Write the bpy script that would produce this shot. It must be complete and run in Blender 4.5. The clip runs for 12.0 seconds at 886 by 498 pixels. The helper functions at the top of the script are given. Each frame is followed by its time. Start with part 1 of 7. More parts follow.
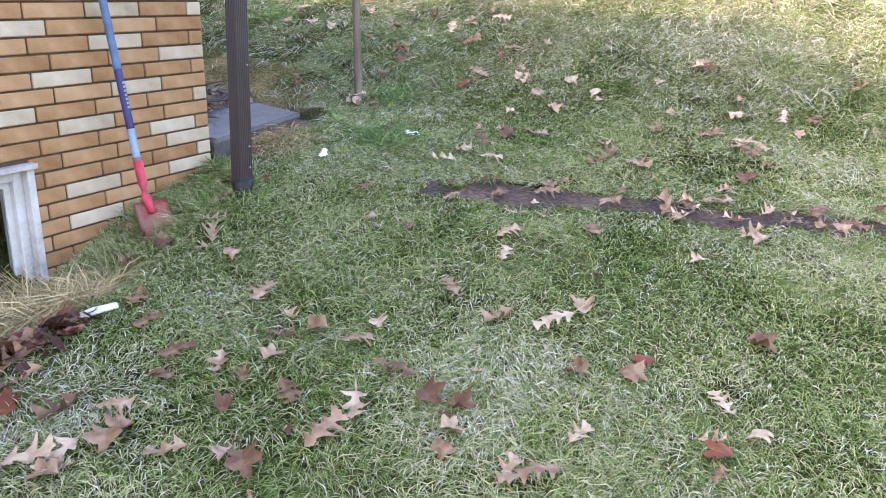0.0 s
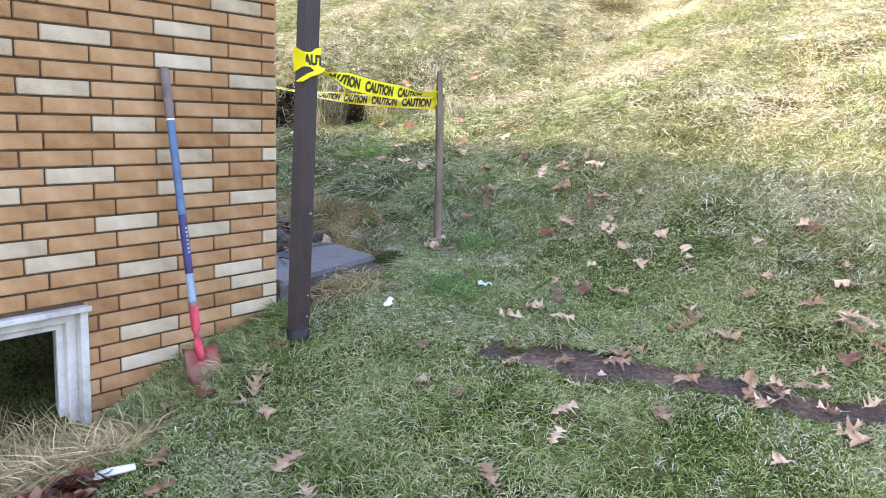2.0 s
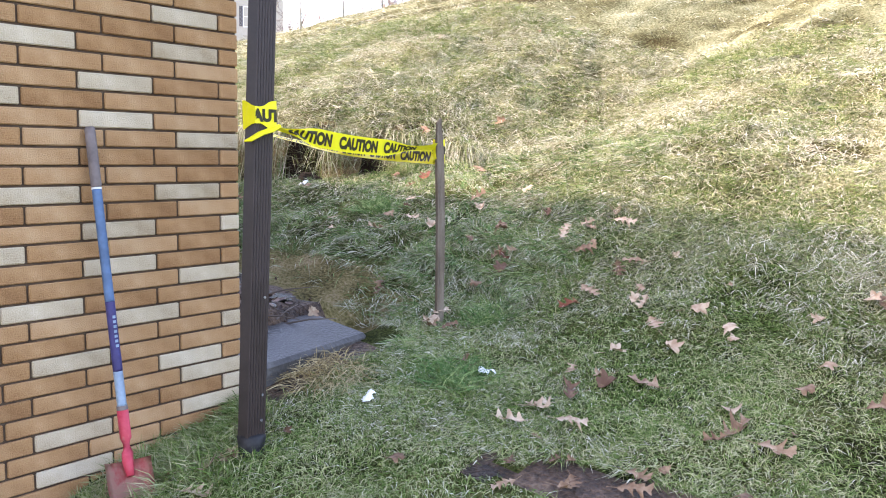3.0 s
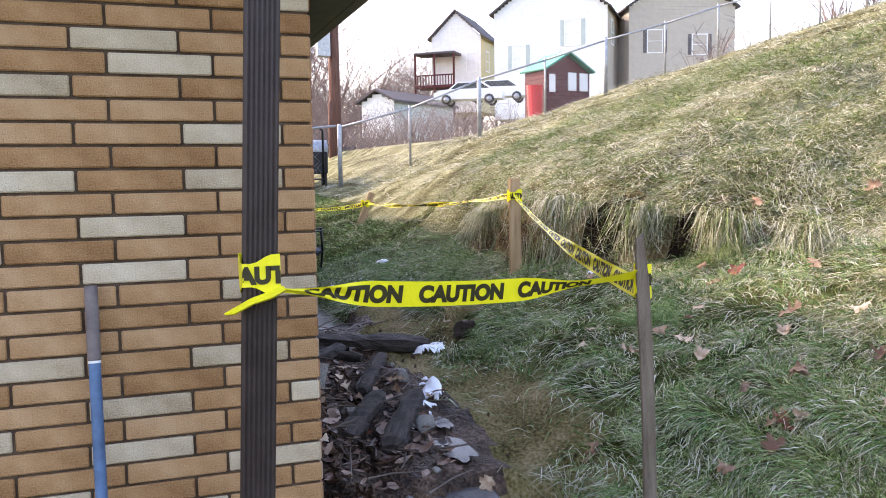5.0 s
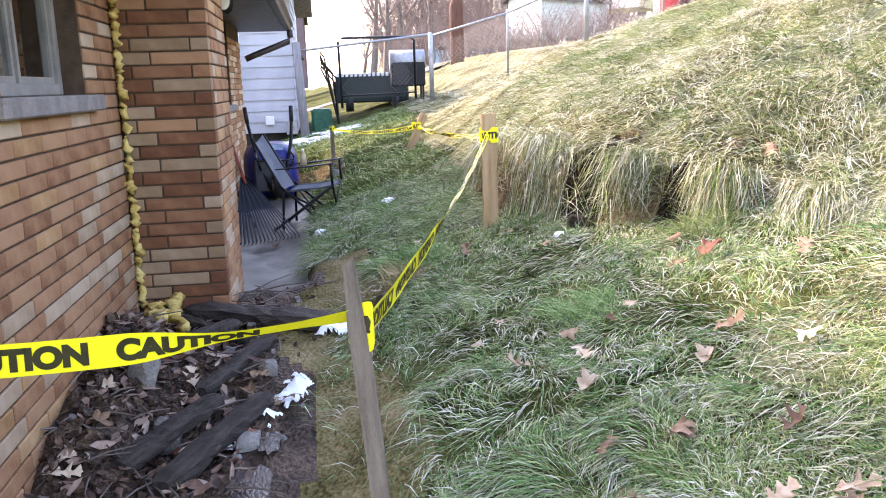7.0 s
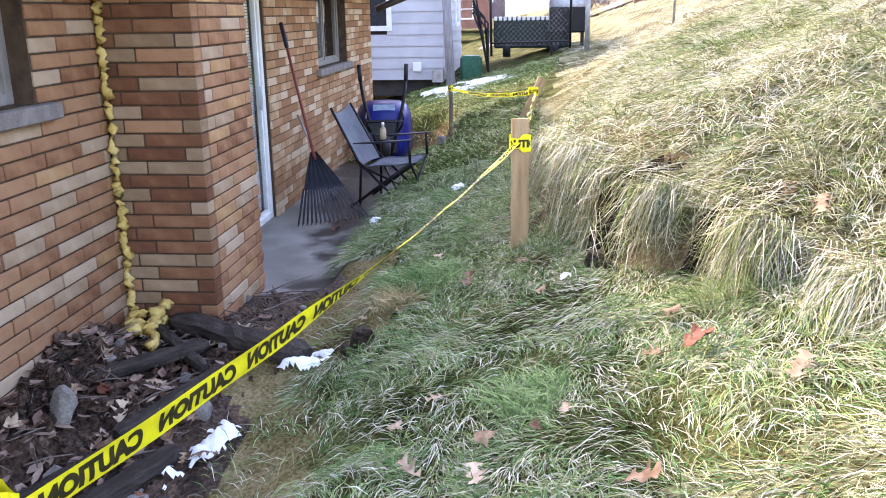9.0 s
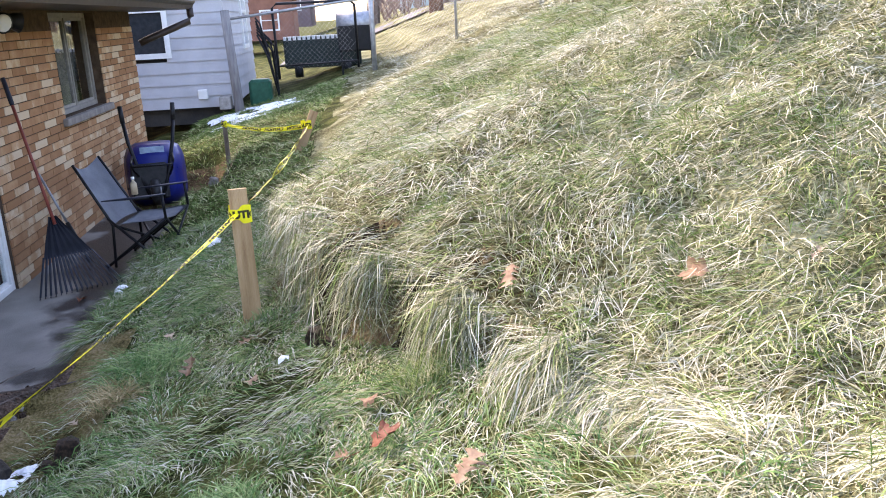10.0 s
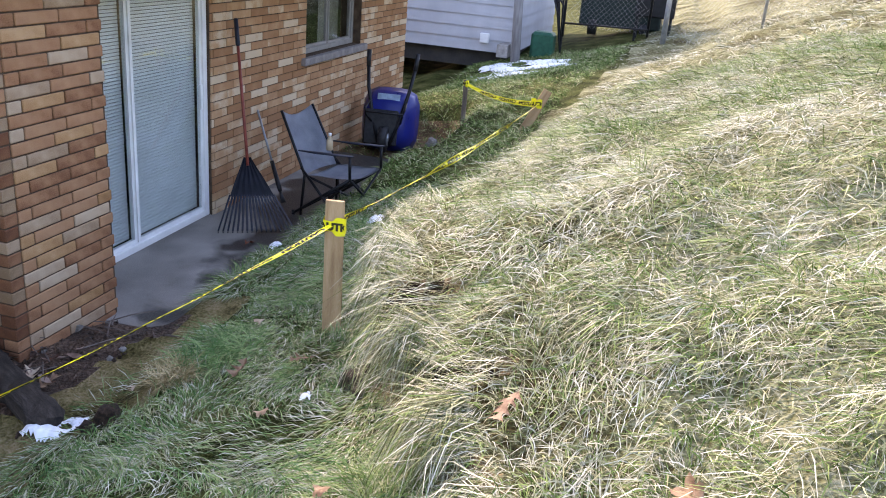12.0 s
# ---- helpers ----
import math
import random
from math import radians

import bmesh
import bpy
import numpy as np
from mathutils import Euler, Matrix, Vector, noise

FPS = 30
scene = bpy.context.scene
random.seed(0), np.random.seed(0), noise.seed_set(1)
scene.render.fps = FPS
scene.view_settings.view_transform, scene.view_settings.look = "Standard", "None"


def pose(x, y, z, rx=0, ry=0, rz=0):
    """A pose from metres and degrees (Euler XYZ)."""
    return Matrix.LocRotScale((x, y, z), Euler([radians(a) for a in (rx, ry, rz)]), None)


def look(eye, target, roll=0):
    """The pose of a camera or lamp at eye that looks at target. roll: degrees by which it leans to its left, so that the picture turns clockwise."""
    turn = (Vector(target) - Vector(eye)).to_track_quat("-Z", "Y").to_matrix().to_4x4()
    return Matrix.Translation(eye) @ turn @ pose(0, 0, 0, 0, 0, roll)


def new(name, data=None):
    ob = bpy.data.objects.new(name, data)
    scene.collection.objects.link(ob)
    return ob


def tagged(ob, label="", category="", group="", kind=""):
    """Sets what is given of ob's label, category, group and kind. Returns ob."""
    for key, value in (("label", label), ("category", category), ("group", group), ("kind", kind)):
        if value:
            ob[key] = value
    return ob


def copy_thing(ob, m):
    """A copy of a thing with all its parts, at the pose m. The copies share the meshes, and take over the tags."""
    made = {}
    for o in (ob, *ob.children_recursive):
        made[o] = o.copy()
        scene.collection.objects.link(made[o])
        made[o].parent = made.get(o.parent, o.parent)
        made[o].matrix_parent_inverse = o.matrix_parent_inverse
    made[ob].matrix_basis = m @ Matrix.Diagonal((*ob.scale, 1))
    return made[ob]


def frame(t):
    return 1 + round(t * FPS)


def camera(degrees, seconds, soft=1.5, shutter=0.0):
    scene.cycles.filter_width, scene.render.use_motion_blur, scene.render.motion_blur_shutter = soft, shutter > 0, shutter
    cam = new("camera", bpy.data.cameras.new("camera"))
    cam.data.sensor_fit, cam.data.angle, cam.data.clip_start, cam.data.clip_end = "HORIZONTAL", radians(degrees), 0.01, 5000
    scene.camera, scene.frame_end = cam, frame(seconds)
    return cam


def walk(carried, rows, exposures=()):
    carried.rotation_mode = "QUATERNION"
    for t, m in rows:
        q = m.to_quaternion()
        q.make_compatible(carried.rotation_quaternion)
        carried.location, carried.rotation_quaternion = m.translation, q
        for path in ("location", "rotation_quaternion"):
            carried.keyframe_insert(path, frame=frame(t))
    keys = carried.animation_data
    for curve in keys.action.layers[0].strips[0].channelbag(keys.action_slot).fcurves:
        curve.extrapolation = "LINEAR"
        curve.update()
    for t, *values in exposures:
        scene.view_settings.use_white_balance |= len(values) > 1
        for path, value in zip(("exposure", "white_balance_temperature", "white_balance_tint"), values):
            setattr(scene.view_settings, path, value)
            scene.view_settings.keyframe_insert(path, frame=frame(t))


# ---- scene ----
cam = camera(55.9, 12.0, soft=1.0)
PATH = [
    (0, (-0.018, 0.072, 1.333), (-0.891, 1.775, 0.752), 0.4),
    (0.5, (0.046, 0.196, 1.38), (-0.938, 1.873, 0.914), 1.0),
    (1, (0.071, 0.226, 1.421), (-0.949, 1.898, 1.016), 1.3),
    (1.5, (0.094, 0.285, 1.464), (-0.961, 1.959, 1.179), 1.7),
    (2, (0.07, 0.444, 1.469), (-1.081, 2.05, 1.159), 1.7),
    (2.5, (-0.047, 0.75, 1.561), (-1.278, 2.308, 1.319), 1.8),
    (3, (-0.111, 1.185, 1.585), (-1.378, 2.715, 1.353), 1.0),
    (3.5, (-0.213, 1.695, 1.692), (-1.624, 3.092, 1.448), -0.4),
    (3.7, (-0.233, 1.893, 1.698), (-1.735, 3.194, 1.475), -0.7),
    (5.3, (-0.477, 3.163, 1.978), (-2.376, 3.762, 1.792), -1.0),
    (5.5, (-0.509, 3.344, 1.961), (-2.412, 3.924, 1.756), -1.1),
    (6, (-0.57, 3.702, 2.023), (-2.472, 4.237, 1.711), -1.7),
    (6.5, (-0.806, 4.085, 2.038), (-2.721, 4.554, 1.703), -0.9),
    (6.7, (-0.884, 4.241, 2.084), (-2.814, 4.633, 1.734), -1.7),
    (8.3, (-1.422, 5.227, 2.375), (-3.336, 5.105, 1.81), 1.3),
    (8.5, (-1.432, 5.307, 2.459), (-3.34, 5.167, 1.876), 0.9),
    (9, (-1.615, 5.511, 2.493), (-3.531, 5.324, 1.949), -0.8),
    (9.5, (-1.796, 5.769, 2.609), (-3.729, 5.838, 2.101), -1.8),
    (10, (-1.839, 6.089, 2.767), (-3.752, 6.288, 2.218), -2.9),
    (10.5, (-1.943, 6.241, 2.864), (-3.89, 6.292, 2.408), -1.6),
    (11, (-2.069, 6.396, 2.925), (-3.982, 6.185, 2.381), 3.9),
    (11.5, (-2.2, 6.718, 3.037), (-4.034, 6.298, 2.359), 4.3),
    (12, (-2.461, 7.02, 3.216), (-4.271, 6.545, 2.511), 5.0),
]
SKY_STRENGTH, SUN_STRENGTH = 0.15, 1.12
EXPOSURES = [(0.0, 3.24, 7250, 26), (3.7, 2.92, 7300, 25), (5.5, 2.60, 7300, 26), (6.5, 3.12, 7350, 26), (8.5, 3.40, 7300, 30), (9.5, 3.05, 7150, 26), (10.5, 2.66, 7000, 24), (12.0, 2.68, 7100, 25)]
walk(cam, [(t, look(eye, target, roll)) for t, eye, target, roll in PATH], EXPOSURES)


# ------------------------------------------------------------------ light
world = bpy.data.worlds.new("world")
scene.world = world
world.use_nodes = True
wn = world.node_tree.nodes
sky = wn.new("ShaderNodeTexSky")
sky.sky_type = "NISHITA"
sky.sun_disc = False
SUN_EL, SUN_AZ = 35.0, 226.0          # degrees: height, and compass turn from +y towards +x
sky.sun_elevation, sky.sun_rotation = radians(SUN_EL), radians(SUN_AZ)
sky.air_density, sky.dust_density, sky.ozone_density = 1.0, 2.0, 1.0
wn["Background"].inputs["Strength"].default_value = SKY_STRENGTH
world.node_tree.links.new(sky.outputs["Color"], wn["Background"].inputs["Color"])
sun = new("sun", bpy.data.lights.new("sun", "SUN"))
sun.data.energy, sun.data.angle, sun.data.color = SUN_STRENGTH, radians(4.0), (1.0, 0.91, 0.78)
sd = Vector((math.sin(radians(SUN_AZ)) * math.cos(radians(SUN_EL)), math.cos(radians(SUN_AZ)) * math.cos(radians(SUN_EL)), math.sin(radians(SUN_EL))))
sun.matrix_world = Matrix.Translation(sd * 60) @ sd.to_track_quat("Z", "Y").to_matrix().to_4x4()


# ------------------------------------------------------------------ materials
def material(name, stops, scale=8.0, rough=0.85, bump=0.3, bump_scale=60.0, metal=0.0, random_amount=0.0, island=False, detail=6.0, stretch=(1, 1, 1), spec=0.25, rough_var=0.1, bump_dist=0.01, fine=0.35):
    """Noise-driven colour between stops, fine relief, a second finer variation, and variation from piece to piece."""
    m = bpy.data.materials.new(name)
    m.use_nodes = True
    nt = m.node_tree
    n, l = nt.nodes, nt.links
    b = n["Principled BSDF"]
    tc = n.new("ShaderNodeTexCoord")
    mp = n.new("ShaderNodeMapping")
    mp.inputs["Scale"].default_value = stretch
    l.new(tc.outputs["Object"], mp.inputs["Vector"])
    n1 = n.new("ShaderNodeTexNoise")
    n1.inputs["Scale"].default_value, n1.inputs["Detail"].default_value = scale, detail
    l.new(mp.outputs["Vector"], n1.inputs["Vector"])
    n2 = n.new("ShaderNodeTexNoise")
    n2.inputs["Scale"].default_value, n2.inputs["Detail"].default_value = bump_scale, 4.0
    l.new(mp.outputs["Vector"], n2.inputs["Vector"])
    mix = n.new("ShaderNodeMath")
    mix.operation = "MULTIPLY_ADD"
    l.new(n2.outputs["Fac"], mix.inputs[0])
    mix.inputs[1].default_value = fine
    l.new(n1.outputs["Fac"], mix.inputs[2])
    fac = mix.outputs[0]
    off = fine / 2
    if random_amount:
        r = n.new("ShaderNodeNewGeometry") if island else n.new("ShaderNodeObjectInfo")
        sub = n.new("ShaderNodeMath")
        sub.operation = "MULTIPLY_ADD"
        l.new(r.outputs["Random Per Island"] if island else r.outputs["Random"], sub.inputs[0])
        sub.inputs[1].default_value = random_amount
        l.new(fac, sub.inputs[2])
        fac = sub.outputs[0]
        off += random_amount / 2
    sh = n.new("ShaderNodeMath")
    sh.operation = "SUBTRACT"
    l.new(fac, sh.inputs[0])
    sh.inputs[1].default_value = off
    ramp = n.new("ShaderNodeValToRGB")
    el = ramp.color_ramp.elements
    for i, (p, c) in enumerate(stops):
        e = el[i] if i < 2 else el.new(p)
        e.position, e.color = p, (*c, 1)
    l.new(sh.outputs[0], ramp.inputs["Fac"])
    l.new(ramp.outputs["Color"], b.inputs["Base Color"])
    rr = n.new("ShaderNodeMapRange")
    rr.inputs["To Min"].default_value, rr.inputs["To Max"].default_value = max(0.02, rough - rough_var), min(1, rough + rough_var)
    l.new(n1.outputs["Fac"], rr.inputs["Value"])
    l.new(rr.outputs["Result"], b.inputs["Roughness"])
    b.inputs["Metallic"].default_value = metal
    b.inputs["Specular IOR Level"].default_value = spec
    if bump:
        bp = n.new("ShaderNodeBump")
        bp.inputs["Strength"].default_value, bp.inputs["Distance"].default_value = bump, bump_dist
        l.new(n2.outputs["Fac"], bp.inputs["Height"])
        l.new(bp.outputs["Normal"], b.inputs["Normal"])
    return m


M_BUFF = material("buff_brick", [(0.2, (0.27, 0.135, 0.06)), (0.42, (0.39, 0.215, 0.10)), (0.6, (0.45, 0.26, 0.13)), (0.85, (0.53, 0.335, 0.185))], 9, 0.9, 1.0, 210, random_amount=0.40, bump_dist=0.006, fine=0.85, spec=0.12)
M_PALE = material("pale_brick", [(0.2, (0.36, 0.27, 0.17)), (0.42, (0.50, 0.40, 0.275)), (0.6, (0.56, 0.46, 0.325)), (0.85, (0.66, 0.56, 0.42))], 9, 0.9, 1.0, 210, random_amount=0.35, bump_dist=0.006, fine=0.85, spec=0.12)
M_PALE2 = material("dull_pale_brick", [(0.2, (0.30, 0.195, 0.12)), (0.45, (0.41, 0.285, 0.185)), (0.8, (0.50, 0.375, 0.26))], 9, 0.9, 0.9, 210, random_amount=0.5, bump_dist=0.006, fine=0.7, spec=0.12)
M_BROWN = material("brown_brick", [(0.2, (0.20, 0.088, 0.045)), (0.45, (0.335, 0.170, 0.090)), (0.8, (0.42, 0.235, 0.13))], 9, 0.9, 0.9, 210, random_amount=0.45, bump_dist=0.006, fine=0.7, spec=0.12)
# House brick made darker for the wing's east face, whose shade is painted in.
M_SHADEBRICK = material("dark_red_brown_brick", [(0.2, (0.12, 0.050, 0.028)), (0.5, (0.20, 0.088, 0.046)), (0.8, (0.29, 0.145, 0.078))], 9, 0.9, 0.9, 210, random_amount=0.45, bump_dist=0.006, fine=0.7, spec=0.12)
M_PALESHADE = material("tan_brick", [(0.2, (0.24, 0.155, 0.09)), (0.5, (0.33, 0.225, 0.14)), (0.8, (0.42, 0.30, 0.20))], 9, 0.9, 0.9, 210, random_amount=0.45, bump_dist=0.006, fine=0.7, spec=0.12)
M_FARBRICK = material("buff_brick_far", [(0.2, (0.31, 0.155, 0.075)), (0.5, (0.40, 0.215, 0.11)), (0.72, (0.47, 0.285, 0.155)), (0.85, (0.57, 0.43, 0.29))], 6, 0.9, 0.7, 190, random_amount=0.9, island=True, bump_dist=0.006, spec=0.12)
M_MORTAR = material("mortar", [(0.3, (0.065, 0.042, 0.028)), (0.7, (0.12, 0.083, 0.058))], 14, 0.95, 0.6, 200, spec=0.1)
M_WETCONC = material("wet_concrete", [(0.25, (0.030, 0.028, 0.027)), (0.55, (0.070, 0.066, 0.063)), (0.8, (0.13, 0.125, 0.12))], 4, 0.35, 0.5, 60, rough_var=0.25, detail=9)
M_SOIL = material("lawn_soil", [(0.28, (0.012, 0.013, 0.004)), (0.45, (0.040, 0.048, 0.013)), (0.6, (0.080, 0.088, 0.028)), (0.78, (0.16, 0.145, 0.06))], 3.0, 1.0, 1.0, 85, detail=10, bump_dist=0.03, fine=0.9, spec=0.03)
M_THATCH = material("dead_grass_thatch", [(0.25, (0.035, 0.026, 0.010)), (0.42, (0.090, 0.088, 0.040)), (0.6, (0.205, 0.205, 0.115)), (0.8, (0.36, 0.355, 0.24))], 2.2, 1.0, 1.0, 70, detail=10, bump_dist=0.04, fine=1.0, spec=0.03, stretch=(0.8, 0.45, 1))
M_MUD = material("wet_mud", [(0.25, (0.014, 0.008, 0.005)), (0.45, (0.050, 0.029, 0.018)), (0.62, (0.105, 0.064, 0.042)), (0.8, (0.19, 0.125, 0.085))], 6, 0.6, 1.0, 48, rough_var=0.35, detail=10, bump_dist=0.05, spec=0.3, fine=0.7)
M_CLAY = material("bare_earth", [(0.25, (0.035, 0.020, 0.010)), (0.45, (0.105, 0.068, 0.034)), (0.62, (0.19, 0.135, 0.068)), (0.8, (0.29, 0.225, 0.125))], 4, 0.9, 1.0, 50, detail=10, bump_dist=0.035, fine=0.7, spec=0.15)
M_MOSS = material("mossy_clay", [(0.25, (0.035, 0.026, 0.009)), (0.42, (0.12, 0.098, 0.034)), (0.58, (0.21, 0.165, 0.075)), (0.8, (0.33, 0.25, 0.15))], 4, 0.9, 1.0, 60, detail=10, bump_dist=0.03, fine=0.8, spec=0.1)
# Near-black earth: the shade inside the bank hollows is put into the colour.
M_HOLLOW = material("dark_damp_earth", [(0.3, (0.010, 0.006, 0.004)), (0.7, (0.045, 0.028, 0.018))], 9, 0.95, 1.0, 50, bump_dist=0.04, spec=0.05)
M_GRASS = material("green_grass", [(0.08, (0.040, 0.085, 0.013)), (0.34, (0.125, 0.20, 0.052)), (0.6, (0.24, 0.30, 0.105)), (0.85, (0.44, 0.43, 0.25))], 1.4, 0.75, 0, 9, random_amount=0.8, island=True, spec=0.06)
M_STRAW = material("straw_grass", [(0.08, (0.06, 0.068, 0.024)), (0.30, (0.22, 0.22, 0.112)), (0.55, (0.41, 0.395, 0.272)), (0.9, (0.66, 0.64, 0.525))], 1.1, 0.75, 0, 7, random_amount=0.85, island=True, spec=0.06)
M_DRY = material("dry_grass", [(0.1, (0.22, 0.15, 0.06)), (0.5, (0.36, 0.28, 0.14)), (0.9, (0.56, 0.46, 0.27))], 2, 0.7, 0, 9, random_amount=0.8, island=True, spec=0.1)
M_BLUEGRASS = material("blue_green_grass", [(0.1, (0.045, 0.115, 0.035)), (0.5, (0.13, 0.235, 0.078)), (0.9, (0.32, 0.40, 0.17))], 2, 0.75, 0, 9, random_amount=0.8, island=True, spec=0.06)
M_BROWNMETAL = material("brown_enamelled_metal", [(0.3, (0.024, 0.016, 0.015)), (0.7, (0.042, 0.029, 0.027))], 12, 0.45, 0.05, 90, spec=0.35)
M_WHITE = material("white_paint", [(0.3, (0.68, 0.68, 0.66)), (0.7, (0.80, 0.80, 0.78))], 7, 0.5, 0.1, 60)
M_VINYL = material("dirty_white_vinyl", [(0.25, (0.30, 0.28, 0.25)), (0.5, (0.47, 0.46, 0.43)), (0.75, (0.58, 0.57, 0.55))], 8, 0.6, 0.2, 60)
M_FRAME = material("grey_window_frame", [(0.3, (0.20, 0.185, 0.17)), (0.7, (0.30, 0.28, 0.25))], 9, 0.6, 0.2, 80)
M_SILL = material("stone_sill", [(0.3, (0.16, 0.14, 0.13)), (0.7, (0.27, 0.24, 0.22))], 12, 0.85, 0.4, 90)
M_SHINGLE = material("asphalt_shingle", [(0.2, (0.06, 0.052, 0.05)), (0.5, (0.12, 0.105, 0.10)), (0.8, (0.21, 0.19, 0.18))], 18, 0.95, 0.6, 160, random_amount=0.5, island=True)
M_SIDING = material("grey_siding", [(0.3, (0.40, 0.40, 0.42)), (0.7, (0.48, 0.48, 0.50))], 3, 0.6, 0.1, 60, random_amount=0.2)
M_GALV = material("galvanised_steel", [(0.3, (0.26, 0.27, 0.28)), (0.7, (0.42, 0.43, 0.44))], 14, 0.5, 0.1, 80, metal=0.7)
# near black inside of houses: the gloom is put into the colour
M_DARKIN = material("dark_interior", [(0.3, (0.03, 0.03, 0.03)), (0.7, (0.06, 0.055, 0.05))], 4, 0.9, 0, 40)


def glass_material(name, tint=(0.9, 0.95, 0.95), rough=0.02):
    m = bpy.data.materials.new(name)
    m.use_nodes = True
    b = m.node_tree.nodes["Principled BSDF"]
    b.inputs["Base Color"].default_value = (*tint, 1)
    b.inputs["Transmission Weight"].default_value = 1.0
    b.inputs["Roughness"].default_value = rough
    b.inputs["IOR"].default_value = 1.45
    return m


M_GLASS = glass_material("window_glass")


# ------------------------------------------------------------------ building blocks
def finish(name, bm, mat, parent=None, label="", smooth=False):
    me = bpy.data.meshes.new(name)
    bm.normal_update()
    bm.to_mesh(me)
    bm.free()
    for mm in (mat if isinstance(mat, (list, tuple)) else [mat]):
        me.materials.append(mm)
    if smooth:
        me.shade_smooth()
    ob = new(name, me)
    if parent is not None:
        ob.parent = parent
    if label:
        tagged(ob, label)
    return ob


def part(name, bm, mat, parent, label="", smooth=False):
    return finish(name, bm, mat, parent, label, smooth)


def base(name, m=None, label="", category="", group="", kind=""):
    ob = new(name)
    ob.empty_display_size = 0.1
    if m is not None:
        ob.matrix_world = m
    return tagged(ob, label, category, group, kind)


def box(bm, x0, x1, y0, y1, z0, z1, bevel=0.0, m=None):
    vs = [bm.verts.new((x, y, z)) for x in (x0, x1) for y in (y0, y1) for z in (z0, z1)]
    fs = [bm.faces.new([vs[i] for i in f]) for f in ((0, 1, 3, 2), (4, 6, 7, 5), (0, 4, 5, 1), (2, 3, 7, 6), (0, 2, 6, 4), (1, 5, 7, 3))]
    if bevel:
        ed = list({e for f in fs for e in f.edges})
        r = bmesh.ops.bevel(bm, geom=ed, offset=bevel, segments=1, affect="EDGES")
        vs = list({v for f in r["faces"] for v in f.verts} | {v for v in vs if v.is_valid})
    if m is not None:
        bmesh.ops.transform(bm, matrix=m, verts=[v for v in vs if v.is_valid])
    return vs


def tube(bm, pts, r, seg=8, flat=1.0, caps=True):
    """A round bar along pts; r: one radius, or one a point."""
    pts = [Vector(p) for p in pts]
    rs = r if isinstance(r, (list, tuple)) else [r] * len(pts)
    rings = []
    for i, p in enumerate(pts):
        d = (pts[min(i + 1, len(pts) - 1)] - pts[max(i - 1, 0)]).normalized()
        up = Vector((0, 0, 1)) if abs(d.z) < 0.95 else Vector((0, 1, 0))
        a = d.cross(up).normalized()
        b = a.cross(d).normalized()
        rings.append([bm.verts.new(p + rs[i] * (math.cos(2 * math.pi * k / seg) * a + flat * math.sin(2 * math.pi * k / seg) * b)) for k in range(seg)])
    for q, w in zip(rings, rings[1:]):
        for k in range(seg):
            bm.faces.new((q[k], q[(k + 1) % seg], w[(k + 1) % seg], w[k]))
    if caps:
        bm.faces.new(rings[0][::-1])
        bm.faces.new(rings[-1])
    return rings


# ------------------------------------------------------------------ the ground
def smooth01(a, b, v):
    t = np.clip((v - a) / (b - a), 0, 1)
    return t * t * (3 - 2 * t)


def hash2(i, j, s):
    h = np.sin(i * 127.1 + j * 311.7 + s * 74.7) * 43758.5453
    return h - np.floor(h)


def vnoise(x, y, s=0):
    """Smooth value noise from 0 to 1 on arrays."""
    i, j = np.floor(x), np.floor(y)
    u, v = x - i, y - j
    u, v = u * u * (3 - 2 * u), v * v * (3 - 2 * v)
    a, b, c, d = hash2(i, j, s), hash2(i + 1, j, s), hash2(i, j + 1, s), hash2(i + 1, j + 1, s)
    return (a * (1 - u) + b * u) * (1 - v) + (c * (1 - u) + d * u) * v


def scarp_y(x, notch=True):
    """The foot of the broken edge of the bank, with two washed-out hollows in it."""
    y = np.interp(x, [-40, -17.5, -12, -9, -6.4, -5.6, -5.1, -4.65, -4.2, -3.6, 2], [6.2, 6.2, 5.75, 5.70, 5.66, 5.93, 6.22, 6.48, 6.72, 7.0, 7.1]) + 0.12 * (vnoise(x * 2.1, x * 0 + 3.1, 4) - 0.5) + 0.08 * (vnoise(x * 6.3, x * 0 + 1.7, 14) - 0.5)
    if notch:
        y = y + 0.26 * np.exp(-((x + 5.63) / 0.09) ** 4) + 0.20 * np.exp(-((x + 5.12) / 0.06) ** 4)
    return y


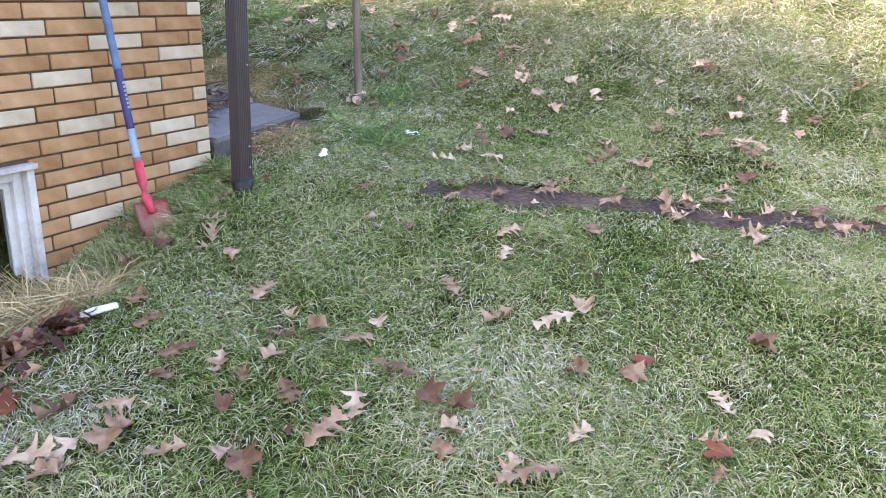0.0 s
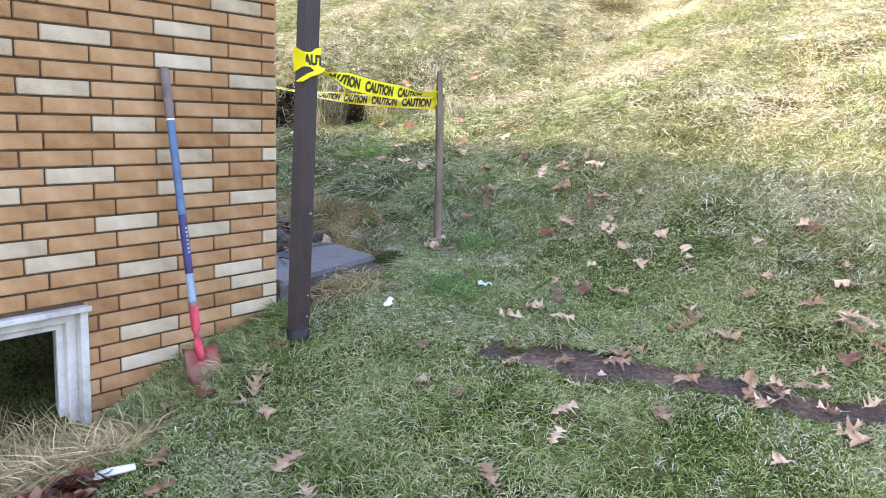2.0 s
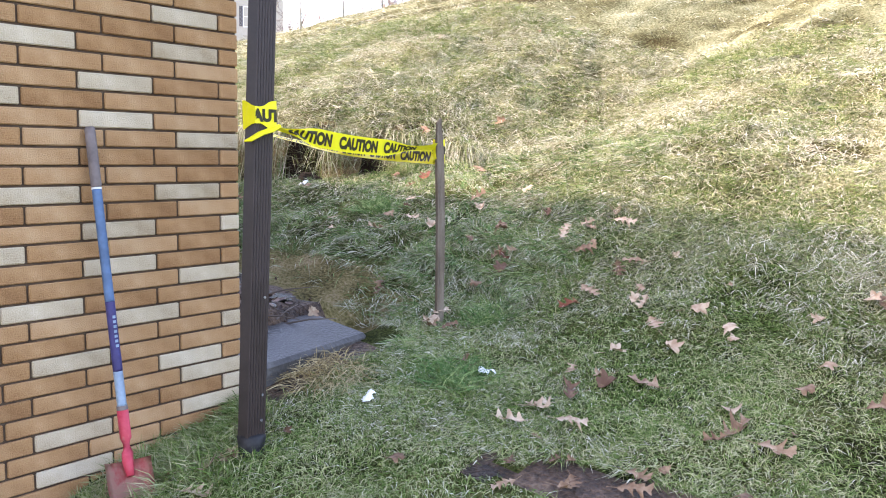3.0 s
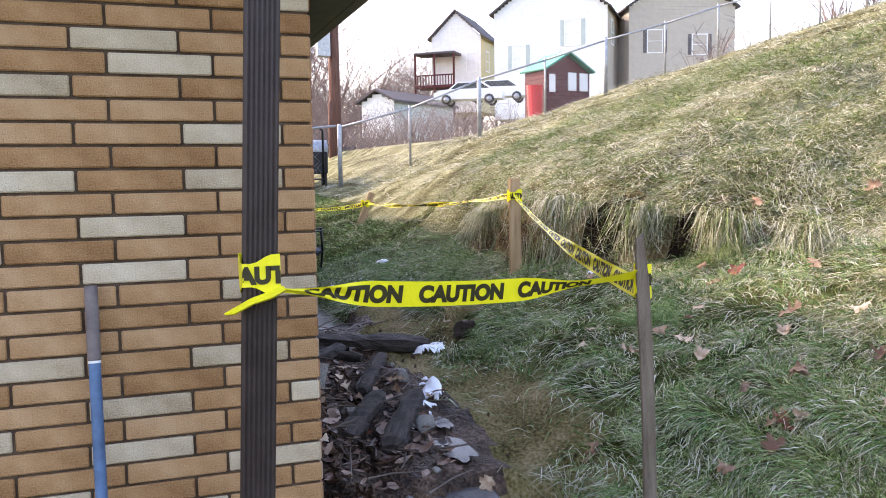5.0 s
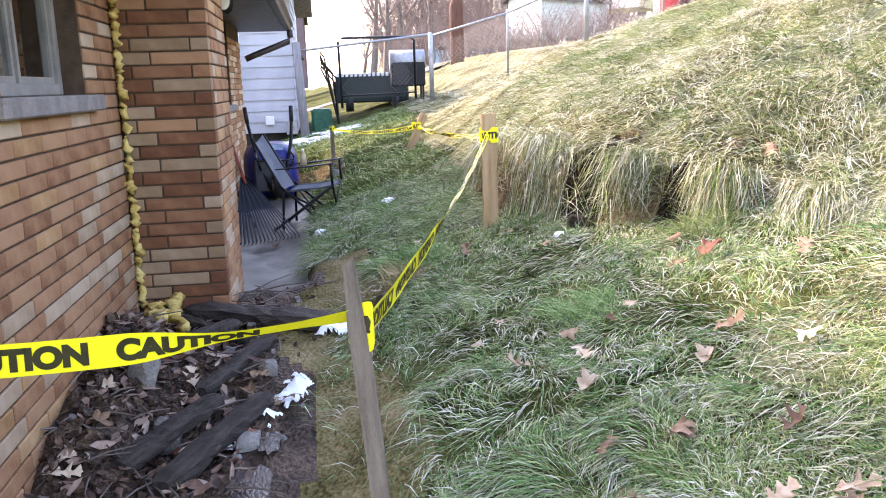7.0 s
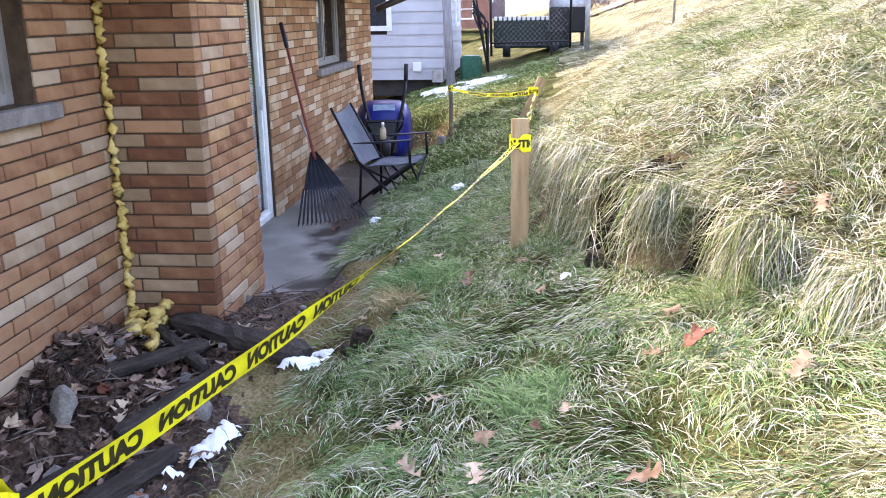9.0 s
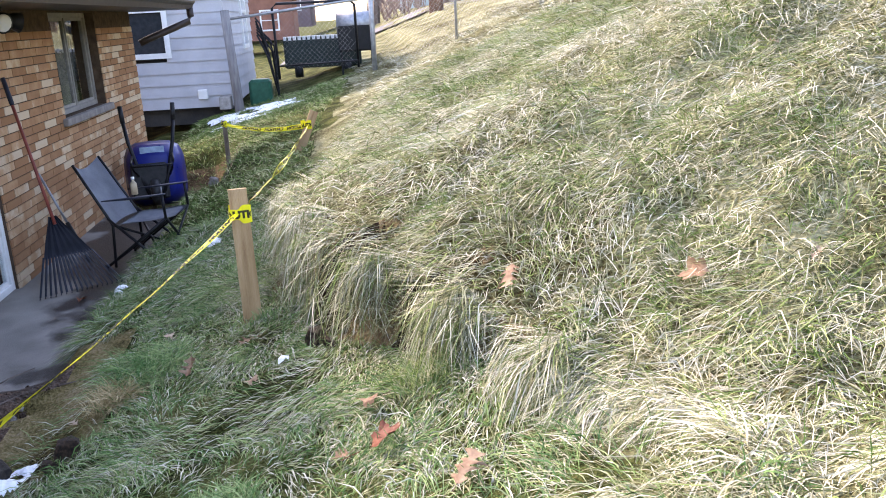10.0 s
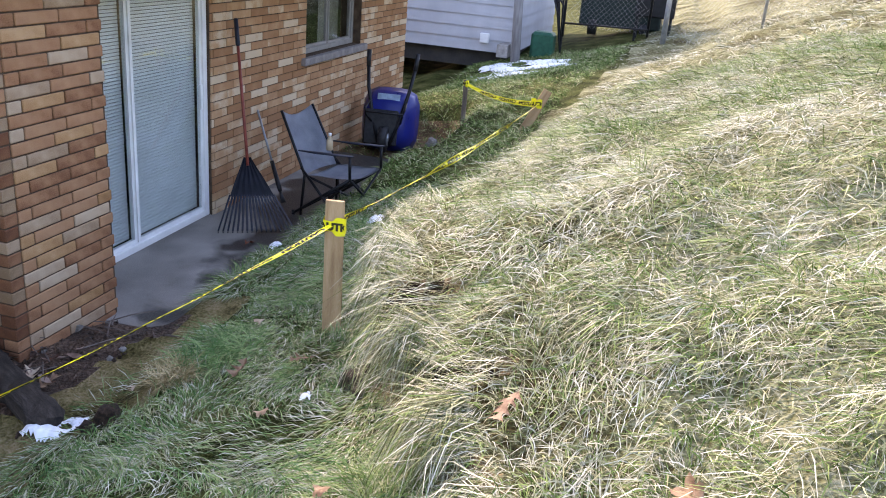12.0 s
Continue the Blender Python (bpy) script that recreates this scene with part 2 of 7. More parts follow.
def ground(x, y):
    x, y = np.asarray(x, float), np.asarray(y, float)
    # lawn that bends up into the hill
    t1, t2 = np.clip(y - 4.3, 0, 1.05), np.clip(y - 5.35, 0, None)
    lawn = -0.232 - 0.062 * np.clip(x, -4, 12) + 0.152 * np.clip(y, -12, 60) * np.where(y > 5.35, 5.35 / np.maximum(y, 5.35), 1) + 0.19 * t1 ** 2
    t2 = np.where(t2 > 16, 16 + (t2 - 16) * 0.15, t2)
    rise = 0.34 * t2 + 0.21 * 2.2 * (1 - np.exp(-t2 / 2.2))
    lawn = lawn + rise
    # strip beside the house
    strip = -0.74 - 0.055 * np.clip(x, -7, 2) + 0.299 * np.clip(y, 3.2, 9)
    strip = np.where(x < -6.0, np.maximum(strip, 0.0) , strip)
    far = 0.62 + np.clip(-x - 9, 0, 8) * 0.042 + 0.24 * np.clip(y - 3.0, 0, 4)
    f = smooth01(-7.5, -12.5, x)
    strip = strip * (1 - f) + (far + 0.10) * f
    s = y - scarp_y(x)
    s0 = y - np.interp(x, [-12, -9, -6.4, -5.6, -4.65, -3.6], [5.85, 5.70, 5.66, 5.93, 6.48, 7.0])
    past = smooth01(-17.6, -21.0, x)
    s = s * (1 - past) + past * np.where(s > 3.5, 3.5 + (s - 3.5) * 0.22, s)
    s0 = s0 * (1 - past) + past * np.where(s0 > 3.5, 3.5 + (s0 - 3.5) * 0.22, s0)
    s, s0 = np.where(s > 16, 16 + (s - 16) * 0.15, s), np.where(s0 > 16, 16 + (s0 - 16) * 0.15, s0)
    top = np.interp(x, [-60, -17, -13, -8, -6, -5, -4.3, -3.4], [1.42, 1.42, 1.52, 1.74, 1.70, 1.58, 1.44, 1.38]) + np.interp(x, [-9, -6], [0.305, 0.33]) * np.clip(s0, 0, None) + 0.36 * (1 - np.exp(-np.clip(s0, 0, None) / 1.5))
    k = smooth01(-0.02, 0.10, s)
    fade = smooth01(-6.6, -8.0, x)
    k = k * (1 - fade) + smooth01(-0.25, 0.80, s) * fade
    fade = smooth01(-13, -17, x)
    k = k * (1 - fade) + smooth01(-1.2, 1.0, s) * fade
    bank = strip * (1 - k) + np.maximum(top, strip) * k
    w = smooth01(-2.6, -3.9, x)
    z = lawn * (1 - w) + bank * w
    z = z + 0.05 * (vnoise(x * 1.1, y * 1.1, 1) - 0.5) + 0.035 * (vnoise(x * 3.7, y * 3.7, 2) - 0.5)
    hill = smooth01(5.6, 6.8, y)
    z = z + hill * (0.10 * (vnoise(x * 0.8, y * 0.9, 8) - 0.5) + 0.10 * (vnoise(x * 2.2, y * 2.6, 9) - 0.5) + 0.07 * (vnoise(x * 5.4, y * 6.0, 10) - 0.5))
    # hollow of the wet heap by the wall and the slab
    heap = smooth01(-3.08, -3.35, x) * smooth01(-6.6, -6.0, x) * smooth01(4.75, 4.35, y)
    z = z * (1 - heap) + heap * (0.71 + 0.125 * np.clip(-3.6 - x, 0, 1.4) + 0.19 * smooth01(3.80, 3.46, y) * smooth01(-3.3, -4.1, x) * smooth01(-5.6, -5.0, x) - 0.16 * smooth01(-3.56, -3.40, x) + 0.06 * (vnoise(x * 5, y * 5, 5) - 0.4) + 0.05 * (vnoise(x * 13, y * 13, 6) - 0.5))
    # the ground dips towards the basement window
    z = z - 0.18 * smooth01(-2.3, -3.0, x) * smooth01(2.9, 2.2, y) - 0.075 * smooth01(-2.6, -3.0, x) * smooth01(3.5, 3.2, y)
    # level bed under the paved terrace
    pat = smooth01(-6.3, -6.6, x) * smooth01(-11.15, -10.85, x) * smooth01(4.40, 4.22, y)
    z = z * (1 - pat) + pat * 0.72
    bed = smooth01(-10.7, -10.95, x) * smooth01(-12.9, -12.2, x) * smooth01(4.75, 4.35, y)
    z = z * (1 - bed) + bed * np.where(x > -10.97, 0.72, 0.80)
    # beyond the terrace the yard lies a little lower, then climbs past the fence
    z = z - 0.13 * smooth01(-13, -16, x) * smooth01(-22, -18, x) + 0.10 * smooth01(-20, -27, x) * smooth01(4, 9, y)
    return z


def grid_sheet(xs, ys):
    xx, yy = np.meshgrid(xs, ys, indexing="ij")
    zz = ground(xx, yy)
    v = np.stack([xx, yy, zz], -1).reshape(-1, 3)
    a = np.arange(len(xs) * len(ys)).reshape(len(xs), len(ys))
    f = np.stack([a[:-1, :-1], a[1:, :-1], a[1:, 1:], a[:-1, 1:]], -1).reshape(-1, 4)
    return v, f


def mesh_from(name, v, f, mats, index=None):
    me = bpy.data.meshes.new(name)
    me.vertices.add(len(v))
    me.vertices.foreach_set("co", np.asarray(v, np.float32).ravel())
    n = f.shape[1]
    me.loops.add(f.size)
    me.loops.foreach_set("vertex_index", np.asarray(f, np.int32).ravel())
    me.polygons.add(len(f))
    me.polygons.foreach_set("loop_start", np.arange(0, f.size, n, dtype=np.int32))
    for mm in mats:
        me.materials.append(mm)
    if index is not None:
        me.polygons.foreach_set("material_index", np.asarray(index, np.int32))
    me.update(calc_edges=True)
    return me


def steps(*spans):
    out = []
    for a, b, d in spans:
        out += list(np.arange(a, b - 1e-6, d))
    return np.array(out + [spans[-1][1]])


gx = steps((-400, -60, 34), (-60, -20, 4), (-20, -13, 0.5), (-13, -6.6, 0.06), (-6.6, -4.2, 0.03), (-4.2, 2.5, 0.06), (2.5, 12, 0.7), (12, 400, 38))
gy = steps((-400, -40, 36), (-40, -4, 3), (-4, 0, 0.4), (0, 5.5, 0.06), (5.5, 7.0, 0.03), (7.0, 9.5, 0.06), (9.5, 24, 0.5), (24, 60, 4), (60, 400, 34))
gv, gf = grid_sheet(gx, gy)
gc = gv[gf].mean(1)
mud_w = (gc[:, 0] < -2.95) & (gc[:, 0] > -6.7) & (gc[:, 1] < 4.22 + 0.30 * (vnoise(gc[:, 0] * 3, gc[:, 1] * 3, 3) - 0.5) + 0.12 * np.clip(-gc[:, 0] - 5, 0, 2)) & (gc[:, 1] > 3.42)
clay_w = (np.abs(gc[:, 1] - scarp_y(gc[:, 0]) - 0.03) < 0.12) & (gc[:, 0] < -4.0) & (gc[:, 0] > -7.5)
# inside of the two hollows, coloured dark for their shade
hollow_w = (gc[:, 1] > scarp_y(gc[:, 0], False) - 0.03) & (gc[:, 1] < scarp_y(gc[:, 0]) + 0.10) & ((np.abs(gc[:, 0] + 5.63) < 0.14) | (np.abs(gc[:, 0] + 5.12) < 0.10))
sw = np.abs(gc[:, 1] - (3.62 + 0.25 * (gc[:, 0] + 1.6))) < 0.26 * np.clip(vnoise(gc[:, 0] * 3.4, gc[:, 1] * 5, 12) - 0.28, 0, 1)
sw &= (gc[:, 0] > -1.9) & (gc[:, 0] < 2)
moss_w = (gc[:, 0] < -3.2) & (gc[:, 0] > -6.7) & (gc[:, 1] > 3.0) & (gc[:, 1] < 4.72 + 0.4 * (vnoise(gc[:, 0] * 2.4, gc[:, 1] * 2.4, 23) - 0.4))
bare_w = (gc[:, 0] < -10.95) & (gc[:, 0] > -12.6) & (gc[:, 1] < 4.75) & (gc[:, 1] > 3.4)
thatch_w = gc[:, 1] + 0.25 * (gc[:, 0] + 3) * (gc[:, 0] > -3) + 0.5 * (vnoise(gc[:, 0] * 1.5, gc[:, 1] * 1.5, 27) - 0.5) > np.where(gc[:, 0] > -3.7, 6.0, scarp_y(gc[:, 0]) + 0.02)
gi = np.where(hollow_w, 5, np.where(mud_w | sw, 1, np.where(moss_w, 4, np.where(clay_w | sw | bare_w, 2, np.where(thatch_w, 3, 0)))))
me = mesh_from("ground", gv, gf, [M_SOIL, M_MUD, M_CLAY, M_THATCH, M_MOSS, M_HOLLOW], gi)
me.shade_smooth()
tagged(new("ground", me), "sloping lawn soil with wet mud and bare earth", "ground", kind="structure")


# ------------------------------------------------------------------ the brick house
XE, YN, XW, YS = -3.13, 3.43, -13.23, -6.0      # outer faces of the walls
COURSE, LENGTH, JOINT = 0.070, 0.307, 0.009
TOPZ = 3.0


def wall_mesh(name, axis, at, lo, hi, z0, z1, openings, thick=0.24, skin=0.010):
    """A wall slab with openings right through it; axis: the one it runs along."""
    bm = bmesh.new()
    cuts = sorted({lo, hi, *[v for o in openings for v in o[:2]]})
    for a, b in zip(cuts, cuts[1:]):
        spans, o = [(z0, z1)], [o for o in openings if o[0] <= a + 1e-6 and o[1] >= b - 1e-6]
        if o:
            spans = [(z0, o[0][2]), (o[0][3], z1)]
        for c, d in spans:
            if d - c > 1e-4:
                if axis == "y":
                    box(bm, at - thick, at - skin, a, b, c, d)
                else:
                    box(bm, a, b, at - thick, at - skin, c, d)
    bmesh.ops.remove_doubles(bm, verts=bm.verts, dist=1e-5)
    return finish(name, bm, M_MORTAR)


def brick_mesh(name, length, mat, rows=1):
    bm = bmesh.new()
    box(bm, 0, length, -0.09, 0, 0, COURSE - JOINT, 0.004)
    me = bpy.data.meshes.new(name)
    bm.to_mesh(me)
    bm.free()
    me.materials.append(mat)
    return me


BRICKS = {}


def lay(parent, axis, at, lo, hi, z0, rows, openings, start, palette, count, near=None, phase=0, seed=1, pale=None):
    """Courses of brick on a wall: pieces of their own up to count (those for which near holds), the rest one joined mesh.
    start: where courses begin, running away from it; every other course begins with a header."""
    rng = random.Random(seed)
    rest = bmesh.new()
    made = 0
    sgn = 1 if hi > lo else -1
    for r in range(rows):
        z = z0 + r * COURSE
        pos = lo
        first = True
        idx = -1
        while (hi - pos) * sgn > 0.03:
            ln = 0.100 if (first and (r + phase) % 2 == 0) else LENGTH
            first = False
            idx += 1
            end = pos + sgn * ln
            if (end - hi) * sgn > 0:
                end = hi
            a, b = min(pos, end), max(pos, end)
            pos = end
            pieces = [(a, b)]
            for o in openings:
                if z + COURSE > o[2] + 0.01 and z < o[3] - 0.01:
                    nxt = []
                    for c, d in pieces:
                        if d <= o[0] or c >= o[1]:
                            nxt.append((c, d))
                        else:
                            if c < o[0] - 0.03:
                                nxt.append((c, o[0]))
                            if d > o[1] + 0.03:
                                nxt.append((o[1], d))
                    pieces = nxt
            for c, d in pieces:
                u = rng.random()
                mat = palette[0] if u > 0.34 else palette[1] if u < 0.24 else palette[2]
                if pale is not None and r <= 31 and idx < 5:
                    mat = palette[1] if (r, idx) in pale else palette[0]
                length = round(d - c - JOINT, 3)
                if length < 0.02:
                    continue
                jog = rng.uniform(-0.0015, 0.0015)
                if made < count and (near is None or near(c, z)):
                    key = (length, mat.name)
                    if key not in BRICKS:
                        BRICKS[key] = brick_mesh("brick", length, mat)
                    ob = new("brick", BRICKS[key])
                    ob.parent = parent
                    ob.matrix_basis = pose(at + jog, c + JOINT / 2 + length, z, 0, 0, -90) if axis == "y" else pose(d - JOINT / 2, at + jog, z, 0, 0, 180) @ pose(0, 0, 0)
                    if axis == "x":
                        ob.matrix_basis = Matrix.Translation((c + JOINT / 2, at + jog, z))
                    else:
                        ob.matrix_basis = Matrix.Translation((at + jog, c + JOINT / 2 + length, z)) @ pose(0, 0, 0, 0, 0, -90)
                    made += 1
                else:
                    if axis == "x":
                        box(rest, c + JOINT / 2, c + JOINT / 2 + length, at - 0.09, at + jog, z, z + COURSE - JOINT)
                    else:
                        box(rest, at - 0.09, at + jog, c + JOINT / 2, c + JOINT / 2 + length, z, z + COURSE - JOINT)
    if len(rest.verts):
        ob = finish("bricks", rest, M_FARBRICK, parent)
        tagged(ob, kind="stuff")
    else:
        rest.free()


WIN_E = (0.55, 2.34, 0.06, 0.640)          # basement window in the east wall: y, y, z, z
WIN_N1 = (-5.06, -4.0, 2.14, 2.93)         # x, x, z, z
DOOR_N = (-8.40, -6.56, 0.80, 2.90)
WIN_N2 = (-11.62, -10.16, 1.96, 2.93)
Z0 = 0.733 - 10 * COURSE - (COURSE - JOINT)

wall_east = tagged(wall_mesh("wall_east", "y", XE, YS, YN - 0.24, -1.2, TOPZ, [WIN_E]), "buff and cream brick house wall", "wall", kind="structure")
wall_north = tagged(wall_mesh("wall_north", "x", YN, XW, XE - 0.010, -1.2, TOPZ, [WIN_N1, DOOR_N, WIN_N2]), "buff and cream brick house wall", "wall", kind="structure")
bm = bmesh.new()
box(bm, XW + 0.010, XW + 0.24, YS, YN - 0.24, -1.2, TOPZ)
wall_west = tagged(finish("wall_west", bm, M_MORTAR), "brick end wall of the house", "wall", kind="structure")
bm = bmesh.new()
box(bm, XW, XE, YS - 0.24, YS, -1.2, TOPZ)
tagged(finish("wall_south", bm, M_MORTAR), "rear brick wall of the house", "wall", kind="structure")
bm = bmesh.new()
box(bm, -6.49 + 0.01, -5.66 - 0.01, YN - 0.005, 3.915 - 0.01, 0.2, TOPZ)
wing = tagged(finish("wall_wing", bm, M_MORTAR), "brick wing wall beside the terrace door", "wall", kind="structure")
# Unseen floor and ceiling, added near black to keep the rooms dark.
bm = bmesh.new()
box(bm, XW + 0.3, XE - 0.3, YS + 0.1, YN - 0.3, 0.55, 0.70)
tagged(finish("floor", bm, M_DARKIN), "unseen floor inside the house, coloured near black for the unlit room", "floor", kind="structure")
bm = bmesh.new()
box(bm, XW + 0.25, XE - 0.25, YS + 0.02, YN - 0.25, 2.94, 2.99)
tagged(finish("ceiling", bm, M_DARKIN), "unseen ceiling inside the house, coloured near black for the unlit room", "ceiling", kind="structure")

# ------------------------------------------------------------------ roof, gutters and downspouts
EAVE, SLOPE, RIDGE_Y = 4.10, 0.36, -1.285
RX0, RX1 = -13.75, -2.55
roof = base("roof", label="grey-brown asphalt shingle gable roof with brown fascia", category="roof", kind="structure")


def roof_z(y):
    return 3.03 + SLOPE * (EAVE - abs(y - RIDGE_Y) - RIDGE_Y)


bm = bmesh.new()
vs = []
for x in (RX0 + 0.02, RX1 - 0.02):
    prof = [(2 * RIDGE_Y - EAVE + 0.05, roof_z(EAVE) - 0.06), (RIDGE_Y, roof_z(RIDGE_Y) - 0.02), (EAVE - 0.05, roof_z(EAVE) - 0.06), (EAVE - 0.05, 2.945), (2 * RIDGE_Y - EAVE + 0.05, 2.945)]
    vs.append([bm.verts.new((x, y, z)) for y, z in prof])
bm.faces.new(vs[0])
bm.faces.new(vs[1][::-1])
for k in range(5):
    bm.faces.new((vs[0][k], vs[1][k], vs[1][(k + 1) % 5], vs[0][(k + 1) % 5]))
bmesh.ops.recalc_face_normals(bm, faces=bm.faces)
part("soffit", bm, M_BROWNMETAL, roof, "brown boxed soffit and gable")
# shingle courses, each lapping the one below
bm = bmesh.new()
pitch = math.atan(SLOPE)
run = math.hypot(EAVE - RIDGE_Y, SLOPE * (EAVE - RIDGE_Y))
rng = random.Random(3)
nrow = int(run / 0.14)
for side in (1, -1):
    for r in range(nrow):
        if side < 0 and r % 4:
            continue
        x = RX0 - rng.uniform(0, 0.25)
        hgt = 0.15 if side > 0 else 0.58
        while x < RX1:
            w = rng.choice((0.16, 0.2, 0.25, 0.3)) if side > 0 and r < 16 else 1.2
            a, b = max(x, RX0 - 0.02), min(x + w, RX1 + 0.02)
            x += w
            if b - a < 0.02:
                continue
            d0, d1 = r * 0.14 - 0.03, r * 0.14 + hgt
            lift = rng.uniform(0.0, 0.004)
            pts = []
            for d, h in ((d0, 0.014 + lift), (d1, 0.001), (d0, 0.0), (d1, -0.006)):
                y = EAVE - d * math.cos(pitch) - 0.0 + h * math.sin(pitch)
                z = roof_z(EAVE) + d * math.sin(pitch) + h * math.cos(pitch)
                y = y if side > 0 else 2 * RIDGE_Y - y
                pts.append((y, z))
            v = [bm.verts.new((q, *p)) for q in (a + 0.002, b - 0.002) for p in pts]
            bm.faces.new((v[0], v[4], v[5], v[1]))
            bm.faces.new((v[0], v[2], v[6], v[4]))
            bm.faces.new((v[0], v[1], v[3], v[2]))
            bm.faces.new((v[4], v[6], v[7], v[5]))
ob = part("shingles", bm, M_SHINGLE, roof, "weathered grey-brown shingle courses")
tagged(ob, kind="stuff")


def gutter(name, p0, p1, out):
    """A K-profile gutter from p0 to p1 along its eave; out: the way it faces."""
    bm = bmesh.new()
    o = Vector(out)
    prof = [(0.0, 0.02), (0.0, -0.10), (0.07, -0.10), (0.085, -0.05), (0.115, -0.015), (0.118, 0.005), (0.110, 0.005), (0.106, -0.012), (0.076, -0.045), (0.062, -0.092), (0.006, -0.092), (0.006, 0.02)]
    rows = [[bm.verts.new(Vector(p) + o * a + Vector((0, 0, b))) for a, b in prof] for p in (p0, p1)]
    for k in range(len(prof)):
        bm.faces.new((rows[0][k], rows[1][k], rows[1][(k + 1) % len(prof)], rows[0][(k + 1) % len(prof)]))
    bm.faces.new(rows[0])
    bm.faces.new(rows[1][::-1])
    bmesh.ops.recalc_face_normals(bm, faces=bm.faces)
    return tagged(finish(name, bm, M_BROWNMETAL), "dark brown metal gutter along the roof edge", "gutter")


gutter("gutter", (RX0 - 0.02, EAVE - 0.045, 3.045), (RX1, EAVE - 0.045, 3.045), (0, 1, 0))


def downspout(m, height, top_back, label):
    """A corrugated square downspout with its boot; stands at m, elbows back at the top."""
    thing = base("downspout", m, label, "downspout")
    bm = bmesh.new()
    prof = []
    hx, hy = 0.031, 0.044
    for s, (ax, ay) in enumerate(((hx, -hy), (hx, hy), (-hx, hy), (-hx, -hy))):
        bx, by = ((hx, hy), (-hx, hy), (-hx, -hy), (hx, -hy))[s]
        nx, ny = ((1, 0), (0, 1), (-1, 0), (0, -1))[s]
        for k in range(13):
            u = 0.06 + 0.88 * k / 12
            dep = 0.0045 if k % 2 and 0 < k < 12 else 0
            prof.append((ax + (bx - ax) * u - nx * dep, ay + (by - ay) * u - ny * dep))
    rings = [[bm.verts.new((x, y, z)) for x, y in prof] for z in (0.06, height)]
    for k in range(len(prof)):
        bm.faces.new((rings[0][k], rings[0][(k + 1) % len(prof)], rings[1][(k + 1) % len(prof)], rings[1][k]))
    bm.faces.new(rings[1])
    part("pipe", bm, M_BROWNMETAL, thing, "corrugated brown pipe")
    bm = bmesh.new()
    tube(bm, [(0, 0, -0.12), (0, 0, 0.03), (0, 0, 0.075), (0, 0, 0.085)], [0.052, 0.050, 0.056, 0.04], 14)
    part("boot", bm, M_BLACKP, thing, "black plastic drain boot", True)
    for z in (0.14, 0.24, 0.62):
        bm = bmesh.new()
        tube(bm, [(hx, 0.02, z), (hx + 0.006, 0.02, z)], 0.005, 6)
        part("rivet", bm, M_GALV, thing)
    return thing


M_BLACKP = material("black_plastic", [(0.3, (0.012, 0.012, 0.013)), (0.7, (0.03, 0.03, 0.032))], 20, 0.5, 0.1, 90)
downspout(pose(-2.676, 3.132, 0.40, -2.4), 2.62, 0.3, "dark brown corrugated downspout with black boot at the house corner")
# elbow that runs back from the gutter's far end to the wall corner
bm = bmesh.new()
tube(bm, [(-13.60, 4.12, 2.96), (-13.60, 4.12, 2.86), (-13.57, 4.09, 2.79), (-13.45, 3.92, 2.72), (-13.30, 3.62, 2.60), (-13.27, 3.50, 2.55)], 0.045, 10)
tagged(finish("gutter_elbow", bm, M_BROWNMETAL, smooth=True), "brown downspout elbow running back under the eave", "downspout")

# ------------------------------------------------------------------ terrace and slab
bm = bmesh.new()
box(bm, -10.95, -6.35, 3.44, 4.34, 0.66, 0.845, 0.012)
box(bm, -8.42, -6.49, 3.20, 3.4385, 0.66, 0.835)
M_TERRACE = material("stained_terrace_concrete", [(0.25, (0.13, 0.115, 0.098)), (0.5, (0.22, 0.20, 0.175)), (0.75, (0.31, 0.285, 0.25))], 2.2, 0.8, 0.4, 110, detail=9)


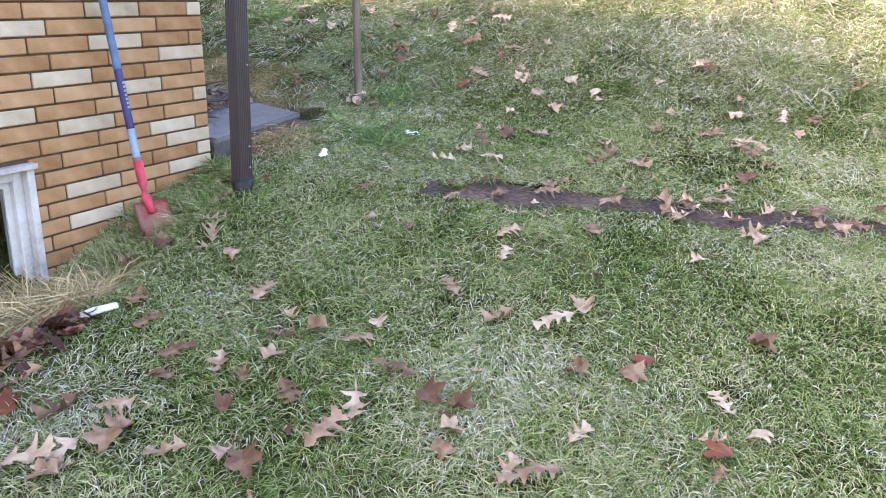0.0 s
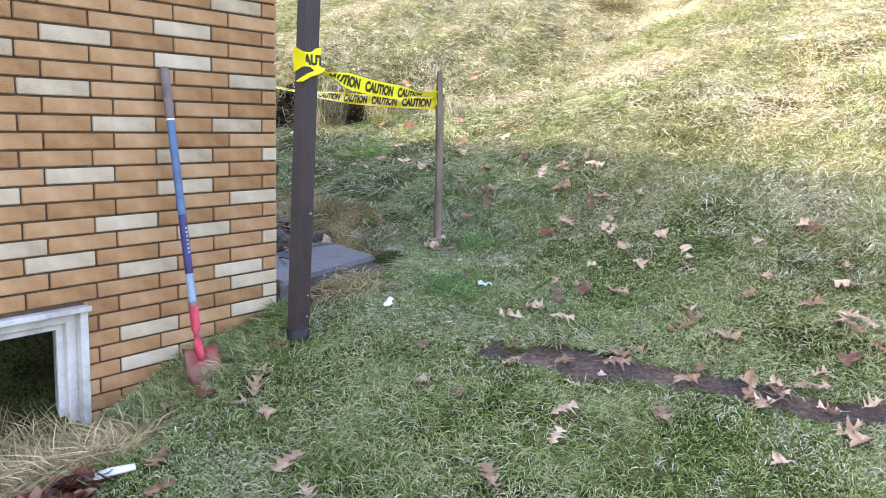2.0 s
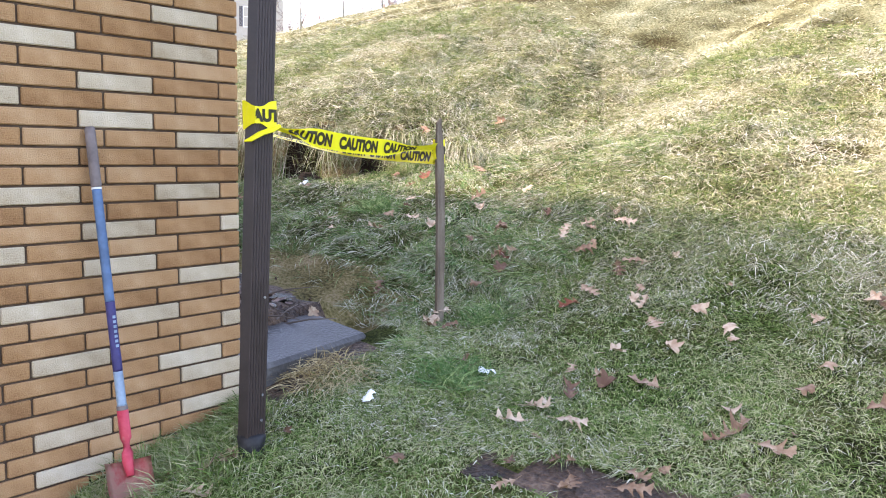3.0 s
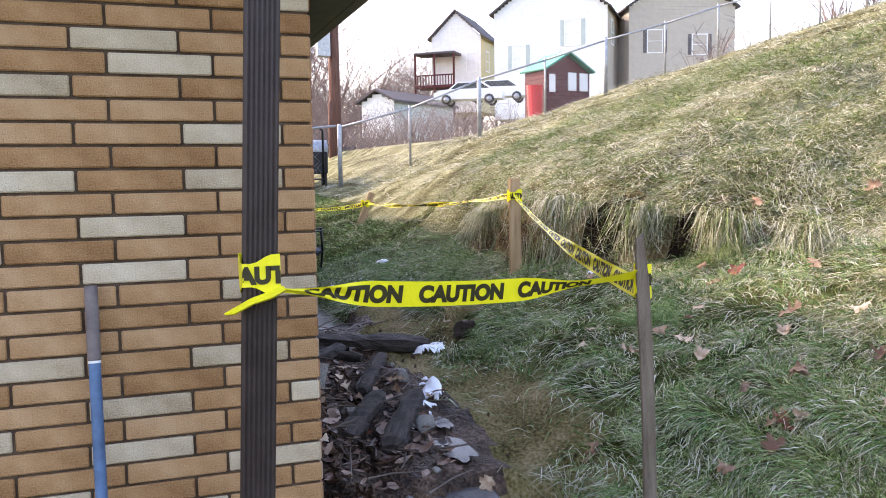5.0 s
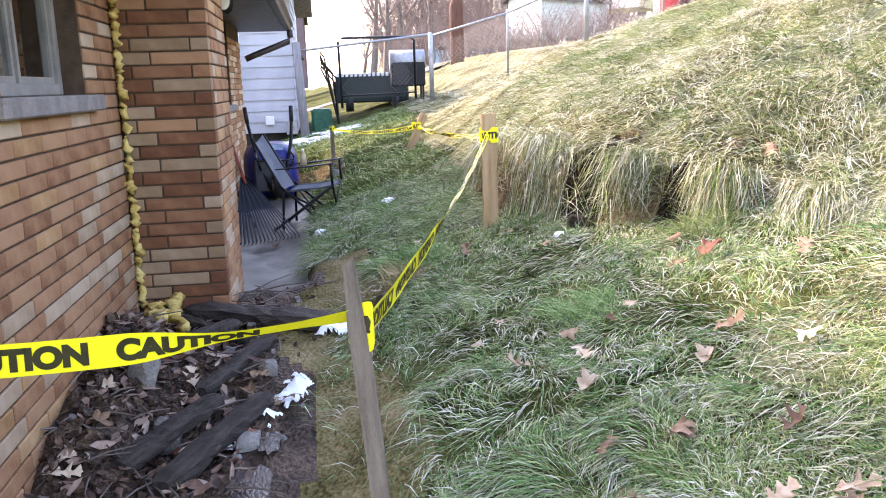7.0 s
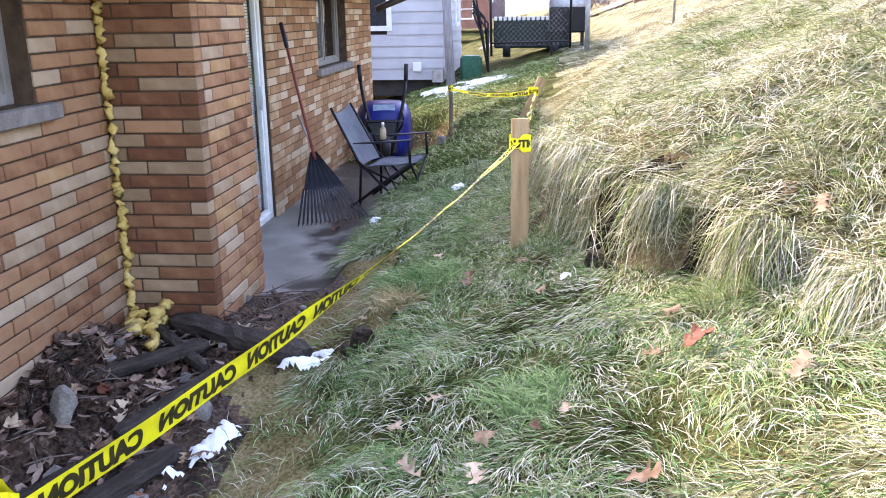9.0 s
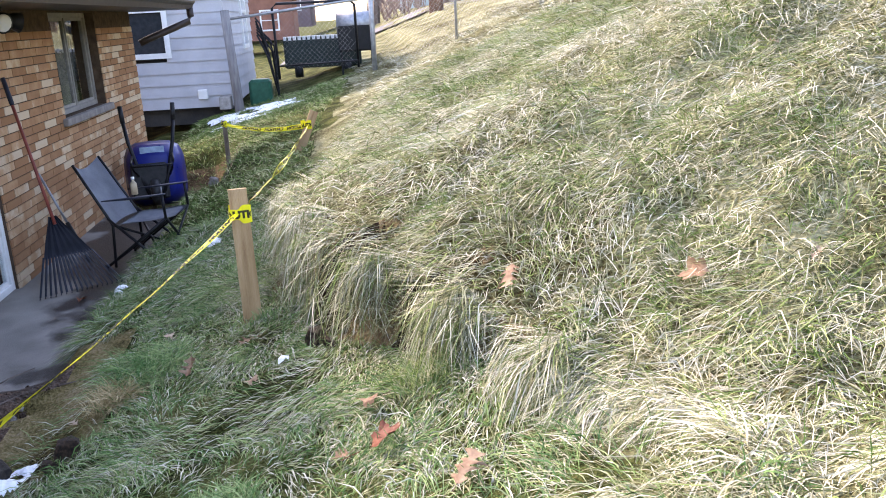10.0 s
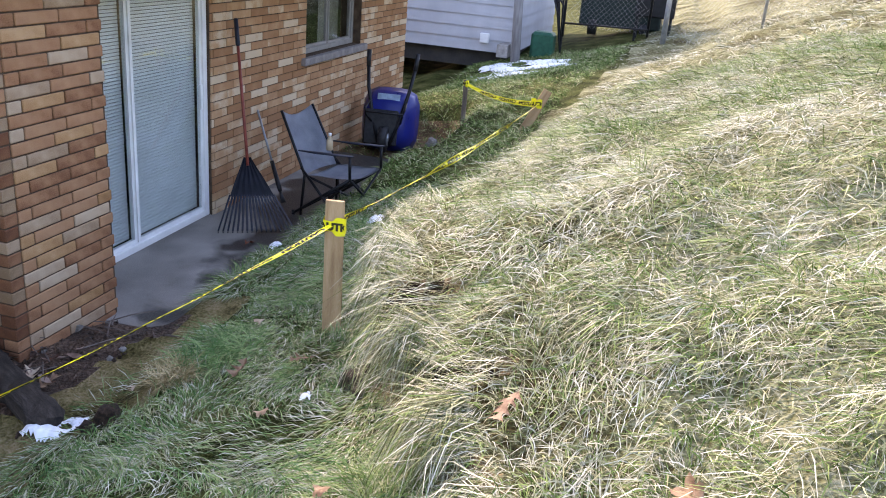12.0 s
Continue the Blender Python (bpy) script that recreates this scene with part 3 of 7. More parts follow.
def wet_edge(m):
    """A wet, dark stain with a ragged rim that creeps in from the outer edge and the far end of the terrace."""
    n, l = m.node_tree.nodes, m.node_tree.links
    b = n["Principled BSDF"]
    tc, sep, nz = n.new("ShaderNodeTexCoord"), n.new("ShaderNodeSeparateXYZ"), n.new("ShaderNodeTexNoise")
    l.new(tc.outputs["Object"], sep.inputs[0])
    l.new(tc.outputs["Object"], nz.inputs["Vector"])
    nz.inputs["Scale"].default_value, nz.inputs["Detail"].default_value = 2.6, 8
    a, c, d, r = n.new("ShaderNodeMath"), n.new("ShaderNodeMath"), n.new("ShaderNodeMath"), n.new("ShaderNodeMapRange")
    a.operation = c.operation = d.operation = "MULTIPLY_ADD"
    l.new(nz.outputs["Fac"], a.inputs[0])
    a.inputs[1].default_value, a.inputs[2].default_value = 1.3, -4.55
    l.new(sep.outputs["Y"], c.inputs[0])
    c.inputs[1].default_value = 1.0
    l.new(a.outputs[0], c.inputs[2])
    l.new(sep.outputs["X"], d.inputs[0])
    d.inputs[1].default_value = -0.22
    l.new(c.outputs[0], d.inputs[2])
    r.inputs["From Min"].default_value, r.inputs["From Max"].default_value = 1.70, 1.86
    l.new(d.outputs[0], r.inputs["Value"])
    mixc, mixr = n.new("ShaderNodeMixRGB"), n.new("ShaderNodeMixRGB")
    l.new(r.outputs["Result"], mixc.inputs["Fac"])
    l.new(b.inputs["Base Color"].links[0].from_socket, mixc.inputs["Color1"])
    mixc.inputs["Color2"].default_value = (0.045, 0.040, 0.036, 1)
    l.new(mixc.outputs["Color"], b.inputs["Base Color"])
    l.new(r.outputs["Result"], mixr.inputs["Fac"])
    l.new(b.inputs["Roughness"].links[0].from_socket, mixr.inputs["Color1"])
    mixr.inputs["Color2"].default_value = (0.35, 0.35, 0.35, 1)
    l.new(mixr.outputs["Color"], b.inputs["Roughness"])


wet_edge(M_TERRACE)
tagged(finish("terrace", bm, M_TERRACE), "stained grey concrete terrace along the house", "terrace", kind="structure")
bm = bmesh.new()
box(bm, -3.56, -3.10, 3.44, 4.20, 0.33, 0.595, 0.018)
for v in bm.verts:
    v.co.z += 0.075 * (v.co.y - 3.44) + 0.11 * (-3.10 - v.co.x) + 0.01 * noise.noise(v.co * 4)
tagged(finish("concrete_slab", bm, M_WETCONC), "wet broken concrete slab at the house corner", "slab")


# ------------------------------------------------------------------ windows and door
def window(name, axis, at, a, b, z0, z1, frame_mat, label, recess=0.09, mull=None, blind=None, sill=True, fw=0.05):
    """A framed window set into an opening; axis: the one the wall runs along."""
    def put(bm, u0, u1, d0, d1, c, d, bevel=0.0):
        if axis == "x":
            box(bm, u0, u1, at - d1, at - d0, c, d, bevel)
        else:
            box(bm, at - d1, at - d0, u0, u1, c, d, bevel)
    thing = base(name, None, label, "window", kind="structure")
    for u0, u1, c, d in ((a, a + fw, z0, z1), (b - fw, b, z0, z1), (a + fw, b - fw, z0, z0 + fw), (a + fw, b - fw, z1 - fw, z1)):
        bm = bmesh.new()
        put(bm, u0, u1, recess, recess + 0.07, c, d, 0.004)
        part("window_frame", bm, frame_mat, thing)
    cuts = [a + fw] + (mull or []) + [b - fw]
    for i, (u0, u1) in enumerate(zip(cuts, cuts[1:])):
        s = 0.028
        off = 0.012 * (i % 2)
        bm = bmesh.new()
        for q in ((u0, u0 + s, z0 + fw, z1 - fw), (u1 - s, u1, z0 + fw, z1 - fw), (u0 + s, u1 - s, z0 + fw, z0 + fw + s), (u0 + s, u1 - s, z1 - fw - s, z1 - fw)):
            put(bm, q[0], q[1], recess + 0.018 + off, recess + 0.05 + off, q[2], q[3])
        sash = part("sash", bm, frame_mat, thing)
        bm = bmesh.new()
        put(bm, u0 + s, u1 - s, recess + 0.030 + off, recess + 0.036 + off, z0 + fw + s, z1 - fw - s)
        p = part("pane", bm, M_GLASS, sash)
        p.visible_shadow = False
        if blind:
            bm = bmesh.new()
            z = z0 + fw + 0.02
            while z < z1 - fw - 0.02:
                put(bm, u0 + 0.01, u1 - 0.01, recess + 0.085 + off, recess + 0.095 + off, z, z + 0.019)
                z += 0.024
            tagged(part("blind", bm, blind, thing), kind="stuff")
    return thing


M_BLIND = material("white_blind", [(0.3, (0.66, 0.68, 0.67)), (0.7, (0.78, 0.80, 0.79))], 3, 0.6, 0, 40)
M_CURTAIN = material("beige_curtain", [(0.3, (0.22, 0.19, 0.15)), (0.7, (0.34, 0.30, 0.24))], 6, 0.9, 0.2, 60)
window("window_1", "y", XE, WIN_E[0], WIN_E[1], WIN_E[2], WIN_E[3], M_VINYL, "white vinyl basement window low in the brick wall", 0.03, [1.45], None, False, 0.06)
window("window_2", "x", YN, *WIN_N1, M_FRAME, "grey metal sliding window with curtains", 0.10, [-4.55])
window("window_3", "x", YN, *WIN_N2, M_FRAME, "grey metal sliding window above the terrace", 0.10, [-10.95])
for a, b, z in ((WIN_N1[0] - 0.12, WIN_N1[1] + 0.12, WIN_N1[2]), (WIN_N2[0] - 0.10, WIN_N2[1] + 0.10, WIN_N2[2])):
    bm = bmesh.new()
    box(bm, a, b, YN - 0.13, YN + 0.05, z - 0.075, z - 0.002, 0.008)
    tagged(finish("window_sill", bm, M_SILL), "rough grey stone window sill", "sill", kind="structure")
# lintel flashing over the basement window and its white surround
bm = bmesh.new()
box(bm, XE - 0.03, XE + 0.035, WIN_E[0] - 0.02, WIN_E[1] + 0.02, WIN_E[3] - 0.012, WIN_E[3] + 0.012, 0.003)
box(bm, XE - 0.028, XE + 0.012, WIN_E[1] - 0.02, WIN_E[1] + 0.015, WIN_E[2], WIN_E[3] - 0.014, 0.003)
tagged(finish("trim", bm, M_VINYL), "weathered white trim round the basement window", "trim", kind="structure")
door = window("door_1", "x", YN, DOOR_N[0], DOOR_N[1], 0.836, DOOR_N[3], M_WHITE, "white sliding glass door with closed white blinds", 0.03, [-7.45], M_BLIND, False, 0.055)
bm = bmesh.new()
box(bm, -8.30, -8.27, YN - 0.035, YN - 0.010, 1.75, 1.95, 0.005)
part("door_handle", bm, M_WHITE, door, "white pull handle")
for a, b, z0, z1 in ((WIN_N1[0], WIN_N1[1], 2.14, 2.93), (WIN_N2[0], WIN_N2[1], 1.96, 2.93)):
    bm = bmesh.new()
    n = 40
    rows = []
    for k in range(n + 1):
        u = a + (b - a) * k / n
        rows.append((bm.verts.new((u, YN - 0.30 + 0.02 * math.sin(k * 1.3), z0)), bm.verts.new((u, YN - 0.30 + 0.02 * math.sin(k * 1.3), z1))))
    for p, q in zip(rows[:16], rows[1:17]):
        bm.faces.new((p[0], q[0], q[1], p[1]))
    for v in [v for v in bm.verts if not v.link_faces]:
        bm.verts.remove(v)
    tagged(finish("curtain", bm, M_CURTAIN, smooth=True), "beige curtain hanging behind the window", "curtain")


# ------------------------------------------------------------------ grass
def blades(name, mat, n, area, length, width, keep=None, lean=(0.0, 0.0), spread=0.6, flat=0.0, seed=1, lift=0.0, kind_label="", clump=0.0, comb=0.4, swirl=0.9):
    """Many single bent grass blades on the ground inside area; keep: which places bear grass. lean: the common way they fall;
    comb: how far neighbours fall alike, in swirls of 1/swirl metres."""
    rs = np.random.RandomState(seed)
    x = rs.uniform(area[0], area[1], n)
    y = rs.uniform(area[2], area[3], n)
    if clump:
        cx, cy = rs.uniform(area[0], area[1], n // 30 + 1), rs.uniform(area[2], area[3], n // 30 + 1)
        i = rs.randint(0, len(cx), n)
        g = rs.rand(n) < clump
        x = np.where(g, cx[i] + rs.normal(0, 0.035, n), x)
        y = np.where(g, cy[i] + rs.normal(0, 0.035, n), y)
    if keep is not None:
        ok = keep(x, y, rs.rand(n))
        x, y = x[ok], y[ok]
    n = len(x)
    z = ground(x, y) - 0.006 + lift
    ln = rs.uniform(length[0], length[1], n) * (0.6 + 0.8 * vnoise(x * 2.3, y * 2.3, 31))
    th = rs.uniform(0, 2 * np.pi, n)
    big = 4 * np.pi * vnoise(x * swirl, y * swirl, 32) + 1.6 * vnoise(x * swirl * 4, y * swirl * 4, 33)
    big_r = 0.5 + rs.rand(n)
    dx = lean[0] + spread * np.cos(th) * big_r + comb * np.cos(big)
    dy = lean[1] + spread * np.sin(th) * big_r + comb * np.sin(big)
    h = np.clip(1.0 - flat + rs.normal(0, 0.18, n), 0.08, 1.2)
    d = np.stack([dx, dy, h], 1)
    d /= np.linalg.norm(d, axis=1)[:, None]
    side = np.stack([-dy, dx, rs.uniform(-0.5, 0.5, n)], 1) + 0.35 * rs.normal(0, 1, (n, 3))
    side /= np.linalg.norm(side, axis=1)[:, None]
    w = rs.uniform(width[0], width[1], n)[:, None]
    root = np.stack([x, y, z], 1)
    mid = root + d * (ln * 0.5)[:, None]
    tip = root + d * ln[:, None] + np.stack([dx, dy, np.zeros(n)], 1) * (0.22 * ln)[:, None]
    tip[:, 2] -= (0.16 + 0.22 * flat) * ln
    tip[:, 2] = np.maximum(tip[:, 2], ground(tip[:, 0], tip[:, 1]) + 0.004 - 0.02 * rs.rand(n))
    mid[:, 2] = np.maximum(mid[:, 2], ground(mid[:, 0], mid[:, 1]) + 0.004 + 0.010 * rs.rand(n))
    v = np.stack([root, mid - side * w, mid + side * w, tip], 1).reshape(-1, 3)
    o = (np.arange(n) * 4)[:, None]
    tri = np.concatenate([o + np.array([[0, 2, 1]]), o + np.array([[1, 2, 3]])], 1).reshape(-1, 3)
    me = mesh_from(name, v, tri, [mat])
    return tagged(new(name, me), kind_label, "grass", kind="stuff")


def open_ground(x, y):
    """Where anything grows: not under the house, on paving, in mud or on bare earth."""
    house = (x < XE + 0.02) & (y < YN)
    paved = (x < -6.3) & (x > -10.95) & (y < 4.30 + 0.08 * (vnoise(x * 4, y * 4, 17) - 0.5))
    slab = (x < -3.06) & (x > -4.2) & (y < 4.22) & (y > 3.42)
    edge = (x < -3.6) & (x > -6.7) & (y < 4.66 + 0.5 * (vnoise(x * 2.4, y * 2.4, 23) - 0.4)) & (hash2(np.floor(x * 900), np.floor(y * 900), 2) < 0.86)
    bare = (x < -10.9) & (x > -12.4) & (y < 4.65) & (hash2(np.floor(x * 900), np.floor(y * 900), 3) < 0.8)
    mud = edge | (y > 3.42) & (x < -2.95) & (x > -6.7) & (y < 4.45 + 0.35 * (vnoise(x * 2, y * 2, 3) - 0.5) + 0.12 * np.clip(-x - 5, 0, 2))
    sw = (np.abs(y - (3.62 + 0.25 * (x + 1.6))) < 0.26 * np.clip(vnoise(x * 3.4, y * 5, 12) - 0.28, 0, 1)) & (x > -1.9) & (x < 2)
    return ~(house | paved | slab | mud | sw | bare)


def patchy(x, y, s, lo, hi):
    return smooth01(lo, hi, 0.6 * vnoise(x * 1.3, y * 1.3, s) + 0.4 * vnoise(x * 4.1, y * 4.1, s + 1))


def k_lawn(x, y, r):
    return open_ground(x, y) & (r > smooth01(5.6, 6.9, y) * 0.7) & (r > 0.55 * (1 - patchy(x, y, 40, 0.25, 0.5)))


def k_lawn_dry(x, y, r):
    return open_ground(x, y) & (r < 0.15 + patchy(x, y, 44, 0.4, 0.65)) & (r > smooth01(5.4, 6.6, y) * 0.6)


def k_hill(x, y, r):
    return open_ground(x, y) & (r < smooth01(5.5, 6.8, y + 0.25 * (x + 3) * (x > -3))) & ((x > -3.7) | (y > scarp_y(x) + 0.03 + 0.10 * ((np.abs(x + 5.63) < 0.15) | (np.abs(x + 5.12) < 0.09))))


def k_strip(x, y, r):
    return open_ground(x, y) & (y < scarp_y(x, False) - 0.02) & (r < 0.35 + patchy(x, y, 50, 0.3, 0.55))


blades("lawn_grass", M_GRASS, 360000, (-3.2, 0.8, 0.6, 6.4), (0.025, 0.085), (0.0009, 0.0021), k_lawn, (0.05, -0.1), 0.75, 0.5, 1, kind_label="short green winter lawn grass", clump=0.4, comb=0.5, swirl=1.6)
blades("lawn_grass", M_STRAW, 170000, (-3.2, 0.8, 0.6, 6.4), (0.03, 0.095), (0.0009, 0.0020), k_lawn_dry, (0.05, -0.1), 0.8, 0.8, 2, kind_label="pale dead blades among the lawn grass", comb=0.8, swirl=2.2)
blades("lawn_grass", M_GRASS, 24000, (0.8, 3.2, -2.0, 6.4), (0.04, 0.10), (0.003, 0.005), k_lawn, (0.05, -0.1), 0.8, 0.5, 12, kind_label="short green winter lawn grass beside the path")
blades("hill_grass", M_STRAW, 215000, (-9.5, 0.8, 5.1, 9.5), (0.05, 0.19), (0.0010, 0.0024), k_hill, (0.05, -0.22), 0.80, 0.80, 3, kind_label="long matted straw-coloured grass on the bank", comb=0.55, swirl=2.6)
blades("hill_grass", M_GRASS, 150000, (-9.5, 0.8, 5.1, 9.5), (0.06, 0.18), (0.0012, 0.0026), lambda x, y, r: k_hill(x, y, r) & (r < 0.30 + patchy(x, y, 70, 0.38, 0.58)), (0.05, -0.3), 0.75, 0.5, 4, kind_label="green tufts in the matted bank grass", clump=0.7, comb=0.4, swirl=2.6)
blades("hill_grass", M_STRAW, 60000, (-20, 5, 6.0, 22), (0.08, 0.19), (0.0022, 0.0052), lambda x, y, r: ((x < -9.3) | (y > 9.3)) & k_hill(x, y, r), (0.05, -0.5), 0.5, 0.7, 5, kind_label="long matted straw-coloured grass on the far bank", comb=0.6)
blades("strip_grass", M_BLUEGRASS, 62000, (-9.0, -2.6, 4.2, 7.0), (0.05, 0.15), (0.0012, 0.0026), k_strip, (0.1, -0.2), 0.55, 0.5, 6, kind_label="blue-green grass between terrace and bank", clump=0.5, comb=0.7, swirl=1.8)
blades("strip_grass", M_GRASS, 34000, (-9.0, -2.6, 4.2, 7.0), (0.05, 0.13), (0.0011, 0.0024), k_strip, (0.1, -0.2), 0.55, 0.6, 16, kind_label="green grass between terrace and bank", clump=0.4, comb=0.7, swirl=1.8)
blades("strip_grass", M_STRAW, 88000, (-9.0, -2.6, 4.2, 7.0), (0.05, 0.15), (0.0012, 0.0026), k_strip, (0.1, -0.3), 0.5, 0.85, 7, kind_label="pale dead blades between terrace and bank", comb=0.8, swirl=1.8)
blades("strip_grass", M_GRASS, 40000, (-18, -9.0, 3.0, 6.3), (0.05, 0.12), (0.003, 0.006), k_strip, (0.1, -0.2), 0.7, 0.4, 8, kind_label="green grass behind the terrace")


def hanging(seed, n):
    """Long dead grass that hangs in clumps over the broken edge of the bank."""
    rs = np.random.RandomState(seed)
    x = rs.uniform(-7.4, -3.9, n)
    c = vnoise(x * 3.1, x * 0 + 7, 61) * 0.5 + 0.5 * vnoise(x * 9.0, x * 0 + 7, 62)
    sx = rs.normal(0, 0.13, n) + 0.5 * (vnoise(x * 7, x * 0 + 2, 63) - 0.5)
    gap = (np.abs(x + 0.7 * sx + 5.63) < 0.11) | (np.abs(x + 0.7 * sx + 5.12) < 0.06) | (np.abs(x + sx + 5.63) < 0.10) | (np.abs(x + sx + 5.12) < 0.05)
    ok = (rs.rand(n) < 0.15 + 0.85 * smooth01(0.3, 0.7, c)) & (~gap | (rs.rand(n) < 0.10))
    x, c, gap, sx = x[ok], c[ok], gap[ok], sx[ok]
    n = len(x)
    edge = scarp_y(x, False)
    y = np.maximum(edge, scarp_y(x) - 0.05) + rs.uniform(0.02, 0.20, n)
    root = np.stack([x, y, ground(x, y) - 0.005], 1)
    out = rs.uniform(-0.12, 0.15, n) * (0.4 + c)
    drop = rs.uniform(-0.10, 0.36, n) * smooth01(-3.6, -4.7, x) * (0.45 + 0.8 * c) * (1 - 0.5 * smooth01(-6.6, -7.6, x)) * np.where(gap, 0.35, 1.0)
    t = rs.uniform(0.5, 0.7, n)
    mid = np.stack([x + sx * t, y * (1 - t) + (edge - out) * t, root[:, 2] + rs.uniform(-0.03, 0.05, n)], 1)
    tip = np.stack([x + sx, edge - out * 1.1 + rs.normal(0, 0.02, n), root[:, 2] - drop], 1)
    tip[:, 2] = np.maximum(tip[:, 2], ground(tip[:, 0], tip[:, 1] - 0.05) + 0.005)
    w = rs.uniform(0.0009, 0.0022, n)[:, None]
    th = rs.uniform(0, 6.28, n)
    side = np.stack([np.cos(th), np.sin(th), rs.uniform(-0.3, 0.3, n)], 1)
    v = np.stack([root - side * w, root + side * w, mid - side * w, mid + side * w, tip], 1).reshape(-1, 3)
    o = (np.arange(n) * 5)[:, None]
    tri = np.concatenate([o + np.array([[0, 1, 3]]), o + np.array([[0, 3, 2]]), o + np.array([[2, 3, 4]])], 1).reshape(-1, 3)
    return v, tri


v, tri = hanging(21, 11000)
tagged(new("overhanging_grass", mesh_from("overhanging_grass", v, tri, [M_STRAW])), "long dead grass hanging over the broken bank edge", "grass", kind="stuff")
v, tri = hanging(22, 4500)
tagged(new("overhanging_grass", mesh_from("overhanging_grass", v, tri, [M_GRASS])), "green grass hanging over the broken bank edge", "grass", kind="stuff")


def tuft(cx, cy, n, r, length, mat, seed, label, flat=0.3):
    rs = np.random.RandomState(seed)
    blades("grass_tuft", mat, n, (cx - r, cx + r, cy - r, cy + r), length, (0.0012, 0.0026), lambda x, y, q: (x - cx) ** 2 + (y - cy) ** 2 < r * r * (0.4 + 0.6 * q), (0, -0.1), 0.8, flat, seed, kind_label=label)


tuft(-2.84, 2.02, 7000, 0.38, (0.14, 0.34), M_DRY, 91, "tuft of long dead straw grass under the window", 0.5)
tuft(-2.72, 2.98, 1800, 0.26, (0.08, 0.18), M_GRASS, 92, "lush green tuft round the downspout foot")
tuft(-2.85, 2.62, 1300, 0.22, (0.06, 0.14), M_GRASS, 93, "green tuft beside the shovel")
tuft(-2.42, 4.10, 1500, 0.20, (0.08, 0.16), M_BLUEGRASS, 94, "blue-green tuft near the slab")
tuft(-2.75, 4.72, 900, 0.14, (0.08, 0.18), M_BLUEGRASS, 95, "blue-green tuft at the stake")
tuft(-4.35, 5.55, 1200, 0.16, (0.10, 0.22), M_BLUEGRASS, 96, "blue-green tuft below the bank")
tuft(-4.75, 6.30, 1000, 0.14, (0.12, 0.24), M_GRASS, 97, "fresh green tuft at the bank foot")
tuft(-5.9, 4.98, 1600, 0.26, (0.10, 0.20), M_BLUEGRASS, 98, "green tuft at the mud edge")
tuft(-5.62, 4.86, 900, 0.10, (0.08, 0.16), M_DRY, 99, "brown dead tuft torn open at the mud edge", 0.2)
tuft(-2.95, 3.78, 1200, 0.20, (0.06, 0.15), M_DRY, 90, "dead straw beside the slab", 0.6)
blades("wall_grass", M_GRASS, 22000, (-3.12, -2.86, 1.2, 3.42), (0.05, 0.13), (0.0010, 0.0022), None, (0.1, 0), 0.7, 0.3, 89, kind_label="green grass along the foot of the wall")


# ------------------------------------------------------------------ more materials
def plain(name, c, rough=0.5, metal=0.0, var=0.25, scale=14, bump=0.1):
    lo = tuple(v * (1 - var) for v in c)
    hi = tuple(min(1, v * (1 + var)) for v in c)
    return material(name, [(0.3, lo), (0.7, hi)], scale, rough, bump, 80, metal)


M_TAPE = plain("yellow_tape", (0.80, 0.72, 0.02), 0.35, 0, 0.06)
M_INK = plain("black_print", (0.035, 0.03, 0.012), 0.5, 0, 0.3)
M_OLDWOOD = material("weathered_wood", [(0.25, (0.10, 0.075, 0.055)), (0.5, (0.19, 0.15, 0.115)), (0.75, (0.28, 0.23, 0.18))], 5, 0.9, 0.7, 60, stretch=(9, 9, 0.8))
M_NEWWOOD = material("raw_pine", [(0.2, (0.26, 0.155, 0.075)), (0.5, (0.42, 0.28, 0.15)), (0.8, (0.52, 0.37, 0.22))], 4, 0.85, 0.4, 60, stretch=(8, 8, 0.7))
M_ROTWOOD = material("rotten_wood", [(0.25, (0.018, 0.014, 0.012)), (0.5, (0.05, 0.04, 0.033)), (0.8, (0.12, 0.10, 0.085))], 5, 0.7, 1.0, 40, stretch=(1, 8, 8), bump_dist=0.02)
M_STONE = material("grey_stone", [(0.25, (0.14, 0.125, 0.11)), (0.5, (0.25, 0.23, 0.205)), (0.8, (0.38, 0.36, 0.33))], 10, 0.85, 0.7, 50, random_amount=0.4)
M_FOAM = material("yellow_foam", [(0.25, (0.42, 0.27, 0.07)), (0.5, (0.60, 0.43, 0.13)), (0.8, (0.74, 0.60, 0.26))], 12, 0.8, 0.8, 70)
M_SNOW = plain("old_snow", (0.80, 0.82, 0.85), 0.6, 0, 0.1, 30, 0.6)
M_LEAF = material("dry_oak_leaf", [(0.12, (0.11, 0.055, 0.032)), (0.35, (0.20, 0.122, 0.072)), (0.6, (0.31, 0.21, 0.135)), (0.9, (0.48, 0.375, 0.27))], 22, 0.7, 0.4, 60, random_amount=0.75)
M_REDLEAF = material("rust_leaf", [(0.2, (0.075, 0.022, 0.012)), (0.6, (0.16, 0.048, 0.024)), (0.9, (0.25, 0.10, 0.055))], 9, 0.7, 0.4, 60, random_amount=0.4)
M_BLUE = plain("blue_shaft", (0.075, 0.14, 0.25), 0.45)
M_NAVY = plain("navy_shaft", (0.045, 0.04, 0.13), 0.45)
M_SKYB = plain("pale_blue_shaft", (0.24, 0.33, 0.43), 0.5)
M_GRIP = plain("grey_brown_grip", (0.17, 0.14, 0.135), 0.8)
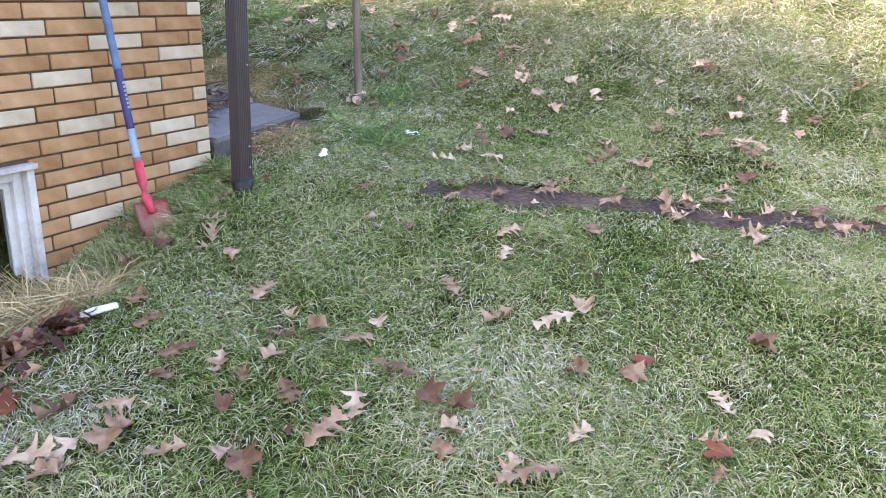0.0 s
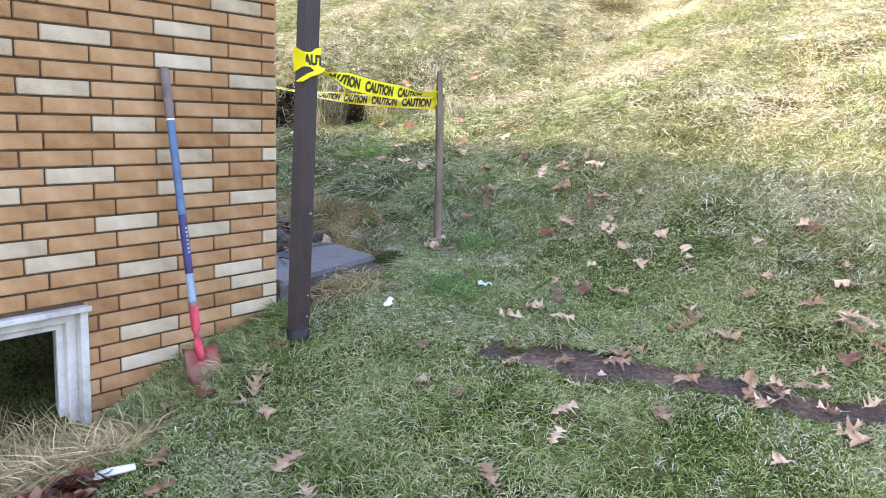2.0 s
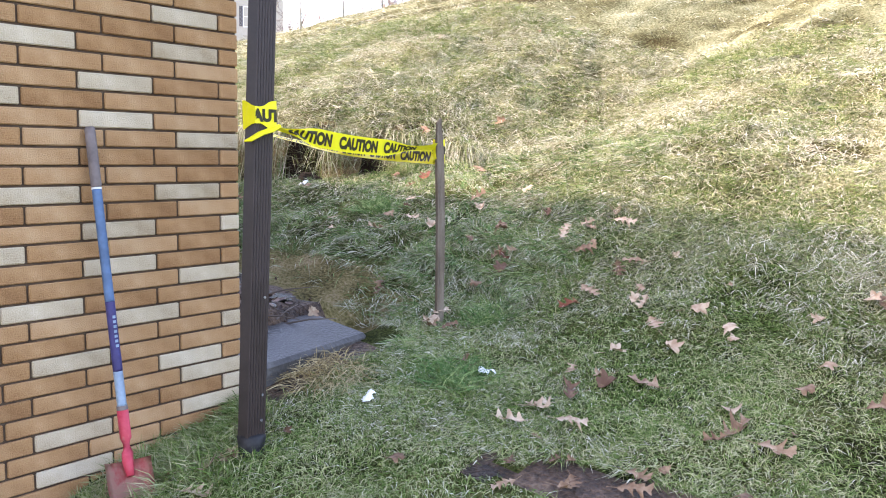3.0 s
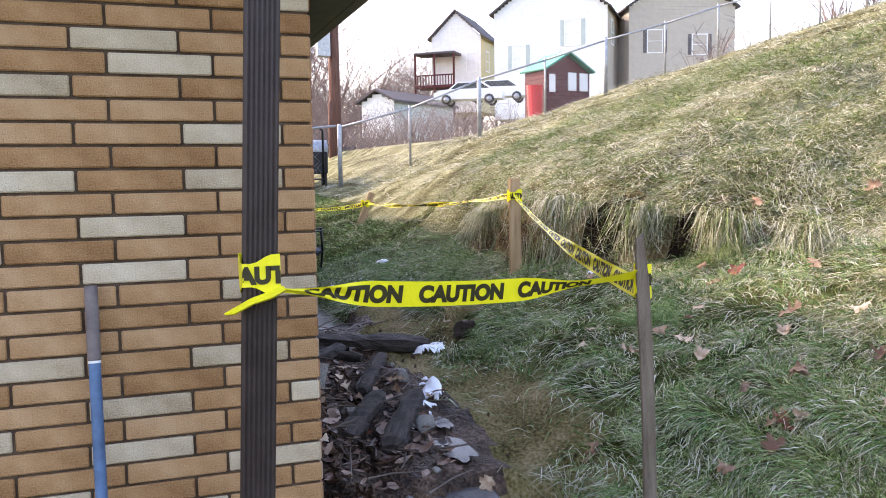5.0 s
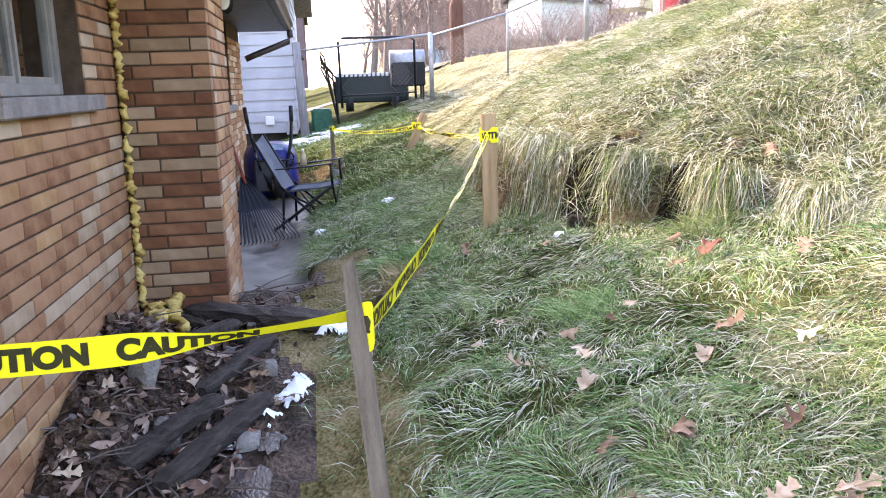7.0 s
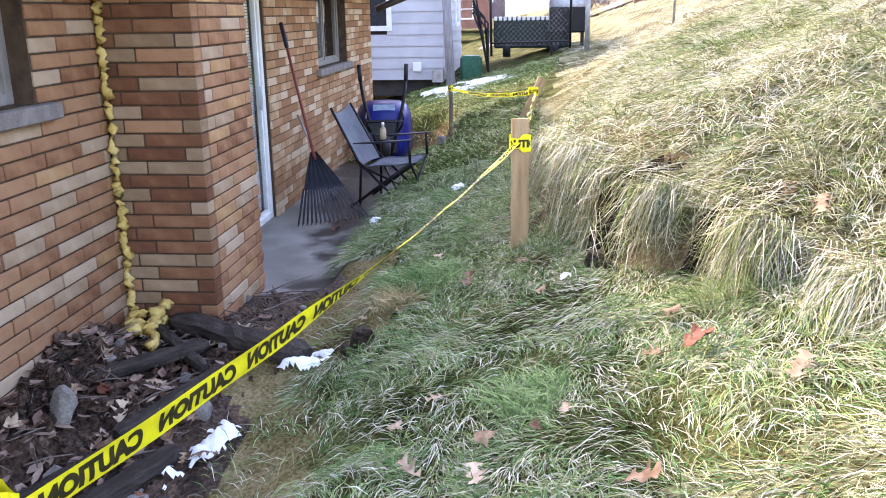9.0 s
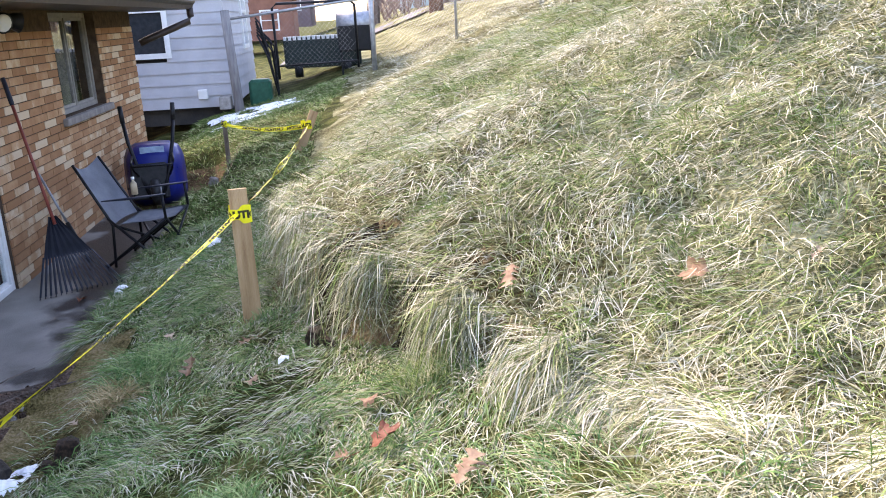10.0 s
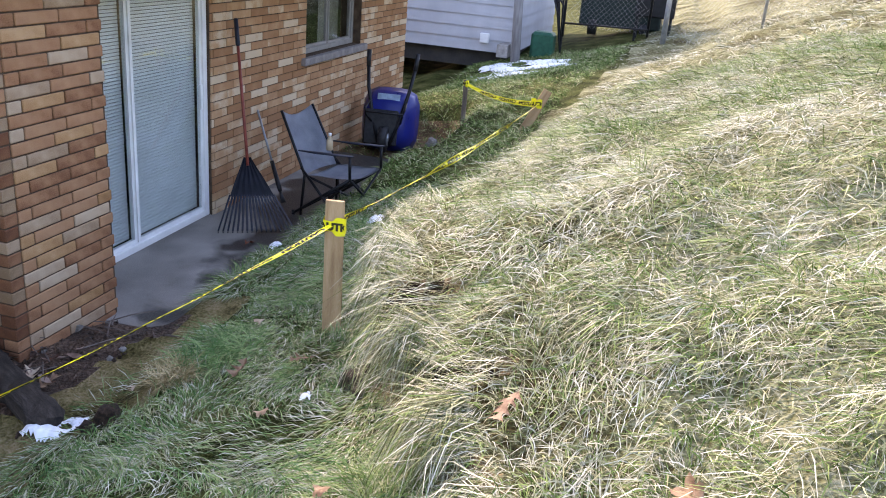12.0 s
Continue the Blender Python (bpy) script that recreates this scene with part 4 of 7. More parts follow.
M_PINK = material("worn_red_paint", [(0.25, (0.42, 0.03, 0.05)), (0.55, (0.55, 0.07, 0.10)), (0.8, (0.55, 0.30, 0.24))], 9, 0.5, 0.3, 60)
M_DIRTY = material("red_paint_under_dirt", [(0.3, (0.50, 0.08, 0.09)), (0.5, (0.48, 0.24, 0.19)), (0.75, (0.36, 0.25, 0.18))], 9, 0.7, 0.4, 60)
M_RAKE = plain("dark_rake_plastic", (0.018, 0.02, 0.03), 0.5)
M_REDWOOD = plain("red_brown_handle", (0.22, 0.05, 0.035), 0.5)
M_BARROW = plain("blue_barrow_plastic", (0.012, 0.02, 0.15), 0.3, 0, 0.2, 5)
M_BLACKM = plain("black_steel", (0.014, 0.014, 0.016), 0.45, 0.3)
M_CANVAS = material("grey_canvas", [(0.3, (0.20, 0.215, 0.25)), (0.7, (0.34, 0.36, 0.40))], 5, 0.8, 0.5, 150)
M_BARK = material("bark", [(0.3, (0.085, 0.066, 0.055)), (0.7, (0.18, 0.145, 0.125))], 6, 0.95, 0.5, 30)
M_TWIG = material("twigs", [(0.3, (0.12, 0.085, 0.075)), (0.7, (0.22, 0.165, 0.145))], 2, 0.95, 0, 30)
M_POLE = material("creosoted_pole", [(0.3, (0.085, 0.040, 0.030)), (0.7, (0.16, 0.085, 0.065))], 3, 0.9, 0.4, 30, stretch=(6, 6, 0.6))
M_BOARD = plain("dark_red_boards", (0.085, 0.022, 0.022), 0.7)
M_GREENROOF = plain("green_roof", (0.06, 0.24, 0.17), 0.6)
M_RED = plain("red_plastic", (0.50, 0.025, 0.03), 0.4)
M_GREENP = plain("green_plastic", (0.02, 0.10, 0.06), 0.5)
M_GREENBLACK = plain("dark_green_paint", (0.012, 0.022, 0.020), 0.5)
M_SIDW = plain("white_siding", (0.68, 0.68, 0.66), 0.6, 0, 0.06, 3)
M_SIDY = plain("pale_yellow_siding", (0.48, 0.44, 0.24), 0.6, 0, 0.06, 3)
M_SIDG = plain("pale_green_siding", (0.40, 0.45, 0.42), 0.6, 0, 0.08, 3)
M_SIDB = plain("pale_blue_siding", (0.30, 0.40, 0.46), 0.6, 0, 0.08, 3)
M_SIDT = plain("beige_siding", (0.42, 0.37, 0.30), 0.6, 0, 0.06, 3)
M_ROOFD = plain("dark_roof", (0.09, 0.08, 0.08), 0.9)
M_PURPLE = plain("brown_brick_block", (0.16, 0.115, 0.12), 0.9, 0, 0.15, 2)
M_RUST = plain("rust_red_wall", (0.26, 0.12, 0.085), 0.8, 0, 0.2, 2)
M_ASPHALT = plain("asphalt", (0.09, 0.09, 0.095), 0.9, 0, 0.2, 3)
M_CARW = plain("white_car_paint", (0.72, 0.73, 0.75), 0.25, 0, 0.04)
M_DGLASS = plain("dark_window", (0.03, 0.035, 0.04), 0.1, 0, 0.2)
M_WATER = plain("puddle_water", (0.030, 0.026, 0.022), 0.22, 0, 0.3, 30, 0.5)
M_WATER.node_tree.nodes["Principled BSDF"].inputs["Specular IOR Level"].default_value = 0.7


def gz(x, y):
    return float(ground(x, y))


def text_flat(word, size):
    """Triangulated letters in the built-in font, centred on nothing: x along the word from 0, y up from 0."""
    cu = bpy.data.curves.new("print", "FONT")
    cu.body, cu.size, cu.offset = word, size, 0.0042
    ob = bpy.data.objects.new("print", cu)
    scene.collection.objects.link(ob)
    me = ob.to_mesh()
    bm = bmesh.new()
    bm.from_mesh(me)
    ob.to_mesh_clear()
    bmesh.ops.triangulate(bm, faces=bm.faces[:])
    for _ in range(3):
        long = [e for e in bm.edges if e.calc_length() > 0.011]
        if not long:
            break
        bmesh.ops.subdivide_edges(bm, edges=long, cuts=1)
        bmesh.ops.triangulate(bm, faces=bm.faces[:])
    bm.verts.index_update()
    v = [(p.co.x * 1.02, p.co.y, 0.0) for p in bm.verts]
    f = list({tuple(sorted(q.index for q in t.verts)): tuple(q.index for q in t.verts) for t in bm.faces}.values())
    bm.free()
    bpy.data.objects.remove(ob)
    bpy.data.curves.remove(cu)
    return v, f


LETTERS, LFACES = text_flat("CAUTION", 0.066)
LX0, LX1 = min(p[0] for p in LETTERS), max(p[0] for p in LETTERS)
LY0, LY1 = min(p[1] for p in LETTERS), max(p[1] for p in LETTERS)


def tape(label, a, b, sag, width, turn, gather, flip=1, start=0.04, sway=0.0):
    """Barrier tape from a to b. width(s), turn(s): its spread and its twist (degrees from upright) at 0..1; printed CAUTION all along."""
    a, b = Vector(a), Vector(b)
    total = (b - a).length

    def centre(s):
        p = a.lerp(b, s)
        p.z -= sag * 4 * s * (1 - s)
        return p

    def at(s, u, off=0.0):
        s = min(max(s, 0), 1)
        d = (centre(min(s + 0.01, 1)) - centre(max(s - 0.01, 0))).normalized()
        side = d.cross(Vector((0, 0, 1))).normalized()
        up = side.cross(d).normalized()
        t = radians(turn(s))
        across = math.cos(t) * up + math.sin(t) * side
        nrm = d.cross(across).normalized()
        w = width(s)
        fold = gather(s) * math.sin(u * 7 + s * 40) * 0.012
        return centre(s) + across * (u * w) + nrm * (off + fold)

    bm = bmesh.new()
    n = max(24, int(total / 0.01))
    rows = [[bm.verts.new(at(i / n, u)) for u in (-0.5, -0.375, -0.25, -0.125, 0, 0.125, 0.25, 0.375, 0.5)] for i in range(n + 1)]
    for p, q in zip(rows, rows[1:]):
        for k in range(8):
            bm.faces.new((p[k], q[k], q[k + 1], p[k + 1]))
    thing = tagged(finish("barrier_tape", bm, M_TAPE, smooth=True), label, "tape", "barrier tape")
    bm = bmesh.new()
    s0 = start
    step = (LX1 - LX0 + 0.055) / total
    while s0 + step * 0.8 < 0.99:
        for off in (0.0013, -0.0013):
            vs = []
            for x, y, _ in LETTERS:
                s = s0 + (x - LX0) / total
                if flip < 0:
                    s = s0 + (LX1 - x) / total
                u = ((y - LY0) / (LY1 - LY0) - 0.5) * 0.72
                vs.append(bm.verts.new(at(s, u, off)))
            for f in LFACES:
                bm.faces.new([vs[i] for i in f])
        s0 += step
    tagged(part("lettering", bm, M_INK, thing, "black printed lettering"), kind="stuff")
    return thing


def stake(label, p, q, w, t, mat, turn, broken=False):
    """A flat timber stake from its foot p to its head q, driven into the ground."""
    p, q = Vector(p), Vector(q)
    bm = bmesh.new()
    ln = (q - p).length + 0.15
    rows = []
    rng = random.Random(int(w * 1000))
    for i in range(9):
        s = i / 8
        k = 1.0 if s < 0.98 or not broken else 0.55
        bow = 0.012 * math.sin(s * 3.1) if broken else 0.0
        ww, tt = w / 2 * k * rng.uniform(0.97, 1.03), t / 2 * k
        z = -0.15 + s * ln
        rows.append([bm.verts.new((x + bow, y, z + (0.02 * (x > 0) if broken and i == 8 else 0))) for x, y in ((-ww, -tt), (ww, -tt), (ww, tt), (-ww, tt))])
    for a, b in zip(rows, rows[1:]):
        for k in range(4):
            bm.faces.new((a[k], a[(k + 1) % 4], b[(k + 1) % 4], b[k]))
    bm.faces.new(rows[0][::-1])
    bm.faces.new(rows[-1])
    bmesh.ops.bevel(bm, geom=[e for e in bm.edges if e.calc_face_angle(0) > 0.8], offset=0.002, segments=1, affect="EDGES")
    ob = finish("stake", bm, mat)
    z = (q - p).normalized()
    x = Vector((math.cos(radians(turn)), math.sin(radians(turn)), 0))
    y = z.cross(x).normalized()
    x = y.cross(z).normalized()
    m = Matrix((x, y, z)).transposed().to_4x4()
    ob.matrix_world = Matrix.Translation(p) @ m
    return tagged(ob, label, "stake")


def wrap(p, w, t, h, turn, label="yellow tape wound round the stake"):
    """Tape wound round a post at p."""
    bm = bmesh.new()
    rng = random.Random(5)
    n = 20
    rows = []
    for j in range(4):
        z = -h / 2 + h * j / 3
        row = []
        for k in range(n):
            a = 2 * math.pi * k / n
            c, s = math.cos(a), math.sin(a)
            m = max(abs(c) / (w / 2), abs(s) / (t / 2))
            row.append(bm.verts.new((c / m * 1.0 + rng.uniform(0, 0.003) * c, s / m + rng.uniform(0, 0.003) * s, z + 0.012 * math.sin(a * 2 + j))))
        rows.append(row)
    for a, b in zip(rows, rows[1:]):
        for k in range(n):
            bm.faces.new((a[k], a[(k + 1) % n], b[(k + 1) % n], b[k]))
    ob = finish("tape_wrap", bm, M_TAPE)
    ob.matrix_world = Matrix.Translation(p) @ pose(0, 0, 0, 0, 0, turn)
    tagged(ob, label, "tape")
    bm = bmesh.new()
    sc = h * 0.58 / (LY1 - LY0)
    for word_side in (0, 1):
        vs = [bm.verts.new(((x - LX0) * sc - w * 1.05, -(t / 2 + 0.0035), (y - LY0) * sc - h * 0.3)) for x, y, _ in LETTERS]
        for f in LFACES:
            if all(abs(vs[i].co.x) < w * 0.52 for i in f):
                try:
                    bm.faces.new([vs[i] for i in f])
                except ValueError:
                    pass
        if word_side == 1:
            bmesh.ops.transform(bm, matrix=pose(0, 0, 0, 0, 0, 180), verts=vs)
    for v in [v for v in bm.verts if not v.link_faces]:
        bm.verts.remove(v)
    tagged(part("lettering", bm, M_INK, ob, "black printed lettering"), kind="stuff")
    return ob


S1, S2, S3, S4 = (-2.935, 4.535, 1.555), (-6.09, 5.485, 1.82), (-11.09, 5.645, 1.64), (-12.0, 4.62, 1.60)
stake("weathered grey wooden stake with a splintered top", (-2.948, 4.581, 0.66), (-2.909, 4.511, 1.735), 0.045, 0.022, M_OLDWOOD, 75, True)
stake("raw pine stake with knots beside the bank", (-6.11, 5.50, 1.12), (-6.11, 5.495, 1.945), 0.095, 0.022, M_NEWWOOD, 100)
stake("leaning raw pine stake on the bank edge", (-11.05, 5.50, 1.30), (-11.13, 5.72, 1.78), 0.095, 0.022, M_NEWWOOD, 105)
stake("thin wooden stake in the grass beyond the terrace", (S4[0], S4[1], gz(S4[0], S4[1]) - 0.02), (S4[0], S4[1], 1.64), 0.05, 0.025, M_OLDWOOD, 90)


def spread_a(s):
    return 0.014 + 0.062 * float(smooth01(0.03, 0.22, s)) * float(1 - 0.75 * smooth01(0.60, 0.80, s)) + 0.02 * float(smooth01(0.88, 1.0, s))


tape("yellow caution tape from the downspout to the stake", (-2.645, 3.235, 1.665), (-2.925, 4.52, 1.61), 0.035, spread_a, lambda s: 8 + 34 * float(smooth01(0.62, 0.85, s)) - 20 * (1 - float(smooth01(0, 0.2, s))), lambda s: 1 - float(smooth01(0, 0.25, s)), 1, 0.05)
tape("yellow caution tape stretched between two stakes", S1, S2, 0.06, lambda s: 0.075 - 0.050 * float(smooth01(0.28, 0.62, s)), lambda s: 12 + 50 * float(smooth01(0.3, 0.6, s)) + 40 * float(smooth01(0.75, 0.95, s)), lambda s: 0.15, -1, 0.02)
tape("yellow caution tape hanging along the bank edge", S2, S3, 0.05, lambda s: 0.035 + 0.012 * math.sin(s * 19), lambda s: 60 * math.sin(s * 9), lambda s: 0.3, -1, 0.02)
tape("yellow caution tape end tied to the far stake", S3, S4, 0.06, lambda s: 0.06 - 0.02 * s, lambda s: 20 + 40 * s, lambda s: 0.2, 1, 0.02)
wrap((-2.925, 4.535, 1.585), 0.056, 0.034, 0.10, 75)
wrap((-6.11, 5.497, 1.815), 0.108, 0.036, 0.075, 100)
wrap((-11.10, 5.62, 1.64), 0.108, 0.036, 0.075, 105)
wrap((-12.0, 4.62, 1.60), 0.062, 0.036, 0.06, 90)
wrap((-2.676, 3.187, 1.708), 0.098, 0.072, 0.085, 90, "yellow caution tape wound round the downspout")
bm = bmesh.new()
tube(bm, [(-2.635, 3.245, 1.67), (-2.632, 3.21, 1.655), (-2.634, 3.16, 1.640), (-2.636, 3.11, 1.615), (-2.640, 3.09, 1.61)], [0.014, 0.02, 0.018, 0.016, 0.006], 7, 0.55)
tagged(finish("tape_knot", bm, M_TAPE), "crumpled knot of yellow tape on the downspout", "tape")


# ------------------------------------------------------------------ the shovel at the wall
def shovel():
    top, low = Vector((-3.105, 2.743, 1.652)), Vector((-2.945, 2.753, 0.61))
    thing = base("shovel", Matrix.Translation((-2.80, 2.74, 0.36)), "long-handled shovel with blue shaft and worn red blade leaning on brick", "shovel")
    inv = thing.matrix_world.inverted()
    d = (low - top)
    for name, a, b, r, mat, lab in (("grip", 0.0, 0.212, 0.0195, M_GRIP, "grey-brown foam grip"), ("ring", 0.212, 0.219, 0.0185, M_WHITE, "white ring"), ("upper_shaft", 0.219, 0.615, 0.0175, M_BLUE, "blue shaft"), ("middle_shaft", 0.615, 0.862, 0.0178, M_NAVY, "navy band with faint print"), ("lower_shaft", 0.862, 0.985, 0.0175, M_SKYB, "pale blue shaft"), ("collar", 0.985, 1.0, 0.0205, M_GRIP, "grey collar")):
        bm = bmesh.new()
        p, q = inv @ (top + d * a), inv @ (top + d * b)
        e = (q - p) * min(0.1, 0.008 / max((q - p).length, 1e-3))
        tube(bm, [p, p + e, q - e, q], [r * 0.85, r, r, r * 0.85] if name == "grip" else r, 14)
        ob = part(name, bm, mat, thing, lab, True)
        if name == "middle_shaft":
            bm = bmesh.new()
            u = d.normalized()
            for k in range(7):
                c = inv @ (top + d * (0.67 + 0.017 * k)) + Vector((0.0178, 0, 0.0026))
                box(bm, c.x - 0.001, c.x + 0.0012, c.y - 0.006, c.y + 0.005, c.z - 0.005, c.z + 0.005)
            part("printed_bars", bm, M_SKYB, ob, "faint pale print")
    bm = bmesh.new()
    k = [low, low + d * 0.10, low + d * 0.155, Vector((-2.885, 2.735, 0.43)), Vector((-2.855, 2.728, 0.385))]
    tube(bm, [inv @ v for v in k], [0.021, 0.021, 0.021, 0.020, 0.014], 14)
    part("socket", bm, M_PINK, thing, "worn red steel socket", True)
    bm = bmesh.new()
    n, mrow = 9, 9
    origin, fwd, side = Vector((-2.885, 2.73, 0.435)), Vector((0.42, -0.10, -0.90)).normalized(), Vector((0.25, 0.95, 0.0)).normalized()
    nrm = side.cross(fwd).normalized()
    rows = []
    for i in range(mrow):
        s = i / (mrow - 1)
        half = 0.082 * (1.0 if s < 0.45 else math.sqrt(max(0.02, 1 - ((s - 0.45) / 0.56) ** 2)) if s < 1 else 0.15)
        rows.append([bm.verts.new(inv @ (origin + fwd * (0.215 * s) + side * (half * u) + nrm * (-0.022 * u * u + 0.02 * (1 - s) ** 2 * (1 - abs(u))))) for u in np.linspace(-1, 1, n)])
    for a, b in zip(rows, rows[1:]):
        for j in range(n - 1):
            bm.faces.new((a[j], b[j], b[j + 1], a[j + 1]))
    bmesh.ops.solidify(bm, geom=bm.faces[:], thickness=0.003)
    part("blade", bm, M_DIRTY, thing, "muddy red steel blade", True)


shovel()


# ------------------------------------------------------------------ rake, chair, wheelbarrow on the terrace
def rake():
    apex, foot, top = Vector((-8.33, 3.79, 1.41)), Vector((-8.13, 3.99, 0.86)), Vector((-8.72, 3.475, 2.43))
    thing = base("leaf_rake", Matrix.Translation(foot), "black plastic leaf rake with red handle leaning on the wall", "rake")
    inv = thing.matrix_world.inverted()
    d = top - apex
    bm = bmesh.new()
    tube(bm, [inv @ (apex - d * 0.06), inv @ (apex + d * 0.8)], 0.0125, 10)
    part("handle", bm, M_REDWOOD, thing, "red-brown wooden handle", True)
    bm = bmesh.new()
    tube(bm, [inv @ (apex + d * 0.8), inv @ (apex + d * 0.82), inv @ top], [0.013, 0.019, 0.018], 10)
    part("grip", bm, M_RAKE, thing, "black grip", True)
    side = Vector((-0.50, 0.80, 0.0)).normalized()
    fwd = (foot - apex)
    nrm = side.cross(fwd).normalized()
    bm = bmesh.new()
    rows = []
    for s, half, lift in ((0, 0.028, 0.02), (0.12, 0.06, 0.012), (0.3, 0.115, 0.0), (0.52, 0.175, 0.0)):
        rows.append([bm.verts.new(inv @ (apex + fwd * s + side * (half * u) + nrm * (lift * (1 - u * u) + 0.006 * (k % 2)))) for k, u in enumerate(np.linspace(-1, 1, 13))])
    for a, b in zip(rows, rows[1:]):
        for j in range(12):
            bm.faces.new((a[j], b[j], b[j + 1], a[j + 1]))
    bmesh.ops.solidify(bm, geom=bm.faces[:], thickness=0.006)
    part("head", bm, M_RAKE, thing, "dark ribbed fan")
    for k in range(17):
        u = -1 + 2 * k / 16
        bm = bmesh.new()
        p0, p1 = apex + fwd * 0.50 + side * (0.172 * u), apex + fwd * 0.97 + side * (0.30 * u)
        tube(bm, [inv @ p0, inv @ p1, inv @ (p1 + nrm * 0.025 - Vector((0, 0, 0.012)))], [0.0095, 0.008, 0.006], 6, 0.5)
        part("tine", bm, M_RAKE, thing)
    bm = bmesh.new()
    pts = [apex + fwd * 0.55 + side * (0.17 * u) + nrm * 0.012 for u in np.linspace(-0.6, 0.75, 6)]
    tube(bm, [inv @ p for p in pts], 0.012, 6, 0.4)
    part("brace", bm, M_GALV, thing, "bare metal brace")


rake()


def camp_chair():
    thing = base("camp_chair", pose(-8.97, 4.24, 0.845, 0, 0, -11) @ Matrix.Scale(0.91, 4), "folding camp chair with grey canvas and black tube frame", "chair")
    w, hs = 0.27, 0.42
    bl = [Vector((sx * w, -0.10, hs - 0.02)) for sx in (-1, 1)]
    fl = [Vector((sx * w, 0.40, hs + 0.03)) for sx in (-1, 1)]
    tops = [Vector((sx * (w - 0.03), -0.40, 0.95)) for sx in (-1, 1)]
    feet_b = [Vector((sx * (w + 0.03), -0.20, 0.012)) for sx in (-1, 1)]
    feet_f = [Vector((sx * (w + 0.03), 0.36, 0.012)) for sx in (-1, 1)]

    def bar(name, pts, r=0.0135, mat=M_BLACKM, label=""):
        bm = bmesh.new()
        tube(bm, pts, r, 8)
        return part(name, bm, mat, thing, label, True)
    for i in (0, 1):
        bar("back_post", [feet_f[i] * 0.15 + feet_b[i] * 0.85 + Vector((0, 0, 0.0)), bl[i], tops[i]])
        bar("leg", [feet_b[i], fl[i]])
        bar("leg", [feet_f[i], bl[i] + Vector((0, -0.04, 0.06))])
        bar("arm_post", [fl[i], fl[i] + Vector((0, -0.01, 0.22))])
        arm = [bl[i] + Vector((0, -0.07, 0.22)), bl[i] + Vector((0, 0.15, 0.235)), fl[i] + Vector((0, 0.02, 0.22))]
        bm = bmesh.new()
        tube(bm, arm, [0.016, 0.03, 0.022], 10, 0.35)
        part("armrest", bm, M_RAKE, thing, "dark padded armrest", True)
        for ft in (feet_b[i], feet_f[i]):
            bm = bmesh.new()
            tube(bm, [ft + Vector((0, 0, -0.012)), ft + Vector((0, 0, 0.03))], 0.016, 8)
            part("foot", bm, M_BLACKP, thing)
    for pr in ((feet_b, fl), (feet_f, bl)):
        bar("cross_bar", [pr[0][0], pr[1][1]], 0.0115)
        bar("cross_bar", [pr[0][1], pr[1][0]], 0.0115)
    bar("cross_bar", [feet_f[0], fl[1]], 0.0115)
    bar("cross_bar", [feet_f[1], fl[0]], 0.0115)

    def cloth(name, a, b, c, d, sag, label, notch=0.0):
        bm = bmesh.new()
        n = 10
        rows = []
        for i in range(n + 1):
            s = i / n
            row = []
            for j in range(n + 1):
                t = j / n
                p = a.lerp(b, t).lerp(d.lerp(c, t), s)
                p = p + sag * math.sin(math.pi * t) * (0.6 + 0.4 * math.sin(math.pi * s)) + Vector((0, 0, 0.004 * math.sin(9 * s + 5 * t)))
                if notch and s > 0.7:
                    p.z -= notch * math.sin(math.pi * t) * (s - 0.7) / 0.3
                row.append(bm.verts.new(p))
            rows.append(row)
        for p, q in zip(rows, rows[1:]):
            for j in range(n):
                bm.faces.new((p[j], p[j + 1], q[j + 1], q[j]))
        bmesh.ops.solidify(bm, geom=bm.faces[:], thickness=0.004)
        return part(name, bm, M_CANVAS, thing, label, True)
    cloth("seat", bl[0], bl[1], fl[1], fl[0], Vector((0, 0, -0.045)), "sagging grey canvas seat")
    back = cloth("backrest", bl[0], bl[1], tops[1], tops[0], Vector((0, -0.05, 0)), "grey canvas backrest with faded top", 0.07)
    return thing


camp_chair()
bm = bmesh.new()
tube(bm, [(0, 0, 0), (0, 0, 0.003), (0, 0, 0.085), (0, 0, 0.11), (0, 0, 0.125)], [0.024, 0.028, 0.028, 0.012, 0.012], 12)
bottle = finish("bottle", bm, plain("amber_label", (0.42, 0.33, 0.22), 0.35), smooth=True)
bottle.matrix_world = pose(-8.80, 4.30, 1.442)
tagged(bottle, "small bottle standing on the chair's armrest", "bottle")
bm = bmesh.new()
tube(bm, [(0, 0, 0.123), (0, 0, 0.145)], 0.0135, 10)
part("cap", bm, M_WHITE, bottle, "white cap", True)


